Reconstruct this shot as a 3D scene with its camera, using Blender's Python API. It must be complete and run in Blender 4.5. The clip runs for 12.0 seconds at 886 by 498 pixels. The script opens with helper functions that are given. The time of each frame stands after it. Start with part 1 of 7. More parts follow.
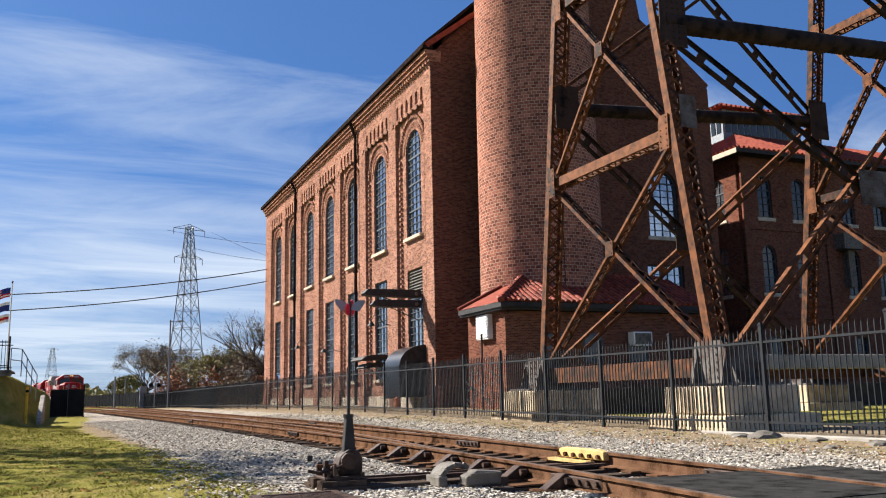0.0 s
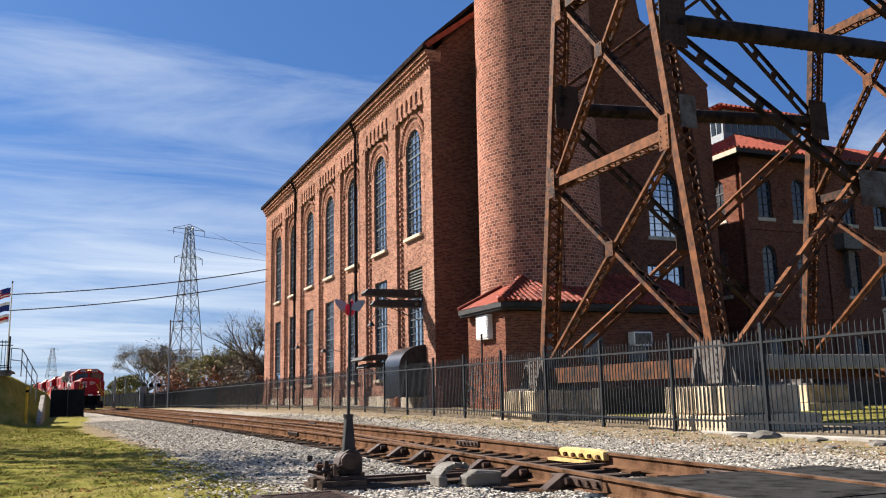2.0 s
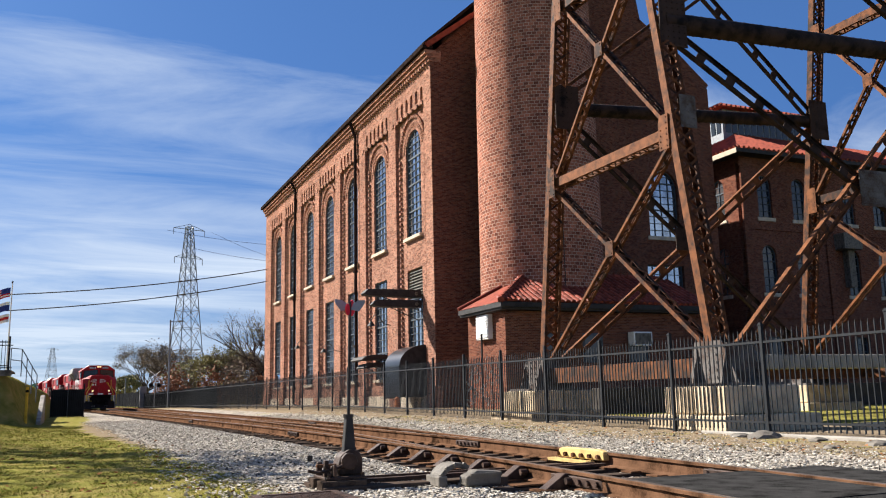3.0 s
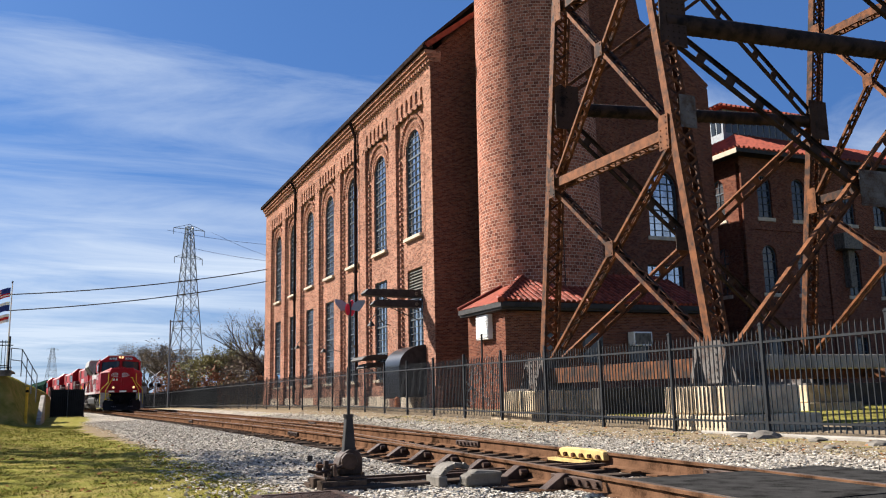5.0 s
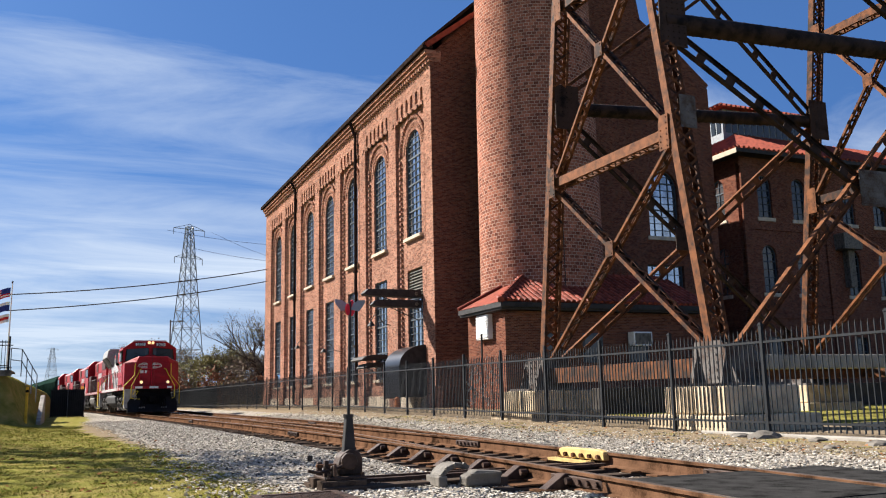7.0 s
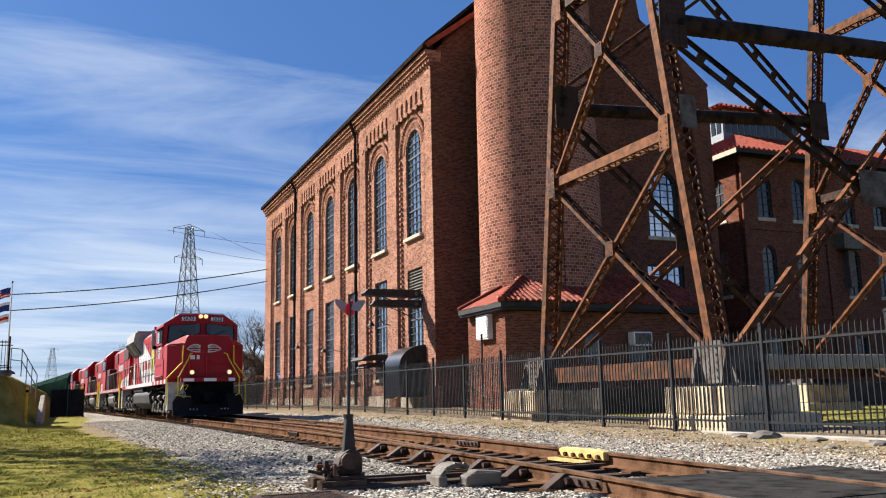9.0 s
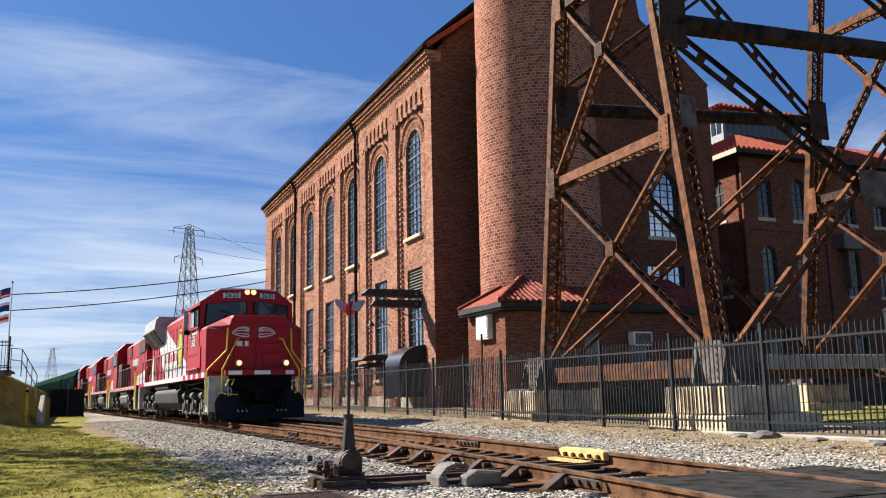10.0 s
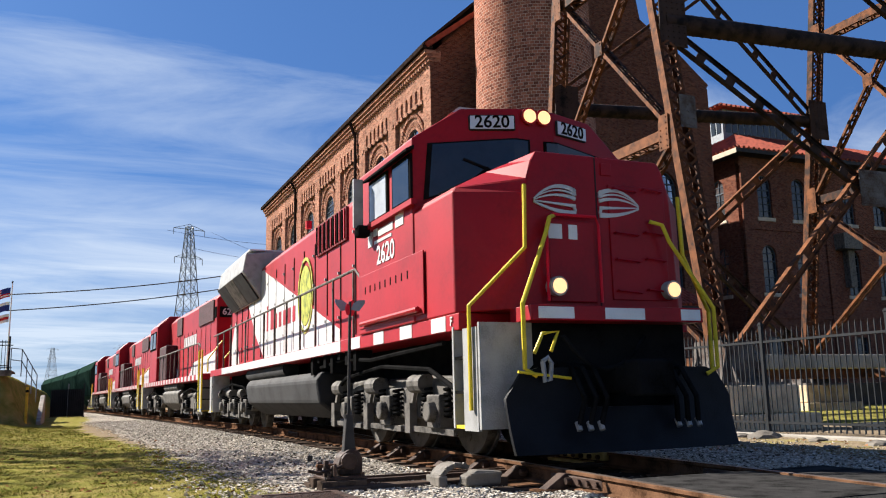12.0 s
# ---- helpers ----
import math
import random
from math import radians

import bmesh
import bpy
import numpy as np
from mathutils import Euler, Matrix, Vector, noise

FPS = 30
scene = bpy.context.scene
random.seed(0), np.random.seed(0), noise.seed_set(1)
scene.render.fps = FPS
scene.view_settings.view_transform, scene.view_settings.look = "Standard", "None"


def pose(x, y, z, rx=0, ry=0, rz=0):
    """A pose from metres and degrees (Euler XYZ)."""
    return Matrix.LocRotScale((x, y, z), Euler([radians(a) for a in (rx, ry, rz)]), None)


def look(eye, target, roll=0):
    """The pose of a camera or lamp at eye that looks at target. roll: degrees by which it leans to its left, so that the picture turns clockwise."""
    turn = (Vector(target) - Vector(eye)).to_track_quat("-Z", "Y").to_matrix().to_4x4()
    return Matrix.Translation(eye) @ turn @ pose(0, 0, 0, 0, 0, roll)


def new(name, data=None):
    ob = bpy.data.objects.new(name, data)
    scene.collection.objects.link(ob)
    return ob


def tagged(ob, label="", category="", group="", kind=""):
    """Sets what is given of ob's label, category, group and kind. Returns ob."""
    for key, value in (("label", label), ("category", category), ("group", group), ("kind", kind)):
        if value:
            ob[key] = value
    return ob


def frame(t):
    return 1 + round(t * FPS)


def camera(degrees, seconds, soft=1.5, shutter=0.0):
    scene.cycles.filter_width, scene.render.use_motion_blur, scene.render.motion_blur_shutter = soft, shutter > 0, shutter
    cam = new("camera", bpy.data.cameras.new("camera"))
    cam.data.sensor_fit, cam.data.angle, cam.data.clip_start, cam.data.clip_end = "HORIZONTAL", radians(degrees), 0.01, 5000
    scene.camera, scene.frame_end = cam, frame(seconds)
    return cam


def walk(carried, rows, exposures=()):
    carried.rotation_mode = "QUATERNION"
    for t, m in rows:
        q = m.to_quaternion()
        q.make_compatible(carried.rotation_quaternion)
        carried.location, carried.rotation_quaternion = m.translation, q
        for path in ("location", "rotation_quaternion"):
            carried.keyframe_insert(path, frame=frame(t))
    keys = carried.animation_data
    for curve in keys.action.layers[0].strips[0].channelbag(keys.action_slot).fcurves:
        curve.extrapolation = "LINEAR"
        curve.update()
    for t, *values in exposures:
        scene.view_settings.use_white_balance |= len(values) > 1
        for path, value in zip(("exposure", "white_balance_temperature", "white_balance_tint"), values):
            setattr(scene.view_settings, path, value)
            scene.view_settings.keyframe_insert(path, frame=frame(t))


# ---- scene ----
# z = 0 is the top of the rails; +y runs along the mill's long side, away from the camera; +x towards the mill
cam = camera(54.94, 12.0, soft=1.1)
EYE = pose(0, 0, 0.74, 99.711, 1.240, -23.370)
walk(cam, [(0.0, EYE), (12.0, EYE)], exposures=[(0.0, 0.80), (12.0, 0.80)])

# ---- light ----
SUN_EL, SUN_AZ = radians(35), radians(-38)      # azimuth from +y towards +x
SUN_WAY = Vector((math.sin(SUN_AZ) * math.cos(SUN_EL), math.cos(SUN_AZ) * math.cos(SUN_EL), math.sin(SUN_EL)))
sun = new("sun", bpy.data.lights.new("sun", "SUN"))
sun.data.energy, sun.data.angle, sun.data.color = 9.0, radians(0.5), (1.0, 0.935, 0.85)
sun.matrix_world = look(SUN_WAY * 100, (0, 0, 0))


def sky_world():
    w = bpy.data.worlds.new("sky")
    scene.world = w
    w.use_nodes = True
    nt = w.node_tree
    nt.nodes.clear()
    N, L = nt.nodes.new, nt.links.new
    out, bg, sky = N("ShaderNodeOutputWorld"), N("ShaderNodeBackground"), N("ShaderNodeTexSky")
    sky.sky_type, sky.sun_disc = "NISHITA", False
    sky.sun_elevation, sky.sun_rotation = SUN_EL, SUN_AZ % (2 * math.pi)
    sky.altitude, sky.air_density, sky.dust_density, sky.ozone_density = 100, 1.0, 1.2, 1.6
    co, sep, flat = N("ShaderNodeTexCoord"), N("ShaderNodeSeparateXYZ"), N("ShaderNodeCombineXYZ")
    L(co.outputs["Generated"], sep.inputs[0])

    def math_node(op, a, b):
        m = N("ShaderNodeMath")
        m.operation = op
        for i, v in enumerate((a, b)):
            if isinstance(v, (int, float)):
                m.inputs[i].default_value = v
            else:
                L(v, m.inputs[i])
        return m.outputs[0]

    # thin high cloud, on a level sheet far overhead
    up = math_node("MAXIMUM", sep.outputs[2], 0.0)
    den = math_node("ADD", up, 0.12)
    L(math_node("DIVIDE", sep.outputs[0], den), flat.inputs[0])
    L(math_node("DIVIDE", sep.outputs[1], den), flat.inputs[1])
    mp = N("ShaderNodeMapping")
    mp.inputs["Rotation"].default_value = (0, 0, radians(28))
    mp.inputs["Scale"].default_value = (0.42, 1.25, 1)
    L(flat.outputs[0], mp.inputs[0])
    n1, n2 = N("ShaderNodeTexNoise"), N("ShaderNodeTexNoise")
    for n, s, d, r, dist in ((n1, 1.5, 9, 0.62, 0.7), (n2, 0.55, 3, 0.5, 0.3)):
        n.inputs["Scale"].default_value, n.inputs["Detail"].default_value = s, d
        n.inputs["Roughness"].default_value, n.inputs["Distortion"].default_value = r, dist
        L(mp.outputs[0], n.inputs["Vector"])
    both = math_node("MULTIPLY", n1.outputs["Fac"], n2.outputs["Fac"])
    ramp = N("ShaderNodeValToRGB")
    ramp.color_ramp.elements[0].position, ramp.color_ramp.elements[1].position = 0.20, 0.44
    ramp.color_ramp.elements[1].color = (0.85, 0.85, 0.85, 1)
    # the cloud sheet lies low, thinning out overhead
    low = N("ShaderNodeMapRange")
    low.inputs["From Min"].default_value, low.inputs["From Max"].default_value = 0.42, 0.20
    low.inputs["To Min"].default_value, low.inputs["To Max"].default_value = -0.10, 0.070
    L(sep.outputs[2], low.inputs[0])
    L(math_node("ADD", both, low.outputs[0]), ramp.inputs[0])
    mix = N("ShaderNodeMix")
    mix.data_type = "RGBA"
    L(ramp.outputs[0], mix.inputs["Factor"])
    tint = N("ShaderNodeMix")
    tint.data_type, tint.blend_type = "RGBA", "MULTIPLY"
    tint.inputs["Factor"].default_value = 1.0
    tint.inputs["B"].default_value = SKY_TINT
    L(sky.outputs[0], tint.inputs["A"])
    even = N("ShaderNodeMix")                      # thin haze evens out the blue
    even.data_type = "RGBA"
    even.inputs["Factor"].default_value = 0.38
    even.inputs["B"].default_value = (1.35, 3.35, 8.4, 1)
    L(tint.outputs["Result"], even.inputs["A"])
    L(even.outputs["Result"], mix.inputs["A"])
    mix.inputs["B"].default_value = CLOUD
    L(mix.outputs["Result"], bg.inputs[0])
    bg.inputs[1].default_value = 0.05
    L(bg.outputs[0], out.inputs[0])


SKY_TINT, CLOUD = (0.38, 0.65, 1.08, 1), (9.0, 10.2, 11.8, 1)
sky_world()


# ---- materials ----
def material(name, color, rough=0.7, metal=0.0, vary=0.25, scale=6.0, fine=60.0, bump=0.3, dark=None, spots=0.0, rnd=0.0, emit=0.0, coat=0.0, gloss=None):
    """Base colour broken up at two scales, with grain in the relief."""
    m = bpy.data.materials.new(name)
    m.use_nodes = True
    nt = m.node_tree
    N, L, b = nt.nodes.new, nt.links.new, nt.nodes["Principled BSDF"]
    co = N("ShaderNodeTexCoord")
    big, small = N("ShaderNodeTexNoise"), N("ShaderNodeTexNoise")
    for n, s, d in ((big, scale, 5), (small, fine, 4)):
        n.inputs["Scale"].default_value, n.inputs["Detail"].default_value = s, d
        L(co.outputs["Object"], n.inputs["Vector"])
    dark = dark or tuple(c * (1 - 1.6 * vary) if vary < 0.6 else c * 0.1 for c in color)
    light = tuple(min(1, c * (1 + vary * 0.8)) for c in color)
    ramp = N("ShaderNodeValToRGB")
    e = ramp.color_ramp.elements
    e[0].position, e[0].color = 0.30, (*dark, 1)
    e[1].position, e[1].color = 0.72, (*light, 1)
    mid = e.new(0.5)
    mid.color = (*color, 1)
    mx = N("ShaderNodeMath")
    mx.operation = "MULTIPLY_ADD"
    mx.inputs[1].default_value = 0.35
    sub = N("ShaderNodeMath")
    sub.operation = "SUBTRACT"
    sub.inputs[1].default_value = 0.175
    L(small.outputs["Fac"], mx.inputs[0])
    L(big.outputs["Fac"], sub.inputs[0])
    L(sub.outputs[0], mx.inputs[2])
    last = mx.outputs[0]
    if rnd:
        oi, ma = N("ShaderNodeObjectInfo"), N("ShaderNodeMath")
        ma.operation = "MULTIPLY_ADD"
        ma.inputs[1].default_value = rnd
        off = N("ShaderNodeMath")
        off.operation = "SUBTRACT"
        off.inputs[1].default_value = rnd / 2
        L(oi.outputs["Random"], ma.inputs[0])
        L(last, off.inputs[0])
        L(off.outputs[0], ma.inputs[2])
        last = ma.outputs[0]
    L(last, ramp.inputs[0])
    L(ramp.outputs[0], b.inputs["Base Color"])
    b.inputs["Roughness"].default_value, b.inputs["Metallic"].default_value = rough, metal
    b.inputs["Specular IOR Level"].default_value = 0.5 if rough < 0.5 else (0.15 if rough < 0.85 else 0.0)
    if coat:
        b.inputs["Coat Weight"].default_value, b.inputs["Coat Roughness"].default_value = coat, 0.12
    if bump:
        bp = N("ShaderNodeBump")
        bp.inputs["Strength"].default_value, bp.inputs["Distance"].default_value = bump, 0.01
        L(small.outputs["Fac"], bp.inputs["Height"])
        L(bp.outputs[0], b.inputs["Normal"])
    if emit:
        b.inputs["Emission Color"].default_value, b.inputs["Emission Strength"].default_value = (*color, 1), emit
    return m


def brick_material(name, c1, c2, mortar, width=0.22, course=0.072, round_axis=None, blotch=0.35, mortar_share=0.075):
    """Coursed brick: the running length is x + y of the object, or the angle round its z axis times a radius."""
    m = bpy.data.materials.new(name)
    m.use_nodes = True
    nt = m.node_tree
    N, L, b = nt.nodes.new, nt.links.new, nt.nodes["Principled BSDF"]
    co, sep, com = N("ShaderNodeTexCoord"), N("ShaderNodeSeparateXYZ"), N("ShaderNodeCombineXYZ")
    L(co.outputs["Object"], sep.inputs[0])
    if round_axis:
        at, mu = N("ShaderNodeMath"), N("ShaderNodeMath")
        at.operation, mu.operation = "ARCTAN2", "MULTIPLY"
        L(sep.outputs[1], at.inputs[0])
        L(sep.outputs[0], at.inputs[1])
        L(at.outputs[0], mu.inputs[0])
        mu.inputs[1].default_value = round_axis
        L(mu.outputs[0], com.inputs[0])
    else:
        ad = N("ShaderNodeMath")
        L(sep.outputs[0], ad.inputs[0])
        L(sep.outputs[1], ad.inputs[1])
        L(ad.outputs[0], com.inputs[0])
    L(sep.outputs[2], com.inputs[1])
    br = N("ShaderNodeTexBrick")
    br.inputs["Scale"].default_value = 1.0
    br.inputs["Brick Width"].default_value, br.inputs["Row Height"].default_value = width, course
    br.inputs["Mortar Size"].default_value, br.inputs["Mortar Smooth"].default_value = course * mortar_share, 0.2
    br.inputs["Bias"].default_value = -0.1
    br.inputs["Color1"].default_value, br.inputs["Color2"].default_value = (*c1, 1), (*c2, 1)
    br.inputs["Mortar"].default_value = (*mortar, 1)
    L(com.outputs[0], br.inputs["Vector"])
    no, no2, ramp, mix = N("ShaderNodeTexNoise"), N("ShaderNodeTexNoise"), N("ShaderNodeValToRGB"), N("ShaderNodeMix")
    L(co.outputs["Object"], no.inputs["Vector"])
    L(com.outputs[0], no2.inputs["Vector"])
    no.inputs["Scale"].default_value, no.inputs["Detail"].default_value = 0.35, 8
    no2.inputs["Scale"].default_value, no2.inputs["Detail"].default_value = 4.5, 4
    ramp.color_ramp.elements[0].position, ramp.color_ramp.elements[1].position = 0.3, 0.7
    ramp.color_ramp.elements[0].color = (1 - blotch, 1 - blotch, 1 - blotch, 1)
    ramp.color_ramp.elements[1].color = (1.15, 1.12, 1.08, 1)
    av = N("ShaderNodeMath")
    av.operation = "MULTIPLY_ADD"
    av.inputs[1].default_value = 0.5
    hv = N("ShaderNodeMath")
    hv.operation = "MULTIPLY"
    hv.inputs[1].default_value = 0.5
    L(no2.outputs["Fac"], hv.inputs[0])
    L(no.outputs["Fac"], av.inputs[0])
    L(hv.outputs[0], av.inputs[2])
    L(av.outputs[0], ramp.inputs[0])
    mix.data_type, mix.blend_type = "RGBA", "MULTIPLY"
    mix.inputs["Factor"].default_value = 1.0
    L(br.outputs["Color"], mix.inputs["A"])
    L(ramp.outputs[0], mix.inputs["B"])
    L(mix.outputs["Result"], b.inputs["Base Color"])
    b.inputs["Roughness"].default_value = 0.9
    b.inputs["Specular IOR Level"].default_value = 0.0
    bp = N("ShaderNodeBump")
    bp.invert = True
    bp.inputs["Strength"].default_value, bp.inputs["Distance"].default_value = 0.7, 0.012
    L(br.outputs["Fac"], bp.inputs["Height"])
    L(bp.outputs[0], b.inputs["Normal"])
    return m


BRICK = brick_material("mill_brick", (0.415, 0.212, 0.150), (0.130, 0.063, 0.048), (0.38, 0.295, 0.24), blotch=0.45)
# red brick with its colour taken down to deepen the shade on walls
BRICK_RED_SHADED = brick_material("shade_darkened_red_brick", (0.19, 0.076, 0.049), (0.070, 0.027, 0.020), (0.22, 0.155, 0.128))
BRICK_ROUND = brick_material("chimney_brick", (0.345, 0.140, 0.095), (0.120, 0.044, 0.033), (0.42, 0.315, 0.265), 0.26, 0.165, round_axis=3.15, blotch=0.4, mortar_share=0.085)
STONE = material("sandstone", (0.48, 0.385, 0.265), 0.9, vary=0.3, scale=2.5, fine=25, bump=0.7, rnd=0.25)
# near-black that stands for the shade inside the corbel slots
SLOT_DARK = material("slot_shade_dark", (0.030, 0.020, 0.016), 0.95, vary=0.3, scale=3)
SILL = material("limestone_sill", (0.45, 0.385, 0.30), 0.85, vary=0.15, scale=3)
RUST = material("rusted_steel", (0.092, 0.033, 0.0115), 0.8, vary=0.9, scale=4.5, fine=26, bump=0.6, dark=(0.022, 0.013, 0.010), rnd=0.28)
RUST_DARK = material("dark_rusted_steel", (0.034, 0.020, 0.015), 0.8, vary=0.55, scale=2.6, fine=40, bump=0.5, rnd=0.2)
RUST_BARE = material("flaked_grey_paint", (0.105, 0.095, 0.088), 0.75, vary=0.5, scale=3.0, fine=18, bump=0.5, dark=(0.06, 0.035, 0.025), rnd=0.2)
RAIL_SIDE = material("rail_rust", (0.100, 0.054, 0.032), 0.86, vary=0.5, scale=4, fine=50, bump=0.4)
RAIL_TOP = material("rail_worn_top", (0.26, 0.20, 0.16), 0.35, metal=0.7, vary=0.2, scale=3)
TIMBER = material("tie_timber", (0.060, 0.045, 0.036), 0.95, vary=0.4, scale=4, fine=45, bump=0.8, rnd=0.3)
IRON = material("black_iron", (0.030, 0.028, 0.028), 0.6, vary=0.3, scale=5, bump=0.3)
IRON_GREASY = material("greasy_switch_iron", (0.050, 0.030, 0.022), 0.55, vary=0.4, scale=8, bump=0.5)
GALV = material("weathered_grey_iron", (0.125, 0.112, 0.095), 0.65, vary=0.35, scale=6, bump=0.4)
FENCE = material("black_fence_paint", (0.011, 0.013, 0.016), 0.6, vary=0.25, scale=4, bump=0.1)
YELLOW = material("yellow_paint", (0.46, 0.33, 0.13), 0.6, vary=0.2, scale=5)
GLASS = material("window_glass", (0.42, 0.46, 0.50), 0.10, metal=0.9, vary=0.3, scale=0.9, fine=3, bump=0.03)
GLASS_DARK = material("dark_window_glass", (0.018, 0.022, 0.026), 0.07, vary=0.3, scale=1.2, fine=3, bump=0.03)
FRAME = material("window_frame_paint", (0.060, 0.074, 0.090), 0.55, vary=0.2)
TILE = material("red_clay_tile", (0.22, 0.046, 0.026), 0.6, vary=0.3, scale=3, fine=30, bump=0.3, rnd=0.35)
ROOF = material("dark_roof_metal", (0.026, 0.019, 0.017), 0.9, vary=0.3, scale=2)
WHITE = material("white_paint", (0.72, 0.72, 0.70), 0.5, vary=0.08, scale=3)
RED = material("locomotive_red", (0.27, 0.0030, 0.009), 0.52, vary=0.14, scale=1.5, fine=20, bump=0.02, coat=0.12)
RED_SIGN = material("target_red", (0.62, 0.010, 0.030), 0.5, vary=0.1)
GREY_SIGN = material("target_grey", (0.22, 0.23, 0.27), 0.5, vary=0.15)
L_WHITE = material("locomotive_white", (0.50, 0.485, 0.46), 0.4, vary=0.12, scale=1.5, coat=0.3, bump=0.03)
L_BLACK = material("underframe_black", (0.010, 0.010, 0.010), 0.9, vary=0.4, scale=3, bump=0.3)
L_GREY = material("dusty_tank_grey", (0.022, 0.022, 0.023), 0.75, vary=0.35, scale=2, bump=0.2)
L_STEEL = material("dirty_truck_steel", (0.080, 0.073, 0.064), 0.7, vary=0.55, scale=5, bump=0.4)
L_YELLOW = material("handrail_yellow", (0.62, 0.47, 0.03), 0.5, vary=0.12)
L_SILVER = material("step_grey", (0.27, 0.27, 0.265), 0.5, vary=0.2, scale=4)
L_GLASS = material("cab_glass", (0.015, 0.020, 0.028), 0.05, vary=0.1, bump=0.0)
GREEN_CAR = material("hopper_green", (0.014, 0.030, 0.024), 0.85, vary=0.3, scale=1.5)
LAMP_ON = material("lit_headlight", (1.0, 0.60, 0.28), 0.3, vary=0.02, emit=0.75)
LAMP_OFF = material("lamp_lens", (0.35, 0.38, 0.42), 0.08, vary=0.1)
BARK = material("bark", (0.085, 0.065, 0.050), 0.95, vary=0.35, scale=3, bump=0.6)
LEAF_BROWN = material("russet_leaves", (0.20, 0.085, 0.038), 0.8, vary=0.4, scale=1.5, bump=0)
LEAF_OLIVE = material("olive_leaves", (0.20, 0.175, 0.065), 0.8, vary=0.4, scale=1.5, bump=0)
TWIG = material("bare_twigs", (0.185, 0.150, 0.110), 0.9, vary=0.3, scale=2, bump=0)
PYLON = material("galvanised_pylon", (0.17, 0.185, 0.20), 0.6, metal=0.3, vary=0.2)
DOOR_BLUE = material("blue_door_paint", (0.055, 0.15, 0.32), 0.5, vary=0.2)
CONCRETE = material("concrete", (0.27, 0.25, 0.22), 0.9, vary=0.25, scale=2, bump=0.5)


# ---- mesh helpers ----
class Form:
    """Vertices and faces gathered for one mesh."""

    def __init__(self):
        self.v, self.f, self.mi, self.weld = [], [], [], False

    def add(self, verts, faces, mi=0):
        o = len(self.v)
        self.v += [tuple(p) for p in verts]
        self.f += [tuple(i + o for i in f) for f in faces]
        self.mi += [mi] * len(faces)
        return self

    def box(self, x0, x1, y0, y1, z0, z1, mi=0):
        return self.add([(x, y, z) for x in (x0, x1) for y in (y0, y1) for z in (z0, z1)],
                        [(0, 1, 3, 2), (4, 6, 7, 5), (0, 4, 5, 1), (2, 3, 7, 6), (0, 2, 6, 4), (1, 5, 7, 3)], mi)

    def beam(self, p, q, w, d, up=(0, 0, 1), mi=0):
        """A bar from p to q, w wide across and d deep towards up."""
        p, q = Vector(p), Vector(q)
        a = (q - p).normalized()
        s = a.cross(Vector(up))
        s = s.normalized() if s.length > 1e-4 else a.orthogonal().normalized()
        u = s.cross(a)
        vs = [c + s * (i * w / 2) + u * (j * d / 2) for c in (p, q) for i, j in ((-1, -1), (1, -1), (1, 1), (-1, 1))]
        return self.add(vs, [(3, 2, 1, 0), (4, 5, 6, 7), (0, 1, 5, 4), (1, 2, 6, 5), (2, 3, 7, 6), (3, 0, 4, 7)], mi)

    def tube(self, p, q, r, r2=None, n=10, mi=0, cap=True):
        p, q = Vector(p), Vector(q)
        a = (q - p).normalized()
        s = a.orthogonal().normalized()
        u = a.cross(s)
        r2 = r if r2 is None else r2
        vs = [c + (s * math.cos(2 * math.pi * i / n) + u * math.sin(2 * math.pi * i / n)) * k for c, k in ((p, r), (q, r2)) for i in range(n)]
        fs = [(i, (i + 1) % n, n + (i + 1) % n, n + i) for i in range(n)]
        if cap:
            fs += [tuple(range(n - 1, -1, -1)), tuple(range(n, 2 * n))]
        return self.add(vs, fs, mi)

    def prism(self, outline, axis, a, b, mi=0):
        """The outline (2D points, anticlockwise) drawn out from a to b along axis x, y or z."""
        n = len(outline)
        put = {"x": lambda p, t: (t, p[0], p[1]), "y": lambda p, t: (p[0], t, p[1]), "z": lambda p, t: (p[0], p[1], t)}[axis]
        vs = [put(p, t) for t in (a, b) for p in outline]
        fs = [(i, (i + 1) % n, n + (i + 1) % n, n + i) for i in range(n)] + [tuple(range(n - 1, -1, -1)), tuple(range(n, 2 * n))]
        return self.add(vs, fs, mi)

    def path(self, pts, r, n=8, mi=0):
        """One round bar swept through all the points."""
        pts = [Vector(p) for p in pts]
        side, vs, m = None, [], len(pts)
        for i, p in enumerate(pts):
            a = (pts[min(i + 1, m - 1)] - pts[max(i - 1, 0)]).normalized()
            side = a.orthogonal() if side is None else side - a * side.dot(a)
            side = side.normalized() if side.length > 1e-5 else a.orthogonal().normalized()
            u = a.cross(side)
            vs += [p + (side * math.cos(2 * math.pi * j / n) + u * math.sin(2 * math.pi * j / n)) * r for j in range(n)]
        fs = [(i * n + j, i * n + (j + 1) % n, (i + 1) * n + (j + 1) % n, (i + 1) * n + j) for i in range(m - 1) for j in range(n)]
        return self.add(vs, fs + [tuple(range(n - 1, -1, -1)), tuple(range((m - 1) * n, m * n))], mi)

    def mesh(self, name, *mats, smooth=False):
        me = bpy.data.meshes.new(name)
        me.from_pydata(self.v, [], self.f)
        for m in mats:
            me.materials.append(m)
        if len(mats) > 1:
            me.polygons.foreach_set("material_index", self.mi)
        bm = bmesh.new()
        bm.from_mesh(me)
        if self.weld:
            bmesh.ops.remove_doubles(bm, verts=bm.verts, dist=1e-4)
        bmesh.ops.recalc_face_normals(bm, faces=bm.faces)
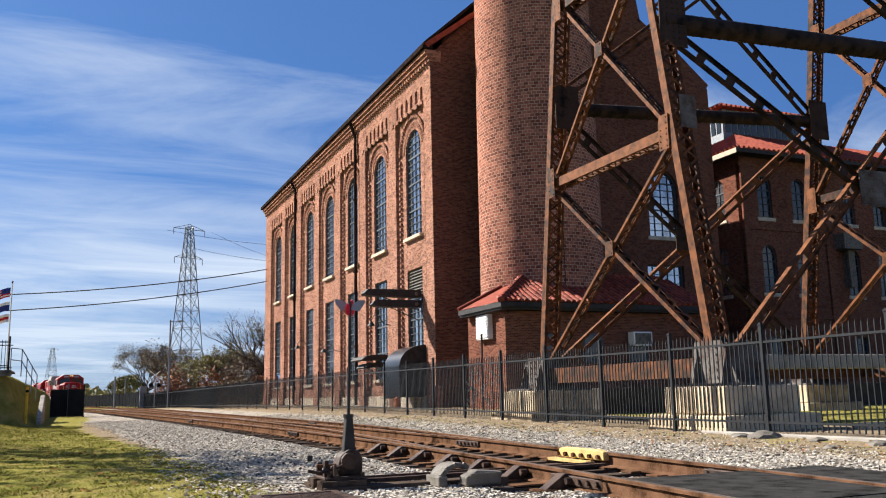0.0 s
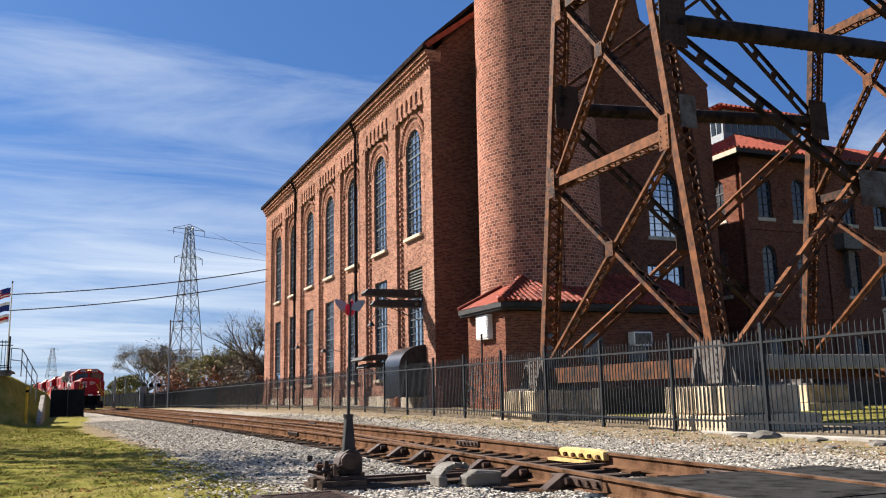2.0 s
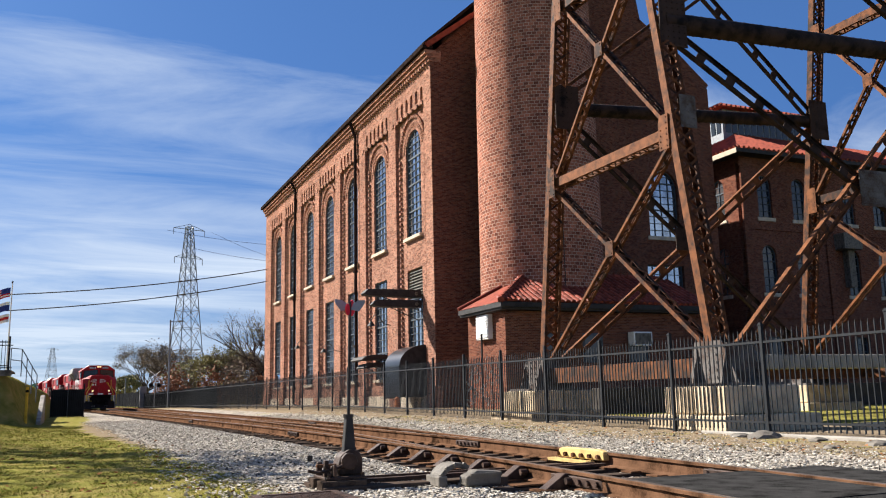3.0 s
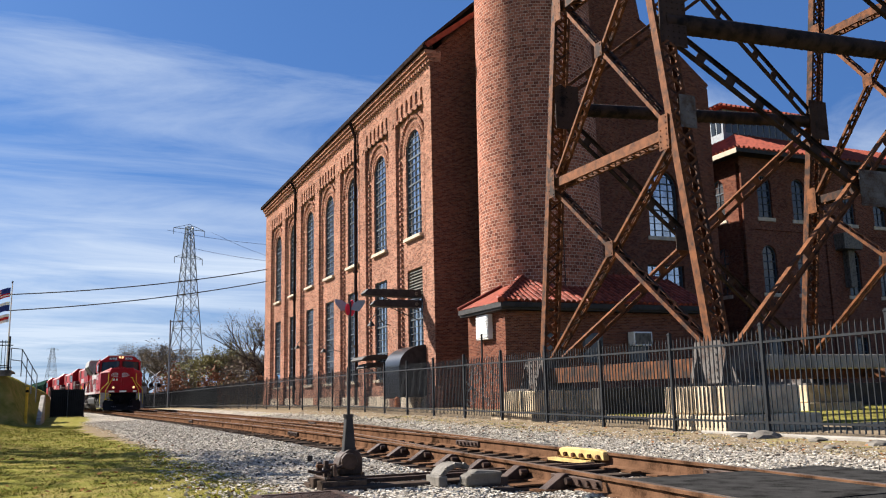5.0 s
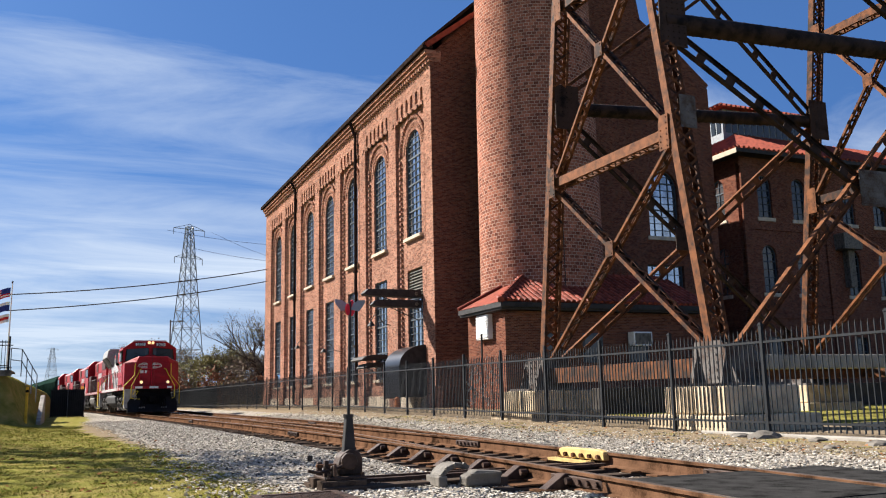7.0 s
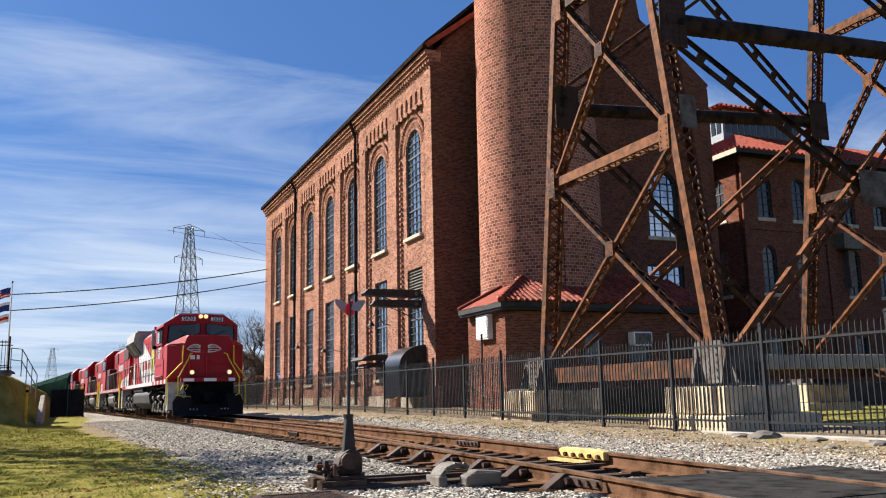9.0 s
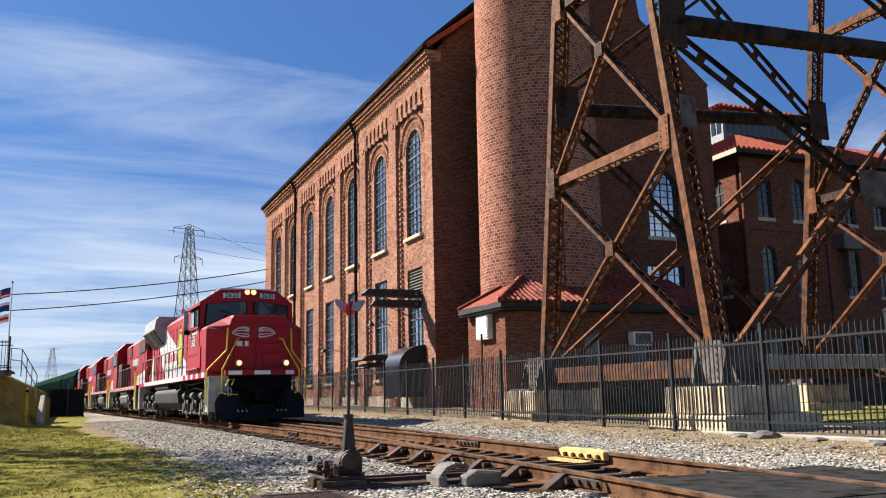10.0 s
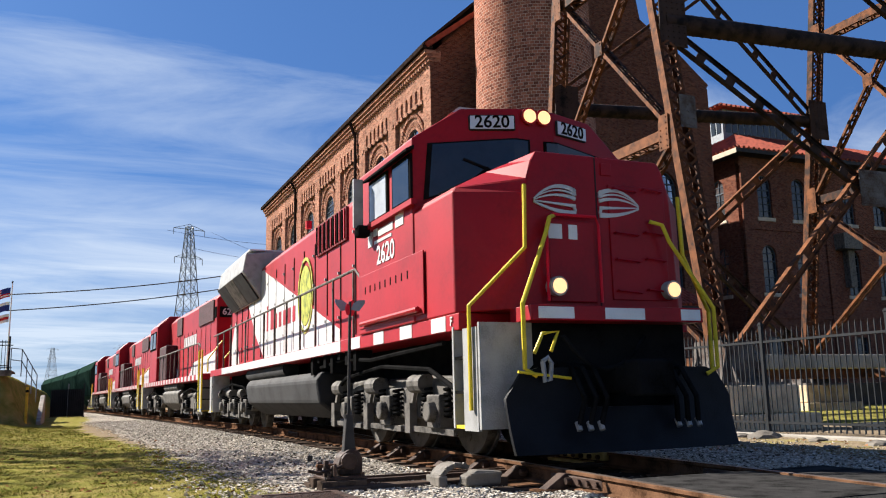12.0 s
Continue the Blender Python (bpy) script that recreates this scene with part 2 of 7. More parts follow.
        bm.to_mesh(me)
        bm.free()
        if smooth:
            me.polygons.foreach_set("use_smooth", [True] * len(me.polygons))
            me.set_sharp_from_angle(angle=radians(40))
        return me


def part(name, form, mat, parent, label="", at=None, smooth=False, bevel=0.0):
    """Links a form as one mesh object under a thing or a part."""
    mats = mat if isinstance(mat, tuple) else (mat,)
    me = form if isinstance(form, bpy.types.Mesh) else form.mesh(name, *mats, smooth=smooth)
    ob = new(name, me)
    if parent:
        ob.parent = parent
    if at is not None:
        ob.matrix_basis = at
    if label:
        tagged(ob, label)
    if bevel:
        md = ob.modifiers.new("edge", "BEVEL")
        md.width, md.segments, md.limit_method = bevel, 2, "ANGLE"
    return ob


def thing(name, label, category, at=None, group="", kind=""):
    ob = new(name)
    ob.empty_display_size = 0.2
    if at is not None:
        ob.matrix_basis = at
    return tagged(ob, label, category, group, kind)


def smooth_step(a, b, x):
    t = np.clip((np.asarray(x, float) - a) / (b - a), 0, 1)
    return t * t * (3 - 2 * t)


# ---- the lie of the land and the tracks ----
LINE_Y = (-25, 2, 5, 7, 10.7, 14, 18, 27, 38, 56, 75, 96, 106, 118, 130, 180, 260)
LINE_X = (0.9, 4.60, 4.96, 5.20, 5.52, 5.64, 5.65, 5.54, 5.26, 4.58, 3.74, 2.62, 1.88, 0.9, -0.2, -5.0, -14.0)
SIDE_Y = (9.3, 12, 15.3, 22, 37.7, 84, 130, 260)
SIDE_X = (0.0, 0.10, 0.34, 0.86, 1.5, 3.7, 6.0, 12.0)
_curve = np.polyfit(np.array(LINE_Y[1:]) / 100, LINE_X[1:], 7)
_side = np.polyfit(np.array(SIDE_Y[:6]) / 100, SIDE_X[:6], 3)


def line_x(y):
    """The main line's centre at y."""
    return float(np.polyval(_curve, y / 100)) if y > 3 else float(np.polyval(_curve, 0.03) + (y - 3) * 0.12)


def side_x(y):
    """The centre of the line that leaves the main one at the points."""
    return line_x(y) + (max(0.0, float(np.interp(y, SIDE_Y, SIDE_X))) if y > 9.3 else 0.0)


def land(x, y):
    x, y = np.asarray(x, float), np.asarray(y, float)
    z = -0.17 + 0.0 * x
    z = z + 0.10 * smooth_step(8, 11, x) * smooth_step(12, 26, y) + 0.07 * smooth_step(9, 12, x) + 0.08 * smooth_step(22, 40, y) * smooth_step(8, 12, x)
    bank = smooth_step(-1.3, -2.7, x) * smooth_step(37.3, 39, y) * 2.25
    bed = np.minimum(np.abs(x - np.interp(y, LINE_Y, LINE_X)), np.abs(x - np.interp(y, LINE_Y, LINE_X) - np.interp(y, SIDE_Y, SIDE_X)))
    z = z - 0.055 * smooth_step(1.55, 1.3, bed) * smooth_step(7.0, 7.6, y) * smooth_step(120, 90, y)
    near = smooth_step(-0.6, -7, x) * (1 - smooth_step(33, 39, y)) * 1.6
    z = z + np.maximum(bank, near) * (1 - smooth_step(110, 180, y))
    return z


# ---- ground ----
def ground_material():
    """Turf, gravel and bare dirt by their place on the plan, each with its own grain."""
    m = bpy.data.materials.new("yard_ground")
    m.use_nodes = True
    nt = m.node_tree
    N, L, b = nt.nodes.new, nt.links.new, nt.nodes["Principled BSDF"]
    co = N("ShaderNodeTexCoord")
    vec = co.outputs["Object"]

    def tex(kind, scale, detail=6, rough=0.6):
        n = N(kind)
        n.inputs["Scale"].default_value = scale
        if kind == "ShaderNodeTexNoise":
            n.inputs["Detail"].default_value, n.inputs["Roughness"].default_value = detail, rough
        L(vec, n.inputs["Vector"])
        return n

    def ramp(src, *stops):
        r = N("ShaderNodeValToRGB")
        e = r.color_ramp.elements
        e[0].position, e[0].color = stops[0][0], (*stops[0][1], 1)
        e[1].position, e[1].color = stops[-1][0], (*stops[-1][1], 1)
        for p, c in stops[1:-1]:
            e.new(p).color = (*c, 1)
        L(src, r.inputs[0])
        return r.outputs[0]

    def blend(fac, a, c):
        mx = N("ShaderNodeMix")
        mx.data_type = "RGBA"
        L(fac, mx.inputs["Factor"])
        L(a, mx.inputs["A"])
        L(c, mx.inputs["B"])
        return mx.outputs["Result"]

    grit = tex("ShaderNodeTexVoronoi", 24)
    wide, fine, mid = tex("ShaderNodeTexNoise", 0.5), tex("ShaderNodeTexNoise", 30, 4), tex("ShaderNodeTexNoise", 2.2, 6)
    gravel = ramp(grit.outputs["Color"], (0.1, (0.095, 0.082, 0.066)), (0.5, (0.24, 0.212, 0.175)), (0.9, (0.44, 0.405, 0.345)))
    tan = ramp(fine.outputs["Fac"], (0.3, (0.12, 0.090, 0.058)), (0.7, (0.275, 0.215, 0.145)))
    turf = ramp(mid.outputs["Fac"], (0.3, (0.098, 0.104, 0.024)), (0.5, (0.175, 0.160, 0.042)), (0.72, (0.265, 0.205, 0.082)))
    tar = ramp(fine.outputs["Fac"], (0.3, (0.022, 0.021, 0.021)), (0.7, (0.055, 0.053, 0.05)))
    rusty = ramp(grit.outputs["Color"], (0.1, (0.045, 0.033, 0.026)), (0.9, (0.22, 0.155, 0.115)))
    for name in ("gravel_share", "turf_share", "tar_share", "rust_share"):
        at = N("ShaderNodeAttribute")
        at.attribute_name = name
        at.name = name
    edge = lambda name: _edge(N, L, nt.nodes[name].outputs["Fac"], mid.outputs["Fac"], wide.outputs["Fac"])
    col = blend(edge("gravel_share"), tan, gravel)
    col = blend(edge("rust_share"), col, rusty)
    col = blend(edge("turf_share"), col, turf)
    col = blend(edge("tar_share"), col, tar)
    L(col, b.inputs["Base Color"])
    b.inputs["Roughness"].default_value = 0.95
    b.inputs["Specular IOR Level"].default_value = 0.0
    bp = N("ShaderNodeBump")
    bp.inputs["Strength"].default_value, bp.inputs["Distance"].default_value = 0.8, 0.04
    L(fine.outputs["Fac"], bp.inputs["Height"])
    L(bp.outputs[0], b.inputs["Normal"])
    return m


def _edge(N, L, share, n1, n2):
    """A share made ragged: where share + noise passes one half."""
    a, c, r = N("ShaderNodeMath"), N("ShaderNodeMath"), N("ShaderNodeMapRange")
    a.operation = c.operation = "ADD"
    L(n1, a.inputs[0])
    L(n2, a.inputs[1])
    L(a.outputs[0], c.inputs[0])
    L(share, c.inputs[1])
    r.inputs["From Min"].default_value, r.inputs["From Max"].default_value = 1.4, 1.6
    L(c.outputs[0], r.inputs[0])
    return r.outputs[0]


def turf_share(x, y):
    """How likely turf is at a place, 0 to 1."""
    left = smooth_step(2.5, 1.1, x + 0.03 * (y - 12) + 0.8 * smooth_step(14, 30, y) - 1.5 * smooth_step(30, 60, y))
    yard = 0.33 * smooth_step(8.6, 9.8, x) * smooth_step(12.0, 11.0, x) + 0.9 * smooth_step(15.0, 16.5, x) * smooth_step(36, 30, y)
    far = smooth_step(100, 140, y) * 0.8
    return np.maximum(np.maximum(left, yard), far)


def build_ground():
    def grade(lo, hi, fine_lo, fine_hi, step):
        a = np.arange(fine_lo, fine_hi, step)
        g = [fine_hi]
        s = step
        while g[-1] < hi:
            s *= 1.25
            g.append(g[-1] + s)
        h = [fine_lo]
        s = step
        while h[-1] > lo:
            s *= 1.25
            h.append(h[-1] - s)
        return np.concatenate([h[:0:-1], a, g])

    xs, ys = grade(-2500, 2500, -8, 16, 0.2), grade(-400, 4000, 2, 50, 0.25)
    X, Y = np.meshgrid(xs, ys)
    Z = land(X, Y)
    rng = np.random.RandomState(4)
    Z = Z + rng.uniform(-0.012, 0.012, Z.shape)
    n, k = X.shape
    verts = np.stack([X, Y, Z], -1).reshape(-1, 3)
    idx = np.arange(n * k).reshape(n, k)
    faces = np.stack([idx[:-1, :-1], idx[:-1, 1:], idx[1:, 1:], idx[1:, :-1]], -1).reshape(-1, 4)
    me = bpy.data.meshes.new("ground")
    me.from_pydata(verts.tolist(), [], faces.tolist())
    x, y = verts[:, 0], verts[:, 1]
    lx = np.array([line_x(v) if 0 < v < 260 else 4.0 for v in ys])
    cx = np.repeat(lx, k)
    gravel = smooth_step(-5.0, -3.4, x - cx) * smooth_step(4.6, 3.2, x - cx - 0.04 * np.clip(y - 10, 0, 60)) * smooth_step(260, 200, y)
    tar = smooth_step(8.0, 6.9, y - 0.0 * x) * smooth_step(4.2, 4.8, x) * smooth_step(40, 30, x)
    sx = np.repeat(np.array([side_x(v) if 0 < v < 260 else 4.0 for v in ys]), k)
    rust = np.maximum(smooth_step(1.7, 0.9, np.abs(x - cx)), smooth_step(1.7, 0.9, np.abs(x - sx))) * smooth_step(7, 9, y)
    for name, val in (("rust_share", rust * 0.95), ("gravel_share", gravel), ("turf_share", turf_share(x, y)), ("tar_share", tar)):
        at = me.attributes.new(name, "FLOAT", "POINT")
        at.data.foreach_set("value", np.ascontiguousarray(val, dtype=np.float32))
    me.materials.append(ground_material())
    me.polygons.foreach_set("use_smooth", [True] * len(me.polygons))
    tagged(new("ground", me), "gravelly railway yard ground with patches of autumn turf", "ground", kind="structure")


build_ground()


# ---- the mill ----
MX, MY0, MY1, EAVE = 17.48, 41.29, 84.6, 19.9     # long front, near and far corners, eaves
BACK_Y, MX1 = 46.0, 41.1                          # set-back end wall and the far side
BAY0, PITCH = 44.62, 5.85                         # first window's centre, and from bay to bay


def arch_outline(cy, half, z0, spring, n=12):
    pts = [(cy - half, z0), (cy + half, z0)]
    pts += [(cy + half * math.cos(math.pi * i / n), spring + half * math.sin(math.pi * i / n)) for i in range(n + 1)]
    return pts


def pierced_wall(outer, holes):
    """Faces of a flat wall with openings, as triangles in 2D."""
    bm = bmesh.new()
    edges = []
    for loop in [outer] + holes:
        vs = [bm.verts.new((p[0], p[1], 0)) for p in loop]
        edges += [bm.edges.new((vs[i], vs[(i + 1) % len(vs)])) for i in range(len(vs))]
    bmesh.ops.triangle_fill(bm, use_beauty=True, edges=edges)
    bm.verts.index_update()
    out = [v.co.xy.to_tuple() for v in bm.verts], [tuple(v.index for v in f.verts) for f in bm.faces]
    bm.free()
    return out


def window_unit(parent, cy, half, z0, top, x, cols, rows, arched, at_axis="x", glass=None):
    """A steel window set in the wall at x, facing -x (or at y = x facing -y): frame, bars and panes."""
    w = part("window", _frame_form(cy, half, z0, top, x, arched, at_axis), FRAME, parent)
    bw, gaps = 2 * half / cols, (top - z0) / rows
    for i in range(1, cols):
        y = cy - half + i * bw
        h = top - (half - math.sqrt(max(0, half * half - (y - cy) ** 2))) if arched else top
        part("glazing_bar", _bar(Form(), at_axis, x, y - 0.016, y + 0.016, z0, h - 0.02), FRAME, w)
    for j in range(1, rows):
        z = z0 + j * gaps
        hw = half if not arched or z < top - half else math.sqrt(max(0.01, half * half - (z - top + half) ** 2))
        t = 0.045 if j % 4 == 0 else 0.016
        part("glazing_bar", _bar(Form(), at_axis, x + 0.004, cy - hw, cy + hw, z - t, z + t), FRAME, w)
    pane = Form()
    out = arch_outline(cy, half - 0.03, z0, top - half) if arched else [(cy - half, z0), (cy + half, z0), (cy + half, top), (cy - half, top)]
    pane.prism(out, at_axis, x + 0.05, x + 0.07)
    part("pane", pane, glass or GLASS, w)
    return w


def _bar(form, axis, x, a0, a1, z0, z1):
    if axis == "x":
        return form.box(x - 0.01, x + 0.04, a0, a1, z0, z1)
    return form.box(a0, a1, x - 0.01, x + 0.04, z0, z1)


def _frame_form(cy, half, z0, top, x, arched, axis):
    f = Form()
    n = 12
    outer = arch_outline(cy, half, z0, top - half, n) if arched else [(cy - half, z0), (cy + half, z0), (cy + half, top), (cy - half, top)]
    t = 0.07
    inner = arch_outline(cy, half - t, z0 + t, top - half, n) if arched else [(cy - half + t, z0 + t), (cy + half - t, z0 + t), (cy + half - t, top - t), (cy - half + t, top - t)]
    put = (lambda p, d: (d, p[0], p[1])) if axis == "x" else (lambda p, d: (p[0], d, p[1]))
    k = len(outer)
    vs = [put(p, d) for d in (x - 0.03, x + 0.05) for lp in (outer, inner) for p in lp]
    fs = []
    for i in range(k):
        j = (i + 1) % k
        fs += [(i, j, k + j, k + i), (2 * k + i, 3 * k + i, 3 * k + j, 2 * k + j), (k + i, k + j, 3 * k + j, 3 * k + i), (i, 2 * k + i, 2 * k + j, j)]
    return f.add(vs, fs)


def build_mill():
    mill = thing("mill_building", "tall red-brown brick power house with arched windows along its side", "building")
    deep = 0.42                                   # bay panels lie this far behind the piers
    edge0, edge1 = MY0, MY1
    holes = []
    for i in range(7):
        c = BAY0 + PITCH * i
        holes.append(arch_outline(c, 1.17, 9.72, 14.88))
        holes.append([(c - 1.15, 1.75), (c + 1.15, 1.75), (c + 1.15, 7.85), (c - 1.15, 7.85)])
    verts, faces = pierced_wall([(edge0, -0.2), (edge1, -0.2), (edge1, 19.0), (edge0, 19.0)], holes)
    f = Form()
    px = MX + 0.22
    n = len(verts)
    f.add([(px, *v) for v in verts] + [(px + 0.45, *v) for v in verts], faces + [tuple(i + n for i in t) for t in faces])
    for loop in holes:
        k = len(loop)
        f.add([(px, *p) for p in loop] + [(px + 0.45, *p) for p in loop], [(i, (i + 1) % k, k + (i + 1) % k, k + i) for i in range(k)])
    f.weld = True
    part("long_wall", f, BRICK, mill)
    # piers between the bays, frieze and cornice
    for i in range(8):
        c = BAY0 - PITCH / 2 + PITCH * i
        w = 0.62
        lo, hi = (edge0, c + w) if i == 0 else ((c - w, edge1) if i == 7 else (c - w, c + w))
        pier = Form().box(MX - 0.004, px + 0.1, lo, hi, 1.2, 19.0)
        pier.box(MX - 0.10, px + 0.1, lo - 0.06, hi + 0.06, -0.2, 1.2)
        part("pier", pier, BRICK, mill)
    for i in range(7):
        c = BAY0 + PITCH * i
        for y in (c - 1.93, c + 1.93):           # dotted borders: headers standing proud, one gap each
            teeth = Form()
            for k in range(int((14.85 - 1.4) / 0.31)):
                z = 1.4 + k * 0.31
                teeth.box(px - 0.13, px + 0.01, y - 0.10, y + 0.10, z, z + 0.16)
            tagged(part("brick_toothing", teeth, BRICK, mill), kind="stuff")
    for i in range(7):
        c = BAY0 + PITCH * i
        half = PITCH / 2 - 0.62
        slots = [arch_outline(c - 1.95 + k * 0.78, 0.19, 17.22, 17.82, 8) for k in range(6)]
        v3, f3 = pierced_wall([(c - half, 17.05), (c + half, 17.05), (c + half, 19.02), (c - half, 19.02)], slots)
        fz, n3 = Form(), len(v3)
        fz.add([(MX + 0.012, *v) for v in v3] + [(px - 0.01, *v) for v in v3], f3 + [tuple(j + n3 for j in t) for t in f3])
        for loop in slots:
            k3 = len(loop)
            fz.add([(MX + 0.012, *p) for p in loop] + [(px - 0.01, *p) for p in loop], [(j, (j + 1) % k3, k3 + (j + 1) % k3, k3 + j) for j in range(k3)])
        fz.weld = True
        fr = part("corbel_table", fz, BRICK, mill)
        # dark sheet set in to paint the shade within the slots
        part("slot_shade", Form().box(px + 0.002, px + 0.02, c - half, c + half, 17.1, 18.2), SLOT_DARK, fr, "dark sheet painted as the shade at the back of the slots")
        lip = Form()
        for k in range(7):
            lip.box(MX - 0.05, MX + 0.02, c - 2.34 + k * 0.78 + 0.22, c - 2.34 + k * 0.78 + 0.56, 16.92, 17.14)
        tagged(part("corbel", lip, BRICK, fr), kind="stuff")
    corn = Form()
    for k, (o, z0, z1) in enumerate(((0.10, 19.0, 19.2), (0.22, 19.2, 19.4), (0.34, 19.4, 19.62))):
        corn.box(MX - o, px + 0.4, edge0 - o * 0.4, edge1 + 0.1, z0, z1)
    for k in range(int((edge1 - edge0) / 0.36)):
        y = edge0 + 0.1 + k * 0.36
        corn.box(MX - 0.2, MX + 0.1, y, y + 0.16, 18.86, 19.01)
    part("cornice", corn, BRICK, mill)
    part("gutter", Form().box(MX - 0.50, MX + 0.1, edge0 - 0.2, edge1 + 0.5, 19.66, 19.84), ROOF, mill, "dark metal gutter")
    for i in range(7):
        c = BAY0 + PITCH * i
        base = Form().box(MX + 0.05, px + 0.1, c - PITCH / 2 + 0.66, c + PITCH / 2 - 0.66, -0.2, 0.72)
        part("water_table", base, SILL, mill, "pale stone plinth course")
    for i in range(7):
        c = BAY0 + PITCH * i
        part("sill", Form().box(MX + 0.02, px + 0.2, c - 1.30, c + 1.30, 9.54, 9.72), SILL, mill)
        part("sill", Form().box(MX + 0.04, px + 0.2, c - 1.30, c + 1.30, 1.57, 1.75), SILL, mill)
        window_unit(mill, c, 1.17, 9.72, 16.05, px + 0.13, 4, 16, True)
        if i == 0:
            lou = Form()
            for k in range(9):
                lou.prism([(px + 0.05, 6.3 + k * 0.17), (px + 0.09, 6.3 + k * 0.17), (px + 0.25, 6.44 + k * 0.17), (px + 0.21, 6.44 + k * 0.17)], "y", c - 1.12, c + 1.12)
            w = window_unit(mill, c, 1.15, 1.75, 6.2, px + 0.13, 4, 11, False)
            part("louvre", lou, GALV, mill, "slatted metal louvre")
            part("louvre_back", Form().box(px + 0.3, px + 0.34, c - 1.15, c + 1.15, 6.28, 7.85), IRON, mill)
        elif i == 6:
            w = window_unit(mill, c, 1.15, 3.0, 7.85, px + 0.13, 4, 12, False)
            d = part("door", Form().box(px + 0.2, px + 0.28, c - 1.0, c + 1.0, -0.1, 2.95), DOOR_BLUE, mill, "blue panelled door")
            for a, b2 in ((-0.85, -0.1), (0.1, 0.85)):
                for z0, z1 in ((0.2, 1.2), (1.5, 2.7)):
                    part("door_panel", Form().box(px + 0.17, px + 0.21, c + a, c + b2, z0, z1), DOOR_BLUE if z0 < 1 else GLASS, d)
        else:
            window_unit(mill, c, 1.15, 1.75, 7.85, px + 0.13, 4, 15, False)
        ring = Form()                              # two raised arch rings of brick on edge
        for r0, r1, o in ((1.34, 1.58, 0.05), (1.83, 2.03, 0.13)):
            for k in range(26):
                a0, a1 = math.pi * k / 26, math.pi * (k + 0.62) / 26
                pts = [(c + r * math.cos(a), 14.88 + r * math.sin(a)) for r, a in ((r0, a0), (r1, a0), (r1, a1), (r0, a1))]
                ring.prism(pts, "x", px - o, px + 0.02)
        tagged(part("arch_ring", ring, BRICK, mill), kind="stuff")
    for y in (71.9, 54.6):
        sp = Form().tube((MX - 0.12, y, 0.2), (MX - 0.12, y, 18.6), 0.11, n=8)
        sp.tube((MX - 0.12, y, 18.6), (MX - 0.5, y, 19.5), 0.11, n=8)
        for z in (4, 9, 14):
            sp.box(MX - 0.26, MX + 0.01, y - 0.16, y + 0.16, z, z + 0.12)
        part("downspout", sp, ROOF, mill, "dark rain pipe")
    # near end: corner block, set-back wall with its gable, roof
    # the end's brick is darker than the long side's: shade put into colour
    part("corner_block", Form().box(MX + 0.004, 20.3, MY0 - 0.01, MY0 + 0.4, -0.2, 19.6).box(19.9, 20.3, MY0 + 0.4, BACK_Y, -0.2, 19.6), BRICK_RED_SHADED, mill)
    ridge_x = (MX + MX1) / 2
    gable = [(20.3, -0.2), (MX1, -0.2), (MX1, 22.0), (40.0, 22.9), (38.3, 24.3), (36.2, 25.6), (35.3, 26.2), (35.0, 28.0), (33.6, 29.4), (25.0, 29.4), (23.6, 26.4), (20.3, 22.6)]
    gh = [arch_outline(36.55, 1.25, 10.95, 14.4), [(34.9, 6.6), (37.9, 6.6), (37.9, 9.0), (34.9, 9.0)]]
    v2, f2 = pierced_wall(gable, gh)
    g = Form()
    n = len(v2)
    g.add([(p[0], BACK_Y, p[1]) for p in v2] + [(p[0], BACK_Y + 0.5, p[1]) for p in v2], f2 + [tuple(i + n for i in t) for t in f2])
    for loop in [gable] + gh:
        k = len(loop)
        g.add([(p[0], BACK_Y, p[1]) for p in loop] + [(p[0], BACK_Y + 0.5, p[1]) for p in loop], [(i, (i + 1) % k, k + (i + 1) % k, k + i) for i in range(k)])
    g.weld = True
    part("end_wall", g, BRICK_RED_SHADED, mill)
    window_unit(mill, 36.55, 1.25, 10.95, 15.65, BACK_Y + 0.25, 4, 10, True, "y")
    window_unit(mill, 36.4, 1.5, 6.6, 9.0, BACK_Y + 0.25, 5, 4, False, "y")
    part("sill", Form().box(35.1, 38.0, BACK_Y - 0.1, BACK_Y + 0.2, 10.7, 10.95), SILL, mill)
    for a, b2 in zip(gable[2:9], gable[3:9]):
        cop = Form().beam((a[0], BACK_Y + 0.25, a[1] + 0.08), (b2[0], BACK_Y + 0.25, b2[1] + 0.08), 0.8, 0.22, up=(0, 1, 0))
        part("coping", cop, BRICK_RED_SHADED, mill)
    rake = Form().beam((MX - 0.3, MY0 - 0.05, 19.8), (20.6, MY0 - 0.05, 22.45), 0.28, 0.5, up=(0, 1, 0))
    part("rake_moulding", rake, TILE, mill, "red clay rake moulding")
    tri = Form().prism([(MX + 0.1, 19.5), (20.3, 19.5), (20.3, 22.1)], "y", MY0 + 0.02, BACK_Y)
    part("gable_end", tri, BRICK_RED_SHADED, mill)
    roof = Form()
    roof.prism([(MX - 0.45, 19.80), (ridge_x, 31.0), (ridge_x, 31.35), (MX - 0.45, 19.98)], "y", MY0 - 0.25, MY1 + 0.6)
    roof.prism([(MX1 + 0.4, 19.75), (MX1 + 0.4, 20.1), (ridge_x, 31.35), (ridge_x, 31.0)], "y", BACK_Y + 0.5, MY1 + 0.6)
    part("roof", roof, ROOF, mill)
    shell = Form().box(MX1 - 0.4, MX1, BACK_Y + 0.5, MY1, -0.2, 20).box(MX + 0.3, MX1, MY1 - 0.4, MY1 - 0.05, -0.2, 20)
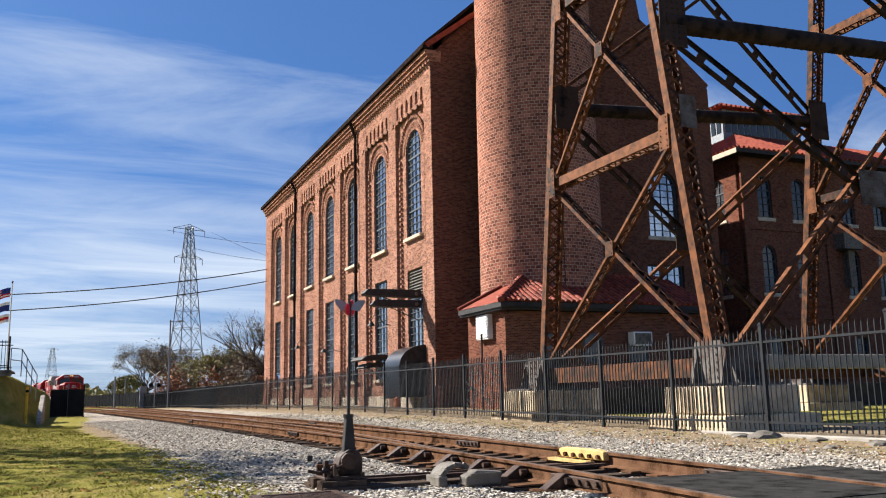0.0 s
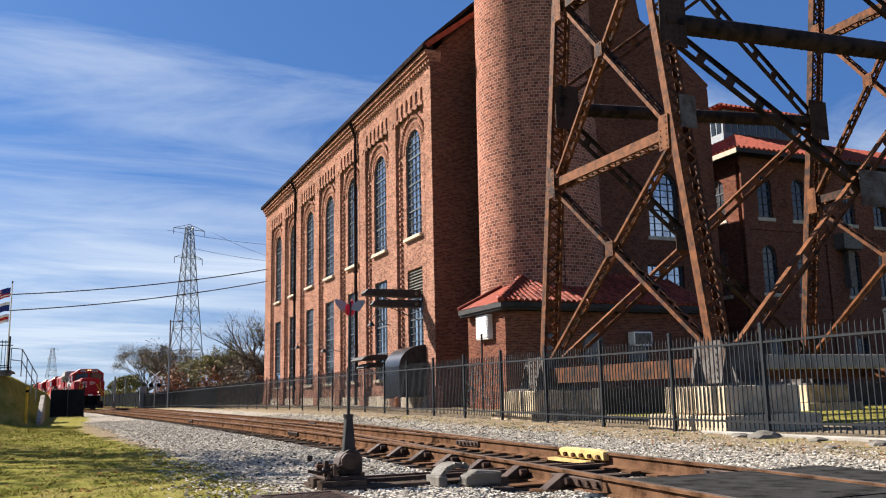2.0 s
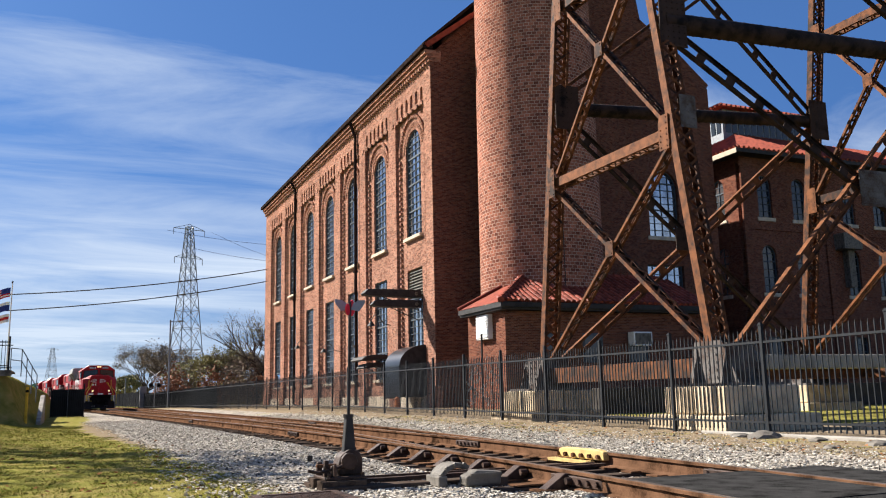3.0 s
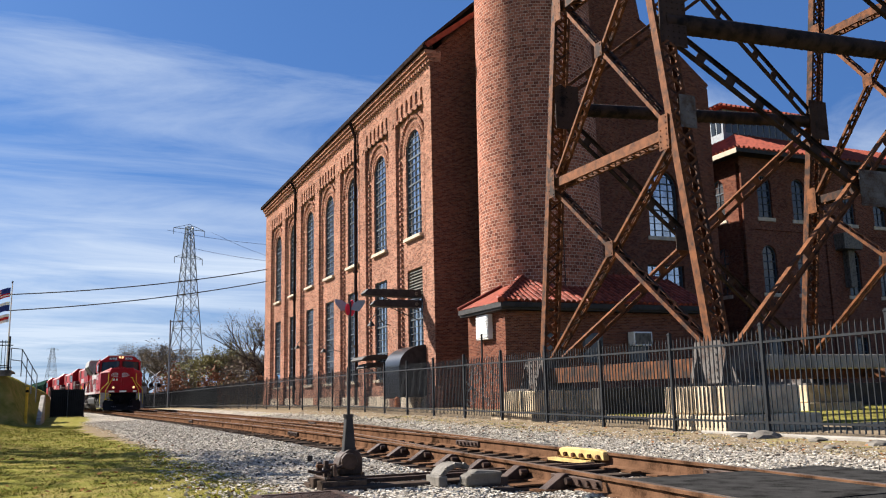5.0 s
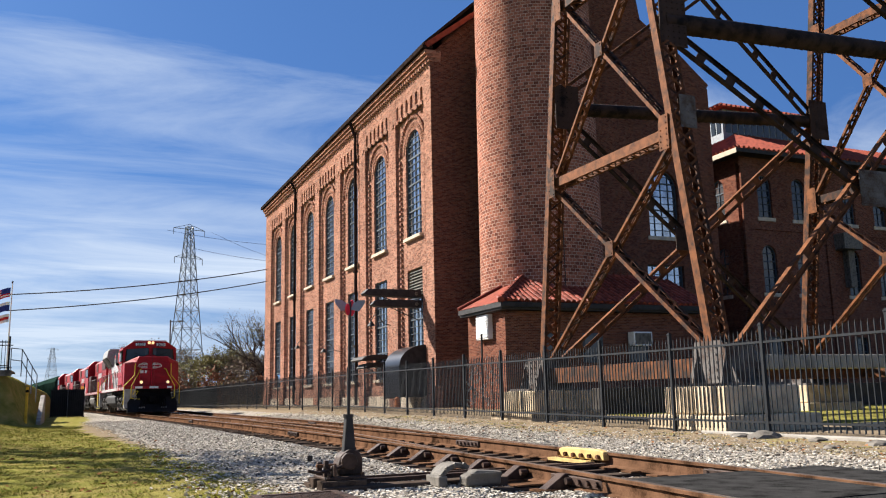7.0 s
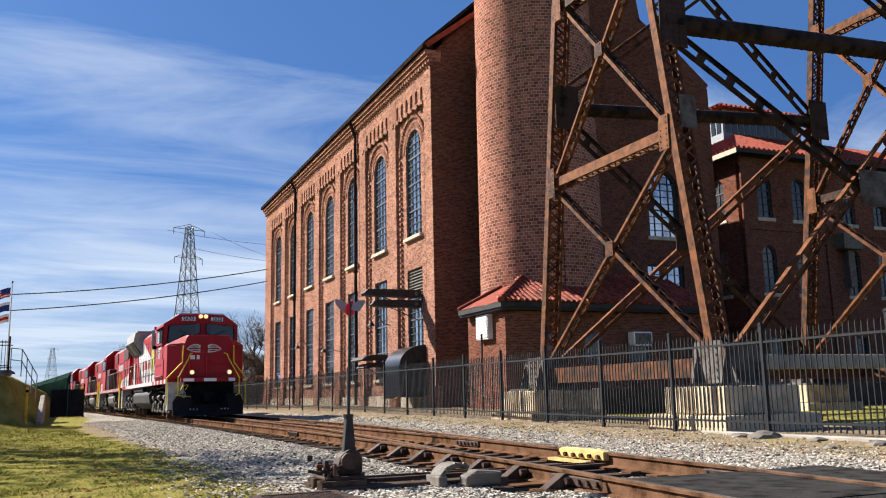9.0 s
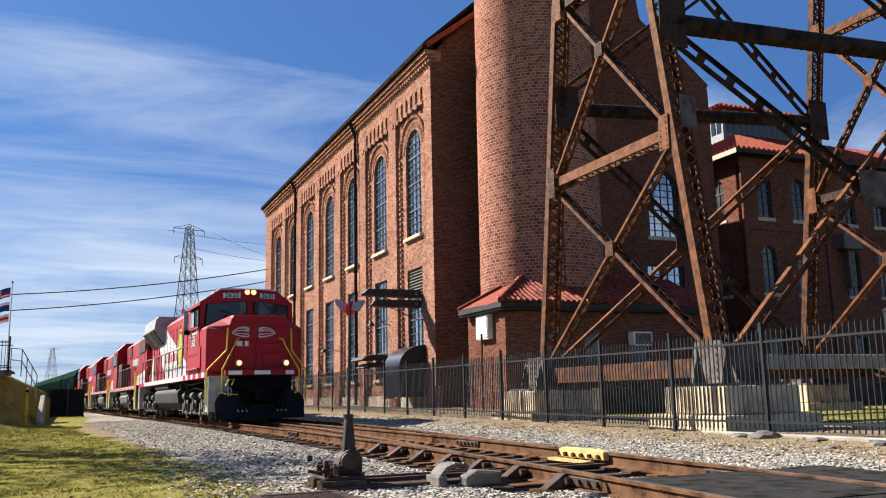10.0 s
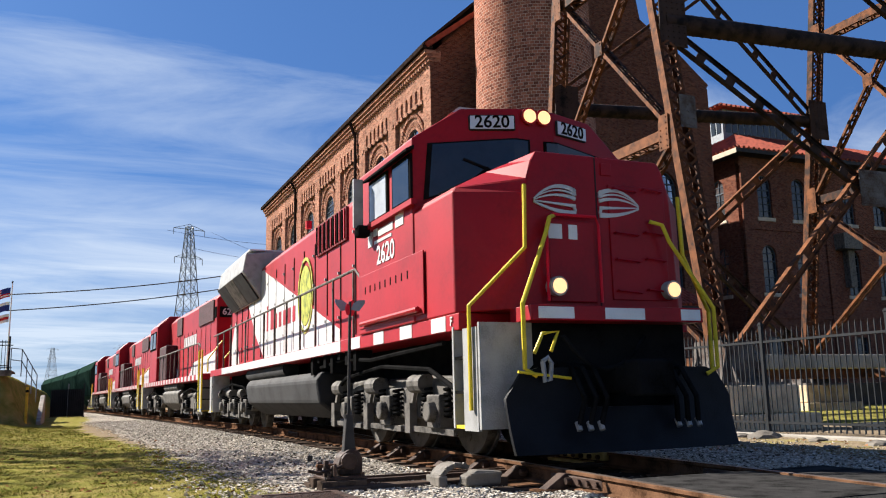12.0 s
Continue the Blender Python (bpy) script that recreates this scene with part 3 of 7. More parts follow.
    part("back_walls", shell, BRICK, mill)
    part("inner_floor", Form().box(MX + 0.7, MX1 - 0.5, BACK_Y + 0.6, MY1 - 0.5, -0.1, 0.0), CONCRETE, mill)
    return mill


build_mill()


def build_chimney():
    c = thing("chimney_stack", "round tapering brick chimney stack", "chimney", at=pose(22.02, 37.8, 0))
    n, f = 64, Form()
    levels = [(0, 3.20), (10, 3.15), (20, 3.09), (32, 3.01)]
    vs = [(r * math.cos(2 * math.pi * i / n), r * math.sin(2 * math.pi * i / n), z) for z, r in levels for i in range(n)]
    fs = [(k * n + i, k * n + (i + 1) % n, (k + 1) * n + (i + 1) % n, (k + 1) * n + i) for k in range(len(levels) - 1) for i in range(n)]
    f.add(vs, fs + [tuple(range(3 * n, 4 * n))])
    part("shaft", f, BRICK_ROUND, c, smooth=True)
    rod = Form().path([(-0.55, -3.16, 5.0), (-0.55, -3.0, 32.0)], 0.02)
    part("lightning_cable", rod, IRON, c)


build_chimney()


# ---- low tiled annex at the chimney's foot ----
def build_annex():
    a = thing("annex", "low brick annex with red clay tile hip roof", "building")
    x0, x1, y0, y1, e = 17.56, 28.7, 33.42, 37.4, 4.36
    w = Form().box(x0, x1, y0, y0 + 0.35, -0.2, e).box(x0, x0 + 0.35, y0 + 0.35, y1, -0.2, e).box(x1 - 0.35, x1, y0 + 0.35, y1, -0.2, e)
    part("wall", w, BRICK_RED_SHADED, a)
    part("soffit", Form().box(x0 - 0.42, x1 + 0.2, y0 - 0.42, y0 - 0.125, e + 0.02, e + 0.12).box(x0 - 0.42, x0 - 0.125, y0 - 0.12, y1, e + 0.02, e + 0.12), IRON, a)
    part("corner_pier", Form().box(x0 - 0.12, x0 + 0.5, y0 - 0.12, y0 + 0.5, -0.2, e - 0.1), BRICK_RED_SHADED, a)
    part("eaves_board", Form().box(x0 - 0.50, x1 + 0.3, y0 - 0.52, y1, e + 0.12, e + 0.34), IRON, a, "black eaves gutter")
    ridge_y, top = y0 + 2.9, 6.46
    deck = Form().add([(x0 - 0.5, y0 - 0.5, e + 0.36), (x1 + 0.2, y0 - 0.5, e + 0.36), (x1 + 0.2, ridge_y, top), (x0 + 2.75, ridge_y, top), (x0 + 2.75, y1 + 1.5, top), (x0 - 0.5, y1, e + 0.36)],
                      [(0, 1, 2, 3), (0, 3, 4, 5)])
    r = part("roof", deck, TILE, a)
    slope = Vector((0, ridge_y - y0 + 0.5, top - e - 0.36))
    run = slope.length
    up = slope.normalized()
    tile = Form()
    nseg, tl, tr = 5, 0.46, 0.125
    for s, rr in ((0, tr), (tl, tr * 0.86)):
        tile.v += [(rr * math.cos(math.pi * i / nseg), s, rr * math.sin(math.pi * i / nseg)) for i in range(nseg + 1)]
    k = nseg + 1
    tile.f += [(i, i + 1, k + i + 1, k + i) for i in range(nseg)] + [tuple(range(nseg, -1, -1))]
    tile.mi = [0] * len(tile.f)
    me = tile.mesh("tile", TILE)
    ang = math.degrees(math.atan2(slope.z, slope.y))
    rows, cols = int(run / 0.40), int((x1 - x0 + 0.7) / 0.30)
    rng = random.Random(3)
    made = 0
    rest = Form()
    for j in range(rows):
        p = Vector((0, y0 - 0.5, e + 0.38)) + up * (j * 0.40)
        left = x0 - 0.5 + (p.y - y0 + 0.5) / (ridge_y - y0 + 0.5) * 3.25
        for i in range(cols):
            x = x0 - 0.4 + i * 0.30
            if x < left + 0.1:
                continue
            m = pose(x, p.y, p.z, ang + rng.uniform(-2, 2), rng.uniform(-3, 3), 0)
            if made < 290 and j % 2 == 0 or made < 150:
                part("tile", me, TILE, r, at=m)
                made += 1
            else:
                rest.add([m @ Vector(v) for v in tile.v], tile.f)
    tagged(part("tiles_behind", rest, TILE, r), kind="stuff")
    hip = Form()
    a0, b0 = Vector((x0 - 0.5, y0 - 0.5, e + 0.42)), Vector((x0 + 2.75, ridge_y, top + 0.1))
    for q in range(12):
        p, t = a0.lerp(b0, q / 12), a0.lerp(b0, (q + 1.15) / 12)
        hip.tube(p, t, 0.15, 0.12, n=8)
    hip.tube(b0, b0 + Vector((0.15, -0.1, 0.35)), 0.12, 0.05, n=8)
    a1 = Vector((x0 - 0.5, y1, e + 0.42))
    for q in range(8):
        p, t = a1.lerp(b0, q / 8), a1.lerp(b0, (q + 1.15) / 8)
        hip.tube(p, t, 0.10, 0.09, n=8)
    part("hip_tiles", hip, TILE, r)
    rt = Form()
    for q in range(int((x1 - x0 - 2.75) / 0.42)):
        x = x0 + 2.75 + q * 0.42
        rt.tube((x, ridge_y, top + 0.06), (x + 0.44, ridge_y, top + 0.06), 0.15, 0.12, n=8)
        rt.tube((x, ridge_y - 0.1, top + 0.1), (x, ridge_y - 0.12, top + 0.32), 0.035, 0.02, n=6)
    part("ridge_tiles", rt, TILE, r)
    for x in (20.0, 22.0, 24.5):
        wn = part("window", Form().box(x - 0.55, x + 0.55, y0 - 0.03, y0 + 0.02, 2.05, 3.4), FRAME, a)
        part("pane", Form().box(x - 0.46, x + 0.46, y0 - 0.045, y0 - 0.028, 2.15, 3.3), L_GLASS, wn)
    cond = thing("window_cooler", "white window air cooler in the annex wall", "air conditioner")
    part("case", Form().box(23.95, 25.0, y0 - 0.5, y0 - 0.046, 2.8, 3.45), WHITE, cond, bevel=0.02)
    part("grille", Form().box(24.03, 24.92, y0 - 0.52, y0 - 0.49, 2.87, 3.38), GALV, cond)
    lv = thing("wall_vent", "white slatted vent box on the annex wall", "vent")
    part("case", Form().box(x0 - 0.25, x0 - 0.002, 34.75, 35.98, 3.20, 4.33), WHITE, lv, bevel=0.015)
    for k in range(7):
        z = 3.28 + k * 0.147
        part("slat", Form().box(x0 - 0.29, x0 - 0.245, 34.81, 35.92, z, z + 0.10), WHITE, lv)


build_annex()


# ---- steel viaduct tower ----
TX0, TX1, TY0, TY1, BATTER, TTOP = 12.9, 23.07, 14.45, 22.15, 0.148, 17.2


def leg_at(x, side, z):
    """A leg's centre at height z; side 0 is the near leg, 1 the far one."""
    return Vector((x, (TY0 + BATTER * z) if side == 0 else (TY1 - BATTER * z), z))


def laced_bar(parent, p, q, face, sep, pitch, name, mat=None, single=True, cross=False, n=None):
    """Two flange plates of width face that look along n, set sep apart and joined by lacing on both open sides."""
    mat = mat or RUST
    p, q = Vector(p), Vector(q)
    a = (q - p).normalized()
    n = Vector(n or (1, 0, 0))
    s = a.cross(n).normalized()
    n = s.cross(a).normalized()
    bar = None
    for k in (-1, 1):
        o = n * (k * sep / 2)
        f, w, d, th = Form(), face / 2, -k * 0.085, -k * 0.014
        rim = [(-w, 0), (w, 0), (w, d), (w - 0.014, d), (w - 0.014, th), (-w + 0.014, th), (-w + 0.014, d), (-w, d)]
        f.add([e + o + s * u + n * v for e in (p, q) for u, v in rim],
              [(i, (i + 1) % 8, 8 + (i + 1) % 8, 8 + i) for i in range(8)] + [(0, 1, 4, 5), (1, 2, 3, 4), (5, 6, 7, 0), (8, 13, 12, 9), (9, 12, 11, 10), (13, 8, 15, 14)])
        bar = part(name if bar is None else "flange", f, mat, parent if bar is None else bar)
    length = (q - p).length
    steps = max(1, int(length / pitch))
    rest = Form()
    for kk in (-1, 1):
        for i in range(steps):
            c0, c1 = p + a * (length * i / steps), p + a * (length * (i + 1) / steps)
            e = 1 if i % 2 == 0 else -1
            off = s * (kk * (face / 2 + 0.008))
            for sg, lift in ((1, 0.0), (-1, 0.007)) if cross else ((1, 0.0),):
                ends = (c0 + n * (sg * e * sep * 0.46) + off + s * (kk * lift), c1 - n * (sg * e * sep * 0.46) + off + s * (kk * lift))
                if single and kk == -1:
                    part("lacing_bar", Form().beam(*ends, 0.058, 0.009, up=s), mat, bar)
                else:
                    rest.beam(*ends, 0.058, 0.009, up=s)
    tagged(part("lacing", rest, mat, bar), kind="stuff")
    return bar


def batten_bar(parent, p, q, width, depth, pitch, name, mat=None):
    """Two channels joined by batten plates, with open gaps between them."""
    mat = mat or RUST
    p, q = Vector(p), Vector(q)
    a = (q - p).normalized()
    nrm = Vector((1, 0, 0)) if abs(a.x) < 0.5 else Vector((0, 1, 0))
    s = a.cross(nrm).normalized()
    n = s.cross(a)
    b = Form()
    for k in (-1, 1):
        o = s * (k * (width / 2 - 0.05))
        b.beam(p + o, q + o, 0.10, 0.02, up=n)
        b.beam(p + o + s * (k * 0.045), q + o + s * (k * 0.045), 0.014, depth, up=n)
    bar = part(name, b, mat, parent)
    pl = Form()
    length = (q - p).length
    steps = max(2, int(length / pitch))
    for i in range(steps + 1):
        c = p + a * (length * i / steps)
        pl.beam(c - a * 0.13, c + a * 0.13, width, 0.014, up=n)
    tagged(part("batten_plate", pl, mat, bar), kind="stuff")
    return bar


def gusset(parent, c, axis, w, h, mat=None, rivets=True):
    c = Vector(c)
    g = Form()
    if axis == "x":
        g.prism([(c.y - w / 2, c.z - h / 2), (c.y + w / 2, c.z - h / 2), (c.y + w / 2, c.z + h * 0.3), (c.y + w * 0.3, c.z + h / 2), (c.y - w / 2, c.z + h / 2)], "x", c.x - 0.012, c.x + 0.012)
    else:
        g.prism([(c.x - w / 2, c.z - h / 2), (c.x + w / 2, c.z - h / 2), (c.x + w / 2, c.z + h / 2), (c.x - w / 2, c.z + h / 2)], "y", c.y - 0.012, c.y + 0.012)
    p = part("gusset_plate", g, mat or RUST, parent)
    rv = Form()
    nx, nz = max(2, int(w / 0.14)), max(2, int(h / 0.14))
    for i in range(nx):
        for j in range(nz):
            u, v = -w / 2 + 0.07 + i * (w - 0.14) / max(1, nx - 1), -h / 2 + 0.07 + j * (h - 0.14) / max(1, nz - 1)
            if u > w * 0.2 and v > h * 0.2 and axis == "x":
                continue
            if axis == "x":
                rv.tube((c.x - 0.012, c.y + u, c.z + v), (c.x - 0.03, c.y + u, c.z + v), 0.022, 0.014, n=6)
            else:
                rv.tube((c.x + u, c.y - 0.012, c.z + v), (c.x + u, c.y - 0.03, c.z + v), 0.022, 0.014, n=6)
    tagged(part("rivets", rv, mat or RUST, p), kind="stuff")
    return p


def build_tower():
    t = thing("viaduct_tower", "rusted riveted steel lattice tower on stone piers", "tower")
    for x in (TX0, TX1):
        for side in (0, 1):
            p, q = leg_at(x, side, 0.95), leg_at(x, side, TTOP)
            laced_bar(t, p, q, 0.22, 0.52, 0.36, "leg", single=x == TX0, cross=True)
    # faces across the tower's bents (x = TX0 and TX1)
    for x in (TX0, TX1):
        lo, mid, hi = (1.45, 6.75, 11.9) if x == TX0 else (1.6, 6.95, 12.5)
        N0, F0 = (lambda z: leg_at(x, 0, z) + Vector((0, 0.28, 0))), (lambda z: leg_at(x, 1, z) - Vector((0, 0.28, 0)))
        for z in (mid, hi):
            laced_bar(t, N0(z), F0(z), 0.26, 0.40, 0.26, "strut", single=x == TX0 and z == mid)
        for z0, z1 in ((lo + 0.25, mid - 0.25), (mid + 0.25, hi)):
            laced_bar(t, F0(z1), N0(z0), 0.10, 0.34, 0.32, "brace", single=False)
            laced_bar(t, N0(z1), F0(z0), 0.075, 0.30, 0.32, "brace", single=False)
            p1, p2, p3, p4 = F0(z1), N0(z0), N0(z1), F0(z0)
            d1, d2 = p2 - p1, p4 - p3
            s = ((p3.y - p1.y) * d2.z - (p3.z - p1.z) * d2.y) / (d1.y * d2.z - d1.z * d2.y)
            c = p1 + d1 * s
            gusset(t, (x - 0.20, c.y, c.z), "x", 0.34, 0.40)
        for z in (mid, hi):
            gusset(t, (x - 0.285, N0(z).y - 0.03, z), "x", 0.36, 0.85)
            gusset(t, (x - 0.285, F0(z).y + 0.03, z), "x", 0.36, 0.85)
        base = part("base_girder", Form().box(x - 0.18, x + 0.18, TY0 + 0.5, TY1 - 0.5, 1.0, 1.42), RUST, t, "rusted base girder")
    # long faces, between the bents
    for side in (0, 1):
        za, zb = (9.65, 10.2) if side == 0 else (9.03, 9.72)     # strut ends: the far bent stands a little higher
        p0, p1 = leg_at(TX0, side, za), leg_at(TX1, side, zb)
        tube = Form()
        r = 0.25 if side == 0 else 0.20
        tube.tube(p0, p1, r, n=16)
        tb = part("strut", tube, RUST_DARK, t, "dark riveted tube strut", smooth=True)
        rv = Form()
        for i in range(36):
            c = p0.lerp(p1, (i + 0.5) / 36)
            for up in (1, -1):
                rv.box(c.x - 0.03, c.x + 0.03, c.y - 0.03, c.y + 0.03, c.z + up * (r + 0.0) - 0.025, c.z + up * r + 0.025)
        tagged(part("rivets", rv, RUST_DARK, tb), kind="stuff")
        low = (3.0, 1.3) if side == 0 else (1.9, 1.4)
        for a, b in (((TX0, za - 0.3), (TX1, low[0])), ((TX1, zb - 0.4), (TX0, low[1])), ((TX0, 16.9), (TX1, zb + 0.2)), ((TX1, 17.0), (TX0, za + 0.5))):
            pa, pb = leg_at(a[0], side, a[1]), leg_at(b[0], side, b[1])
            sh = Vector((0.25 if a[0] == TX0 else -0.25, 0, 0))
            batten_bar(t, pa + sh, pb - sh, 0.36, 0.14, 0.95, "brace", RUST_DARK if a[0] == TX0 else RUST)
        gx, cz, gw, gh = (18.79, 5.74, 1.0, 0.95) if side == 0 else (17.51, 5.41, 0.5, 0.7)
        gusset(t, (gx, leg_at(0, side, cz).y - 0.12, cz), "y", gw, gh, RUST_BARE if side == 0 else RUST_DARK)
        for x, z in ((TX0, za), (TX1, zb)):
            gusset(t, (x + (0.2 if x == TX0 else 0.0), leg_at(0, side, z).y - 0.20, z), "y", 0.80, 1.35, RUST_DARK)
    gusset(t, (TX0 + 0.16, leg_at(0, 0, 7.2).y - 0.20, 7.2), "y", 0.46, 0.80, RUST_BARE)
    for x in (TX0, TX1):
        for side in (0, 1):
            c = leg_at(x, side, 0)
            s = 1 if side == 0 else -1
            shoe = Form()
            shoe.prism([(c.y - 0.75, 0.86), (c.y + 0.75, 0.86), (c.y + 0.42 + 0.1 * s, 1.75), (c.y - 0.42 + 0.1 * s, 1.75)], "x", c.x - 0.42, c.x - 0.39)
            shoe.prism([(c.y - 0.75, 0.86), (c.y + 0.75, 0.86), (c.y + 0.42 + 0.1 * s, 1.75), (c.y - 0.42 + 0.1 * s, 1.75)], "x", c.x + 0.39, c.x + 0.42)
            shoe.prism([(c.x - 0.62, 0.86), (c.x + 0.62, 0.86), (c.x + 0.40, 1.7), (c.x - 0.40, 1.7)], "y", c.y - 0.46, c.y - 0.43)
            shoe.prism([(c.x - 0.62, 0.86), (c.x + 0.62, 0.86), (c.x + 0.40, 1.7), (c.x - 0.40, 1.7)], "y", c.y + 0.43, c.y + 0.46)
            shoe.box(c.x - 0.8, c.x + 0.8, c.y - 0.8, c.y + 0.8, 0.80, 0.86)
            sh = part("shoe", shoe, RUST_BARE, t, "flaked grey base plates")
            rv = Form()
            for i in range(4):
                for j in range(5):
                    rv.tube((c.x - 0.36 + i * 0.24, c.y - 0.46, 0.98 + j * 0.16), (c.x - 0.36 + i * 0.24, c.y - 0.485, 0.98 + j * 0.16), 0.026, n=6)
                    rv.tube((c.x - 0.42, c.y - 0.36 + i * 0.24, 0.98 + j * 0.16), (c.x - 0.445, c.y - 0.36 + i * 0.24, 0.98 + j * 0.16), 0.026, n=6)
            tagged(part("rivets", rv, RUST_BARE, sh), kind="stuff")
            pier = thing("stone_pier", "stepped sandstone block pier under a tower leg", "pier", group="piers under the tower")
            rng = random.Random(int(x * 10 + side))
            for half, z0, z1 in ((1.25, -0.35, 0.22), (0.98, 0.225, 0.795)):
                for i in (0, 1):
                    for j in (0, 1):
                        g = 0.008
                        part("block", Form().box(c.x - half + i * half + g, c.x + i * half - g, c.y - half + j * half + g, c.y + j * half - g, z0 + rng.uniform(0, 0.01), z1), STONE, pier, bevel=0.03)


build_tower()


# ---- picket fence along the yard ----
def build_fence():
    posts = [(11.40, 11.86 - 2.63 * k) for k in range(4, 0, -1)] + [(11.40 + 0.012 * (2.63 * k), 11.86 + 2.63 * k) for k in range(13)]
    posts += [(float(np.interp(46.2 + 2.7 * k, (43, 60, 72, 91, 103, 116), (11.75, 11.2, 10.7, 10.8, 9.9, 8.4))), 46.2 + 2.7 * k) for k in range(0, 27)]
    f = thing("picket_fence", "black steel picket fence with square posts", "fence")
    pk = Form().box(-0.0095, 0.0095, -0.0095, 0.0095, 0.10, 1.80)
    pk.add([(-0.0095, -0.0095, 1.80), (0.0095, -0.0095, 1.80), (0.0095, 0.0095, 1.80), (-0.0095, 0.0095, 1.80), (0, 0, 1.90)], [(0, 1, 4), (1, 2, 4), (2, 3, 4), (3, 0, 4)])
    pk_me = pk.mesh("picket", FENCE)
    post = Form().box(-0.032, 0.032, -0.032, 0.032, -0.1, 1.96).box(-0.04, 0.04, -0.04, 0.04, 1.96, 1.985).box(-0.025, 0.025, -0.025, 0.025, 1.985, 2.01)
    post_me = post.mesh("post", FENCE)
    far = Form()
    for k, (x, y) in enumerate(posts):
        z = float(land(x, y))
        part("post", post_me, FENCE, f, at=pose(x, y, z, 0, 0, 0))
        if k + 1 < len(posts):
            x2, y2 = posts[k + 1]
            z2 = float(land(x2, y2))
            for h in (0.24, 1.66):
                part("rail", Form().beam((x, y, z + h), (x2, y2, z2 + h), 0.04, 0.04), FENCE, f)
            n = int(round((y2 - y) / 0.122))
            for i in range(1, n):
                s = i / n
                px, py, pz = x + (x2 - x) * s, y + (y2 - y) * s, z + (z2 - z) * s
                if 3 <= k < 16:
                    part("picket", pk_me, FENCE, f, at=pose(px, py, pz))
                else:
                    far.add([(v[0] + px, v[1] + py, v[2] + pz) for v in pk.v], pk.f)
    tagged(part("far_picketing", far, FENCE, f), kind="stuff")


build_fence()


# ---- tracks ----
def rail_form(fn, off, y0, y1, step, head=True):
    """A rail swept along x = fn(y) + off: foot, web and head."""
    prof = [(-0.068, -0.172), (0.068, -0.172), (0.068, -0.158), (0.010, -0.142), (0.008, -0.042), (0.035, -0.032), (0.036, -0.006), (0.030, 0.0), (-0.030, 0.0), (-0.036, -0.006), (-0.035, -0.032), (-0.008, -0.042), (-0.010, -0.142), (-0.068, -0.158)]
    f, k = Form(), len(prof)
    ys = np.arange(y0, y1 + step / 2, step)
    for y in ys:
        f.v += [(fn(y) + off + p[0], y, p[1]) for p in prof]
    for j in range(len(ys) - 1):
        for i in range(k):
            a, b = j * k + i, j * k + (i + 1) % k
            f.f.append((a, b, b + k, a + k))
            f.mi.append(1 if i == 7 else 0)
    f.f += [tuple(range(k - 1, -1, -1)), tuple(range((len(ys) - 1) * k, len(ys) * k))]
    f.mi += [0, 0]
    return f


def build_tracks():
    t = thing("railway_track", "rusty rails on dark timber ties in ballast", "track", kind="structure")
    for off in (-0.755, 0.755):
        part("rail", rail_form(line_x, off, -12, 240, 0.8), (RAIL_SIDE, RAIL_TOP), t)
    s = thing("turnout_track", "rusty diverging rails of a switch", "track", kind="structure")
    part("rail", rail_form(side_x, 0.755, 9.6, 240, 0.8), (RAIL_SIDE, RAIL_TOP), s)
    part("rail", rail_form(side_x, -0.755, 10.2, 33.2, 0.8), (RAIL_SIDE, RAIL_TOP), s)
    part("rail", rail_form(side_x, -0.755, 35.4, 240, 0.8), (RAIL_SIDE, RAIL_TOP), s)
    tie = Form().box(-1.3, 1.3, -0.11, 0.11, -0.36, -0.178).mesh("tie", TIMBER)
    rng = random.Random(7)
    y, n = 2.0, 0
    rest = Form()
    while y < 200:
        wide = max(0.0, side_x(y) - line_x(y)) if y < 45 else 0.0
        x = line_x(y) + wide / 2
        if n < 130:
            me = tie if wide < 0.05 else Form().box(-1.3 - wide / 2, 1.3 + wide / 2, -0.11, 0.11, -0.36, -0.178).mesh("tie", TIMBER)
            part("tie", me, TIMBER, t, at=pose(x + rng.uniform(-0.05, 0.05), y, rng.uniform(-0.012, 0.004), 0, 0, rng.uniform(-1.5, 1.5)))
        else:
            rest.box(x - 1.3, x + 1.3, y - 0.11, y + 0.11, -0.36, -0.18)
        y += 0.53
        n += 1
    tagged(part("far_ties", rest, TIMBER, t), kind="stuff")


build_tracks()


# ---- the train ----
def sign_text(text, size, mat, parent, m, name="numerals"):
    cu = bpy.data.curves.new(name, "FONT")
    cu.body, cu.size, cu.align_x, cu.align_y, cu.extrude, cu.resolution_u = text, size, "CENTER", "CENTER", 0.004, 3
    cu.offset = size * 0.018
    tmp = bpy.data.objects.new(name, cu)
    scene.collection.objects.link(tmp)
    bpy.context.view_layer.update()
    me = bpy.data.meshes.new_from_object(tmp.evaluated_get(bpy.context.evaluated_depsgraph_get()))
    me.materials.clear()
    me.materials.append(mat)
    bpy.data.objects.remove(tmp)
    return part(name, me, mat, parent, at=m)


FACING_SIDE = pose(0, 0, 0, 90, 0, -90)        # writing on a face that looks to -x
FACING_FRONT = pose(0, 0, 0, 90, 0, 0)         # writing on a face that looks to -y


WHEELS = []


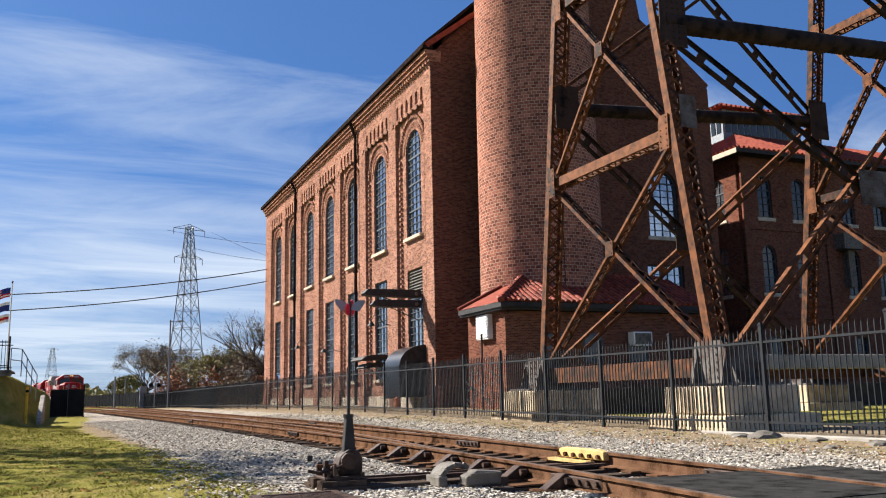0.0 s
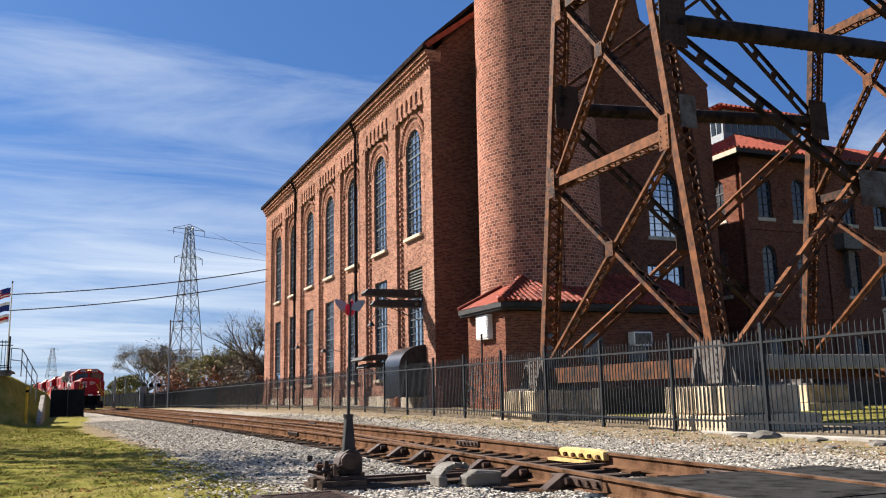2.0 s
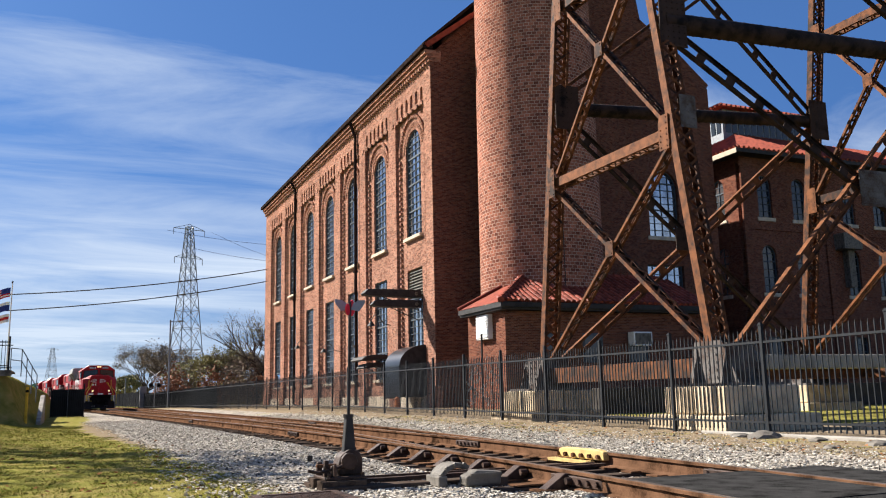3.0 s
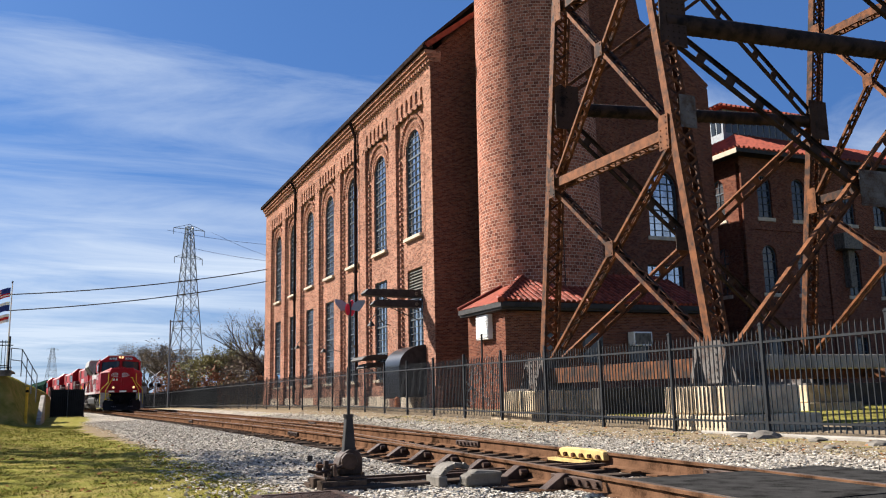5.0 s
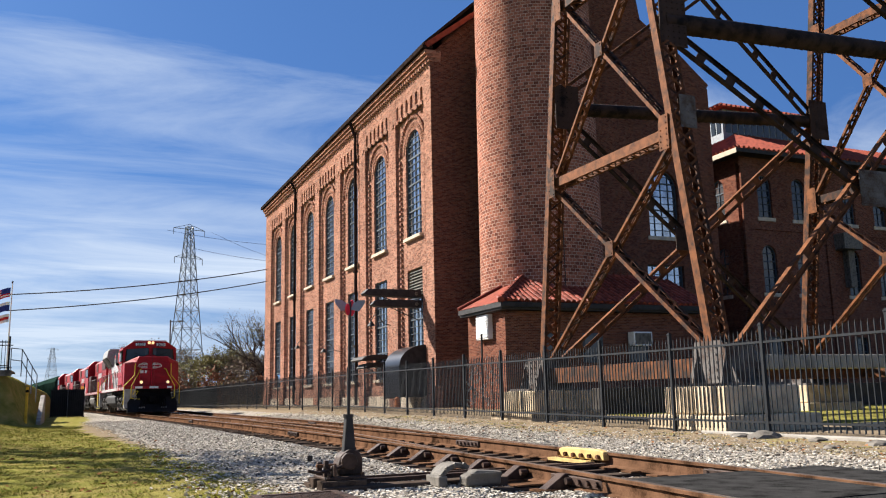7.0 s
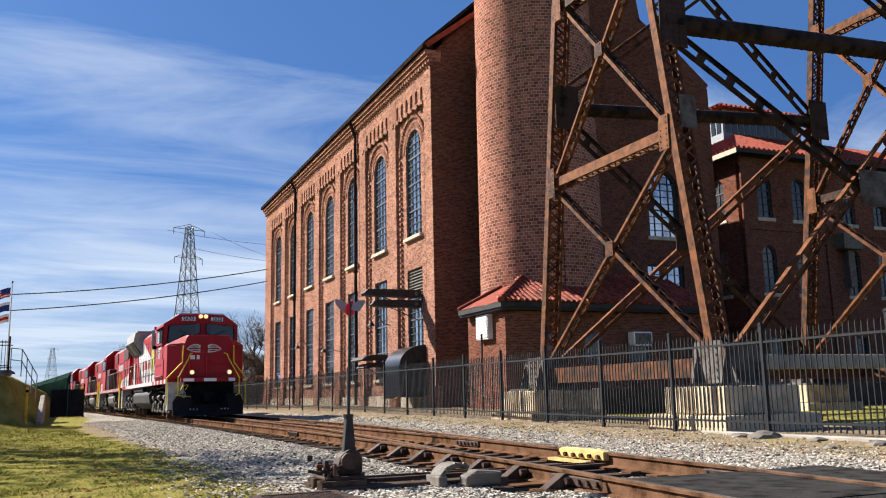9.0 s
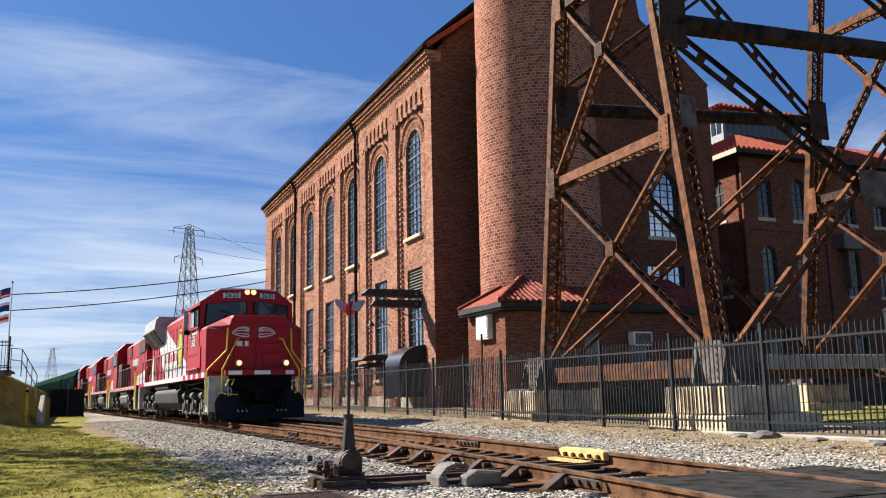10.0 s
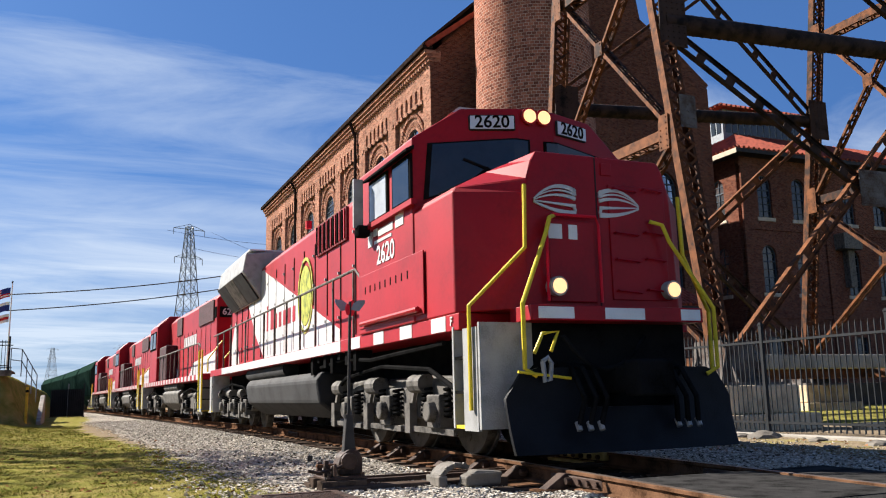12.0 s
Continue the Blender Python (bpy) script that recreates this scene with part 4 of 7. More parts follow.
def truck(parent, y, axles=3, span=1.75, tank=False):
    """A truck: side frames, axle boxes, springs, brake gear and wheels."""
    fr = Form()
    half = span * (axles - 1) / 2
    for s in (-1, 1):
        x = s * 1.12
        prof = [(y - half - 0.75, 0.62), (y - half - 0.35, 0.42), (y + half + 0.35, 0.42), (y + half + 0.75, 0.62), (y + half + 0.7, 0.92), (y + half * 0.4, 0.98), (y + half * 0.3, 0.82), (y - half * 0.3, 0.82), (y - half * 0.4, 0.98), (y - half - 0.7, 0.92)]
        fr.prism(prof, "x", x - 0.09, x + 0.09)
    fr.box(-1.1, 1.1, y - 0.5, y + 0.5, 0.6, 0.95)
    frame_ob = part("truck_frame", fr, L_STEEL, parent, "dusty cast truck frame", bevel=0.03)
    for i in range(axles):
        ay = y - half + i * span
        wh = Form()
        for s in (-1, 1):
            wh.tube((s * 0.70, 0, 0), (s * 0.82, 0, 0), 0.51, n=28)
            wh.tube((s * 0.67, 0, 0), (s * 0.70, 0, 0), 0.545, n=28)
            for k in range(5):
                a = k * 1.2566
                wh.tube((s * 0.80, 0.3 * math.cos(a), 0.3 * math.sin(a)), (s * 0.835, 0.3 * math.cos(a), 0.3 * math.sin(a)), 0.07, n=8)
        wh.tube((-0.8, 0, 0), (0.8, 0, 0), 0.09, n=10)
        WHEELS.append((part("wheelset", wh, L_STEEL, frame_ob, at=pose(0, ay, 0.51), smooth=True), ay))
        for s in (-1, 1):
            bx = Form().box(s * 1.20 - 0.13, s * 1.20 + 0.13, ay - 0.2, ay + 0.2, 0.32, 0.72)
            bx.tube((s * 1.2, ay, 0.52), (s * 1.42, ay, 0.52), 0.15, 0.12, n=14)
            part("axle_box", bx, L_STEEL, frame_ob, bevel=0.02)
            if s < 0:
                for k in (-0.36, 0.36):
                    coil = [(s * 1.24 + 0.085 * math.cos(j * 0.785), ay + k + 0.085 * math.sin(j * 0.785), 0.45 + j * 0.0075) for j in range(49)]
                    part("spring", Form().path(coil, 0.018, n=5), L_BLACK, frame_ob)
                gear = Form().tube((s * 1.28, ay + 0.30, 0.86), (s * 1.28, ay + 0.72, 0.86), 0.12, n=12)
                gear.beam((s * 1.26, ay + 0.72, 0.86), (s * 1.26, ay + 0.95, 0.42), 0.05, 0.09).beam((s * 1.26, ay - 0.5, 0.28), (s * 1.26, ay + 0.9, 0.30), 0.04, 0.07)
                gear.box(s * 1.27 - 0.05, s * 1.27 + 0.05, ay + 0.80, ay + 0.98, 0.24, 0.62)
                part("brake_gear", gear, L_STEEL, frame_ob)
    for s in (-1,):
        pipe = Form().path([(s * 1.34, y - half - 0.8, 0.75), (s * 1.36, y - half, 1.02), (s * 1.36, y, 1.12), (s * 1.36, y + half, 1.0), (s * 1.3, y + half + 0.7, 0.8)], 0.03, n=6)
        part("sand_pipe", pipe, L_BLACK, frame_ob)
    return frame_ob


def handrail(parent, y0, y1, x, z0, h, posts, mat, name="handrail"):
    f = Form().path([(x, y0, z0 + h - 0.15), (x, y0 + 0.25 * (1 if y1 > y0 else -1), z0 + h), (x, y1, z0 + h)], 0.022, n=6)
    hr = part(name, f, mat, parent)
    for i in range(posts):
        y = y0 + (y1 - y0) * (i + 0.3) / posts
        part("stanchion", Form().tube((x, y, z0 - 0.12), (x, y, z0 + h), 0.02, n=6), mat, hr)
    return hr


def end_steps(parent, y, s, mat_plate=None):
    """The stepwell at one corner: grey side plate, treads and yellow grab rails. s: -1 at the front end, 1 at the rear."""
    plate = Form().prism([(y, 0.34), (y - s * 0.34, 0.34), (y - s * 0.34, 1.40), (y, 1.40)], "x", -1.53, -1.49)
    plate.box(-1.53, -1.05, min(y - s * 0.62, y - s * 0.58), max(y - s * 0.62, y - s * 0.58), 0.36, 1.44)
    st = part("step_well", plate, mat_plate or L_SILVER, parent, "pale grey step well")
    for z in (0.36, 0.72, 1.08):
        part("tread", Form().box(-1.52, -1.1, min(y, y - s * 0.6), max(y, y - s * 0.6), z, z + 0.035), L_YELLOW if z < 0.5 else L_BLACK, st)
    return st


def build_lead():
    t = thing("lead_locomotive", "red and white wide-nosed diesel freight locomotive with lit headlights", "locomotive")
    # frame and deck
    part("deck", Form().box(-1.52, 1.52, -9.9, 8.6, 1.40, 1.585), RED, t, bevel=0.01)
    for k in range(4):
        y = -9.55 + k * 1.05
        part("sill_stripe", Form().box(-1.526, -1.52, y, y + 0.42, 1.41, 1.575), L_WHITE, t)
    part("sill_stripe", Form().box(-1.526, -1.52, -5.4, 6.4, 1.41, 1.575), L_WHITE, t, "white sill band")
    part("underframe", Form().box(-0.9, 0.9, -9.8, 8.5, 0.95, 1.40), L_BLACK, t)
    # hood
    hood = [(-0.98, 1.585), (0.98, 1.585), (0.98, 4.02), (0.72, 4.26), (-0.72, 4.26), (-0.98, 4.02)]
    h = part("hood", Form().prism(hood, "y", -6.3, 8.1), RED, t, bevel=0.03)
    # white sweep down the hood side: point forward, broad at the rear
    sweep = Form().prism([(-3.55, 1.60), (3.0, 1.60), (4.3, 2.35), (6.2, 3.95), (3.2, 3.95), (-3.55, 1.95)], "x", -0.992, -0.978)
    part("white_sweep", sweep, L_WHITE, h, "white painted sweep")
    part("red_pinstripe", Form().prism([(-3.6, 1.90), (3.2, 3.90), (3.2, 3.96), (-3.6, 1.97)], "x", -0.997, -0.990), RED, h)
    part("white_rear_flash", Form().prism([(6.6, 1.6), (8.0, 1.6), (8.0, 2.3), (7.4, 3.0)], "x", -0.992, -0.978), L_WHITE, h)
    for k in range(16):                                  # hood doors with hinges and latches
        y = -5.4 + k * 0.9
        part("door_seam", Form().box(-0.999, -0.97, y, y + 0.012, 1.75, 3.75), L_GREY, h)
        for z in (2.1, 2.9, 3.5):
            part("latch", Form().box(-1.008, -0.97, y + 0.10, y + 0.14, z, z + 0.05), L_SILVER, h)
    emb = Form()
    for r0, r1, o in ((0.0, 0.52, 0.0), (0.60, 0.66, 0.004)):
        n = 28
        for i in range(n):
            a0, a1 = 2 * math.pi * i / n, 2 * math.pi * (i + 1) / n
            emb.prism([(-1.05 + r * 0.95 * math.cos(a), 2.8 + r * 1.2 * math.sin(a)) for r, a in ((r0 + 0.001, a0), (r1, a0), (r1, a1), (r0 + 0.001, a1))], "x", -1.004 - o, -0.99)
    part("round_emblem", emb, material("emblem_yellow_green", (0.30, 0.31, 0.05), 0.5, vary=0.5, scale=7, dark=(0.06, 0.10, 0.02)), h, "yellow-green round emblem")
    # company lettering, as plain bars
    for k, (w, hh) in enumerate(((0.22, 0.5), (0.16, 0.62), (0.42, 0.5), (0.24, 0.34), (0.24, 0.34), (0.42, 0.34), (0.26, 0.34), (0.24, 0.34))):
        y = 3.3 - k * 0.46
        part("lettering_bar", Form().box(-1.0, -0.985, y - w, y, 2.35, 2.35 + hh), RED, h)
    part("roof_hatches", Form().box(-0.62, 0.62, -5.8, 3.0, 4.26, 4.36), RED, h, bevel=0.02)
    part("inertial_grille", Form().box(-1.02, -0.96, -4.05, -2.0, 3.45, 4.05), material("grille_maroon", (0.16, 0.012, 0.018), 0.6, vary=0.3, scale=20), h, "maroon slatted grille")
    for k in range(14):
        y = -4.0 + k * 0.145
        part("grille_slat", Form().box(-1.045, -1.02, y, y + 0.05, 3.48, 4.02), L_BLACK if k % 2 else RED, h)
    part("red_beacon", Form().tube((-0.9, -0.9, 4.24), (-0.9, -0.9, 4.4), 0.07, n=10), RED_SIGN, h)
    # flared radiator housing
    rad = Form().prism([(-1.0, 3.25), (-1.48, 3.95), (-1.40, 4.42), (-0.6, 4.5), (0.6, 4.5), (1.40, 4.42), (1.48, 3.95), (1.0, 3.25)], "y", 3.6, 7.7)
    rp = part("radiator_housing", rad, L_SILVER, t, "pale grey flared radiator housing", bevel=0.03)
    for k in range(3):
        y = 3.70 + k * 1.32
        part("radiator_grille", Form().add([(-1.02, y, 3.27), (-1.02, y + 1.26, 3.27), (-1.485, y + 1.26, 3.93), (-1.485, y, 3.93), (-1.06, y, 3.25), (-1.06, y + 1.26, 3.25), (-1.515, y + 1.26, 3.91), (-1.515, y, 3.91)],
                                           [(0, 1, 2, 3), (4, 7, 6, 5), (0, 4, 5, 1), (1, 5, 6, 2), (2, 6, 7, 3), (3, 7, 4, 0)]), L_GREY if k != 1 else L_STEEL, rp)
    part("radiator_top", Form().box(-1.3, 1.3, 3.65, 7.65, 4.5, 4.54), L_WHITE, rp)
    # cab
    def front_y(x):
        return -9.08 + 0.33 * max(0.0, abs(x) - 0.26)

    prof = [(-1.55, 1.585), (-0.26, 1.585), (0.26, 1.585), (1.55, 1.585), (1.55, 3.90), (0.95, 4.29), (0.26, 4.30), (-0.26, 4.30), (-0.95, 4.29), (-1.55, 3.90)]
    cab = Form().add([(p[0], front_y(p[0]), p[1]) for p in prof] + [(p[0], -6.45, p[1]) for p in prof],
                     [(i, (i + 1) % 10, 10 + (i + 1) % 10, 10 + i) for i in range(10)] + [(0, 1, 7, 8, 9), (1, 2, 6, 7), (2, 3, 4, 5, 6), tuple(range(19, 9, -1))])
    c = part("cab", cab, RED, t, bevel=0.02)
    part("cab_roof", Form().prism([(-1.0, 4.29), (1.0, 4.29), (0.9, 4.37), (-0.9, 4.37)], "y", -8.7, -6.55), L_WHITE, c, "pale cab roof")
    # wide nose: full-width block with sloping shoulders, chamfered in plan
    n0 = [(-1.53, 1.585), (1.53, 1.585), (1.53, 2.94), (1.49, 3.00), (1.10, 3.20), (0.80, 3.34), (-0.80, 3.34), (-1.10, 3.20), (-1.49, 3.00), (-1.53, 2.94)]
    n1 = [(-0.99, 1.585), (0.99, 1.585), (0.94, 2.84), (0.92, 2.98), (0.86, 3.20), (0.80, 3.31), (-0.80, 3.31), (-0.86, 3.20), (-0.92, 2.98), (-0.94, 2.84)]
    nose = Form()
    vs = [(p[0], -8.55, p[1]) for p in n0] + [(p[0], -9.82, p[1]) for p in n0] + [(p[0], -10.44, p[1]) for p in n1]
    k = len(n0)
    nose.add(vs, [(j * k + i, j * k + (i + 1) % k, (j + 1) * k + (i + 1) % k, (j + 1) * k + i) for j in (0, 1) for i in range(k)] + [tuple(range(2 * k, 3 * k))])
    ns = part("nose", nose, RED, t, bevel=0.018)
    part("nose_seam", Form().box(-0.06, -0.045, -10.446, -10.43, 1.62, 3.30), L_GREY, ns)
    part("sand_hatch", Form().box(0.02, 0.16, -10.455, -10.43, 3.10, 3.24), RED, ns, bevel=0.006)
    part("wiper_housing", Form().path([(-1.38, -9.10, 3.06), (-0.95, -9.25, 3.27), (-0.80, -9.30, 3.40)], 0.035, n=6), L_BLACK, ns)
    door = part("nose_door", Form().prism([(-0.70, 1.66), (-0.12, 1.66), (-0.12, 2.55), (-0.70, 2.55)], "y", -10.48, -10.435), RED, ns, bevel=0.012)
    part("door_rail", Form().path([(-0.74, -10.50, 1.66), (-0.74, -10.51, 2.50), (-0.66, -10.51, 2.60), (-0.12, -10.51, 2.60), (-0.08, -10.50, 2.50), (-0.08, -10.50, 1.66)], 0.018, n=6), RED_SIGN, ns)
    part("notice_plate", Form().box(-0.74, -0.54, -10.492, -10.485, 2.34, 2.50), WHITE, door)
    part("notice_plate", Form().box(-0.46, -0.35, -10.492, -10.485, 2.34, 2.50), WHITE, door)
    for z in (1.80, 2.15, 2.45, 2.95):
        gr = Form().path([(0.15, -10.44, z), (0.15, -10.50, z), (0.45, -10.50, z - 0.02), (0.45, -10.44, z - 0.02)], 0.012, n=5)
        part("grab_iron", gr, RED, ns)
        part("grab_iron", Form().path([(0.55, -10.44, z + 0.02), (0.55, -10.50, z + 0.02), (0.80, -10.50, z), (0.80, -10.44, z)], 0.012, n=5), RED, ns)
    part("nose_hatch", Form().box(0.10, 0.86, -10.458, -10.43, 1.70, 3.0), RED, ns, bevel=0.01)
    # winged emblem, as plain shapes
    for s in (-1, 1):
        em = Form()
        cx = -0.57 if s < 0 else 0.22
        tip, root = s * 0.28, -s * 0.24
        sweep_line = lambda z0, z1, h: [(tip + (root - tip) * i / 8, z0 + (z1 - z0) * i / 8 + h * math.sin(math.pi * i / 8) ** 0.8) for i in range(9)]
        for z0, z1, h, w0 in ((2.77, 2.88, 0.10, 0.030), (2.76, 2.80, 0.05, 0.022), (2.75, 2.72, 0.0, 0.020), (2.74, 2.64, -0.03, 0.032), (2.77, 2.84, 0.075, 0.014)):
            line = sweep_line(z0, z1, h)
            for i, (p, q) in enumerate(zip(line, line[1:])):
                w = w0 * 1.7 * (0.35 + 0.65 * i / 7)
                em.beam((cx + p[0], -10.452, p[1]), (cx + q[0], -10.452, q[1]), 0.02, w, up=(0, 0, 1))
        for z0, z1 in ((2.66, 2.72), (2.84, 2.92)):
            em.beam((cx + root, -10.452, z0), (cx + root * 0.9, -10.452, z1), 0.02, 0.03, up=(1, 0, 0))
        part("wing_emblem", em, L_WHITE, ns, "white wing shapes")
    # windscreens and side windows, each a dark gasket with a pane
    for sgn in (-1, 1):
        pts = [(sgn * 0.10, 3.50), (sgn * 0.10, 3.89), (sgn * 0.30, 3.90), (sgn * 1.36, 3.83), (sgn * 1.42, 3.10), (sgn * 0.30, 3.42)]
        cx, cz = sum(p[0] for p in pts) / 6, sum(p[1] for p in pts) / 6

        def slab(scale, y0, y1):
            q = [(cx + (p[0] - cx) * scale, cz + (p[1] - cz) * scale) for p in pts]
            f = Form().add([(p[0], front_y(p[0]) - d, p[1]) for d in (y0, y1) for p in q], [(0, 1, 2, 5), (2, 3, 4, 5), (11, 8, 7, 6), (11, 10, 9, 8)] + [(i, (i + 1) % 6, 6 + (i + 1) % 6, 6 + i) for i in range(6)])
            return f

        ws = part("windscreen", slab(1.0, -0.02, 0.016), L_BLACK, c)
        part("pane", slab(0.93, 0.010, 0.024), L_GLASS, ws)
        part("wiper", Form().beam((sgn * 0.5, front_y(0.5) - 0.04, 3.42), (sgn * 0.95, front_y(0.95) - 0.04, 3.62), 0.015, 0.03), L_BLACK, ws)
        at_board = pose(sgn * 0.58, front_y(0.58) - 0.012, 4.10, 0, 0, sgn * 18.3)
        nb = part("number_board", Form().box(-0.30, 0.30, -0.02, 0.03, -0.105, 0.105), L_GREY, c, "number board with a faint added glow", at=at_board, bevel=0.03)
        part("board_face", Form().box(-0.28, 0.28, -0.026, -0.01, -0.085, 0.085), BOARD_GLOW, nb)
        sign_text("2620", 0.225, L_BLACK, nb, pose(0, -0.03, 0) @ FACING_FRONT)
    for s in (-1, 1):
        hl = part("headlight", Form().tube((s * 0.105, -9.12, 4.20), (s * 0.105, -9.0, 4.20), 0.115, n=18), RED, c, smooth=True)
        part("lens", Form().tube((s * 0.105, -9.135, 4.20), (s * 0.105, -9.115, 4.20), 0.088, n=18), LAMP_ON, hl)
        dl = part("ditch_light", Form().tube((s * 0.74 + 0.10, -10.56, 1.82), (s * 0.74 + 0.10, -10.42, 1.82), 0.105, n=18), L_SILVER, ns, smooth=True)
        part("lens", Form().tube((s * 0.74 + 0.10, -10.572, 1.82), (s * 0.74 + 0.10, -10.555, 1.82), 0.082, n=18), LAMP_ON, dl)
    for y0, y1 in ((-8.66, -7.98), (-7.80, -7.02)):
        w = part("side_window", Form().box(-1.575, -1.54, y0, y1, 3.08, 3.70), L_BLACK, c)
        part("pane", Form().box(-1.582, -1.57, y0 + 0.05, y1 - 0.05, 3.13, 3.65), L_GLASS if y0 < -8 else LAMP_OFF, w)
    part("sun_visor", Form().prism([(-1.55, 3.74), (-1.66, 3.70), (-1.66, 3.73), (-1.55, 3.79)], "y", -8.75, -6.95), L_BLACK, c)
    part("arm_rest", Form().box(-1.62, -1.55, -8.8, -6.95, 3.02, 3.09), RED, c)
    mir = part("mirror", Form().box(-1.80, -1.66, -7.02, -6.97, 3.05, 3.75), L_SILVER, c)
    part("horn_box", Form().box(-1.76, -1.58, -7.1, -6.9, 2.92, 3.08), L_BLACK, c, bevel=0.03)
    part("cab_door", Form().box(-1.562, -1.545, -9.0, -6.5, 1.66, 2.42), RED, c, bevel=0.006)
    part("door_bar", Form().tube((-1.60, -8.9, 1.72), (-1.60, -6.7, 1.72), 0.035, n=8), RED, c)
    for k in range(9):
        part("vent_slot", Form().box(-1.565, -1.54, -8.5 + k * 0.21, -8.46 + k * 0.21, 2.14, 2.24), L_BLACK, c)
    sign_text("2620", 0.36, L_WHITE, c, pose(-1.556, -7.65, 2.60) @ FACING_SIDE)
    sign_text("F", 0.14, L_WHITE, c, pose(-1.53, -9.72, 1.50) @ FACING_SIDE, "letter")
    for y0, y1, z0, z1 in ((-7.10, -6.92, 2.78, 2.98), (-7.32, -7.16, 2.90, 3.0), (-7.95, -7.36, 2.87, 2.97), (-8.35, -8.05, 2.86, 3.02), (-7.9, -7.2, 2.79, 2.83), (-8.9, -8.6, 2.32, 2.37)):
        part("lettering_bar", Form().box(-1.56, -1.545, y0, y1, z0, z1), L_WHITE, c)
    # front end: anticlimber, steps, plow, coupler and hoses
    anti = part("anticlimber", Form().box(-1.08, 1.08, -10.72, -10.25, 1.44, 1.60), RED, t, bevel=0.01)
    for a, b in ((-1.0, -0.58), (-0.2, 0.30), (0.78, 1.04)):
        part("reflective_strip", Form().box(a, b, -10.727, -10.718, 1.46, 1.58), WHITE, anti)
    part("end_plate", Form().box(-1.05, 1.05, -10.4, -10.25, 0.5, 1.44), L_BLACK, t)
    st = end_steps(t, -10.35, -1)
    part("step_front", Form().prism([(-1.53, 0.36), (-1.20, 0.36), (-1.12, 0.80), (-0.92, 1.0), (-0.92, 1.44), (-1.53, 1.44)], "y", -10.42, -10.38), L_SILVER, t, "grey step end plate")
    s2 = end_steps(t, 8.55, 1)
    for sx in (1, -1):
        outer = [(-1.56 * sx, -10.25, 0.55), (-1.56 * sx, -10.25, 1.62), (-1.02 * sx, -10.52, 2.22), (-1.0 * sx, -10.52, 2.90)]
        inner = [(-1.06 * sx, -10.74, 0.88), (-1.20 * sx, -10.76, 0.95), (-1.20 * sx, -10.76, 1.60), (-0.80 * sx, -10.58, 2.36), (-0.73 * sx, -10.56, 2.55), (-0.62 * sx, -10.48, 2.60)]
        for pts in (outer, inner):
            part("grab_rail", Form().path(pts, 0.024, n=8), L_YELLOW, t, "yellow bent grab rail")
    plow = Form()
    cols, rows = 16, 8
    for side in (0.0, 0.05):
        for i in range(cols + 1):
            x = -1.36 + 2.72 * i / cols
            top = 0.96 - 0.30 * max(0.0, (abs(x) - 1.08) / 0.28) ** 2 if abs(x) > 0.52 else 0.56
            for j in range(rows + 1):
                v = j / rows
                z = 0.12 + (top - 0.12) * v
                dish = 0.15 * (1 - (z - 0.12) / 0.74) ** 2
                plow.v.append((x * (1.0 + 0.02 * v), -10.68 - 0.12 * (1 - (x / 1.36) ** 2) - dish + side, z))
    per = (cols + 1) * (rows + 1)
    for i in range(cols):
        for j in range(rows):
            a = i * (rows + 1) + j
            plow.f += [(a, a + 1, a + rows + 2, a + rows + 1), (per + a, per + a + rows + 1, per + a + rows + 2, per + a + 1)]
    rim = [j for j in range(rows + 1)] + [i * (rows + 1) + rows for i in range(1, cols + 1)] + [cols * (rows + 1) + j for j in range(rows - 1, -1, -1)] + [i * (rows + 1) for i in range(cols - 1, 0, -1)]
    plow.f += [(a, b, per + b, per + a) for a, b in zip(rim, rim[1:] + rim[:1])]
    plow.mi = [0] * len(plow.f)
    part("plow", plow, material("plow_black", (0.003, 0.0036, 0.0055), 0.55, vary=0.5, scale=3), t, "blue-black pilot plow", smooth=True)
    cp = part("coupler", Form().box(-0.16, 0.16, -11.1, -10.4, 0.70, 0.98).box(-0.24, 0.2, -11.3, -11.05, 0.66, 1.02), L_BLACK, t, bevel=0.03)
    for s in (-1, 1):
        for k in range(3):
            x = s * (0.42 + 0.13 * k)
            hose = Form().path([(x, -10.4, 1.0), (x, -10.78, 0.95), (x + 0.02, -10.98, 0.65), (x + 0.05 * s, -10.95, 0.38)], 0.028, n=6)
            hs = part("air_hose", hose, L_BLACK, t)
            part("hose_end", Form().tube((x + 0.05 * s, -10.97, 0.34), (x + 0.05 * s, -10.93, 0.42), 0.03, n=8), L_SILVER, hs)
    sag = [(-0.75 + 1.0 * i / 10, -10.76, 1.28 - 0.34 * (1 - (2 * i / 10 - 1) ** 2)) for i in range(11)]
    part("jumper_cable", Form().path(sag, 0.025, n=6), L_BLACK, t)
    lever = Form().path([(-1.1, -10.78, 1.10), (-1.0, -10.78, 1.30), (-0.82, -10.78, 1.32), (-0.92, -10.8, 1.12)], 0.02, n=6)
    part("uncoupling_lever", lever, L_YELLOW, t)
    part("uncoupling_rod", Form().tube((-1.3, -10.8, 0.92), (-0.7, -10.8, 0.85), 0.015, n=6), L_YELLOW, t)
    part("shackle", Form().path([(-1.02, -10.8, 1.02), (-0.96, -10.8, 1.06), (-0.92, -10.8, 1.0), (-0.94, -10.8, 0.84), (-1.0, -10.8, 0.82), (-1.02, -10.8, 1.02)], 0.025, n=6), L_SILVER, t)
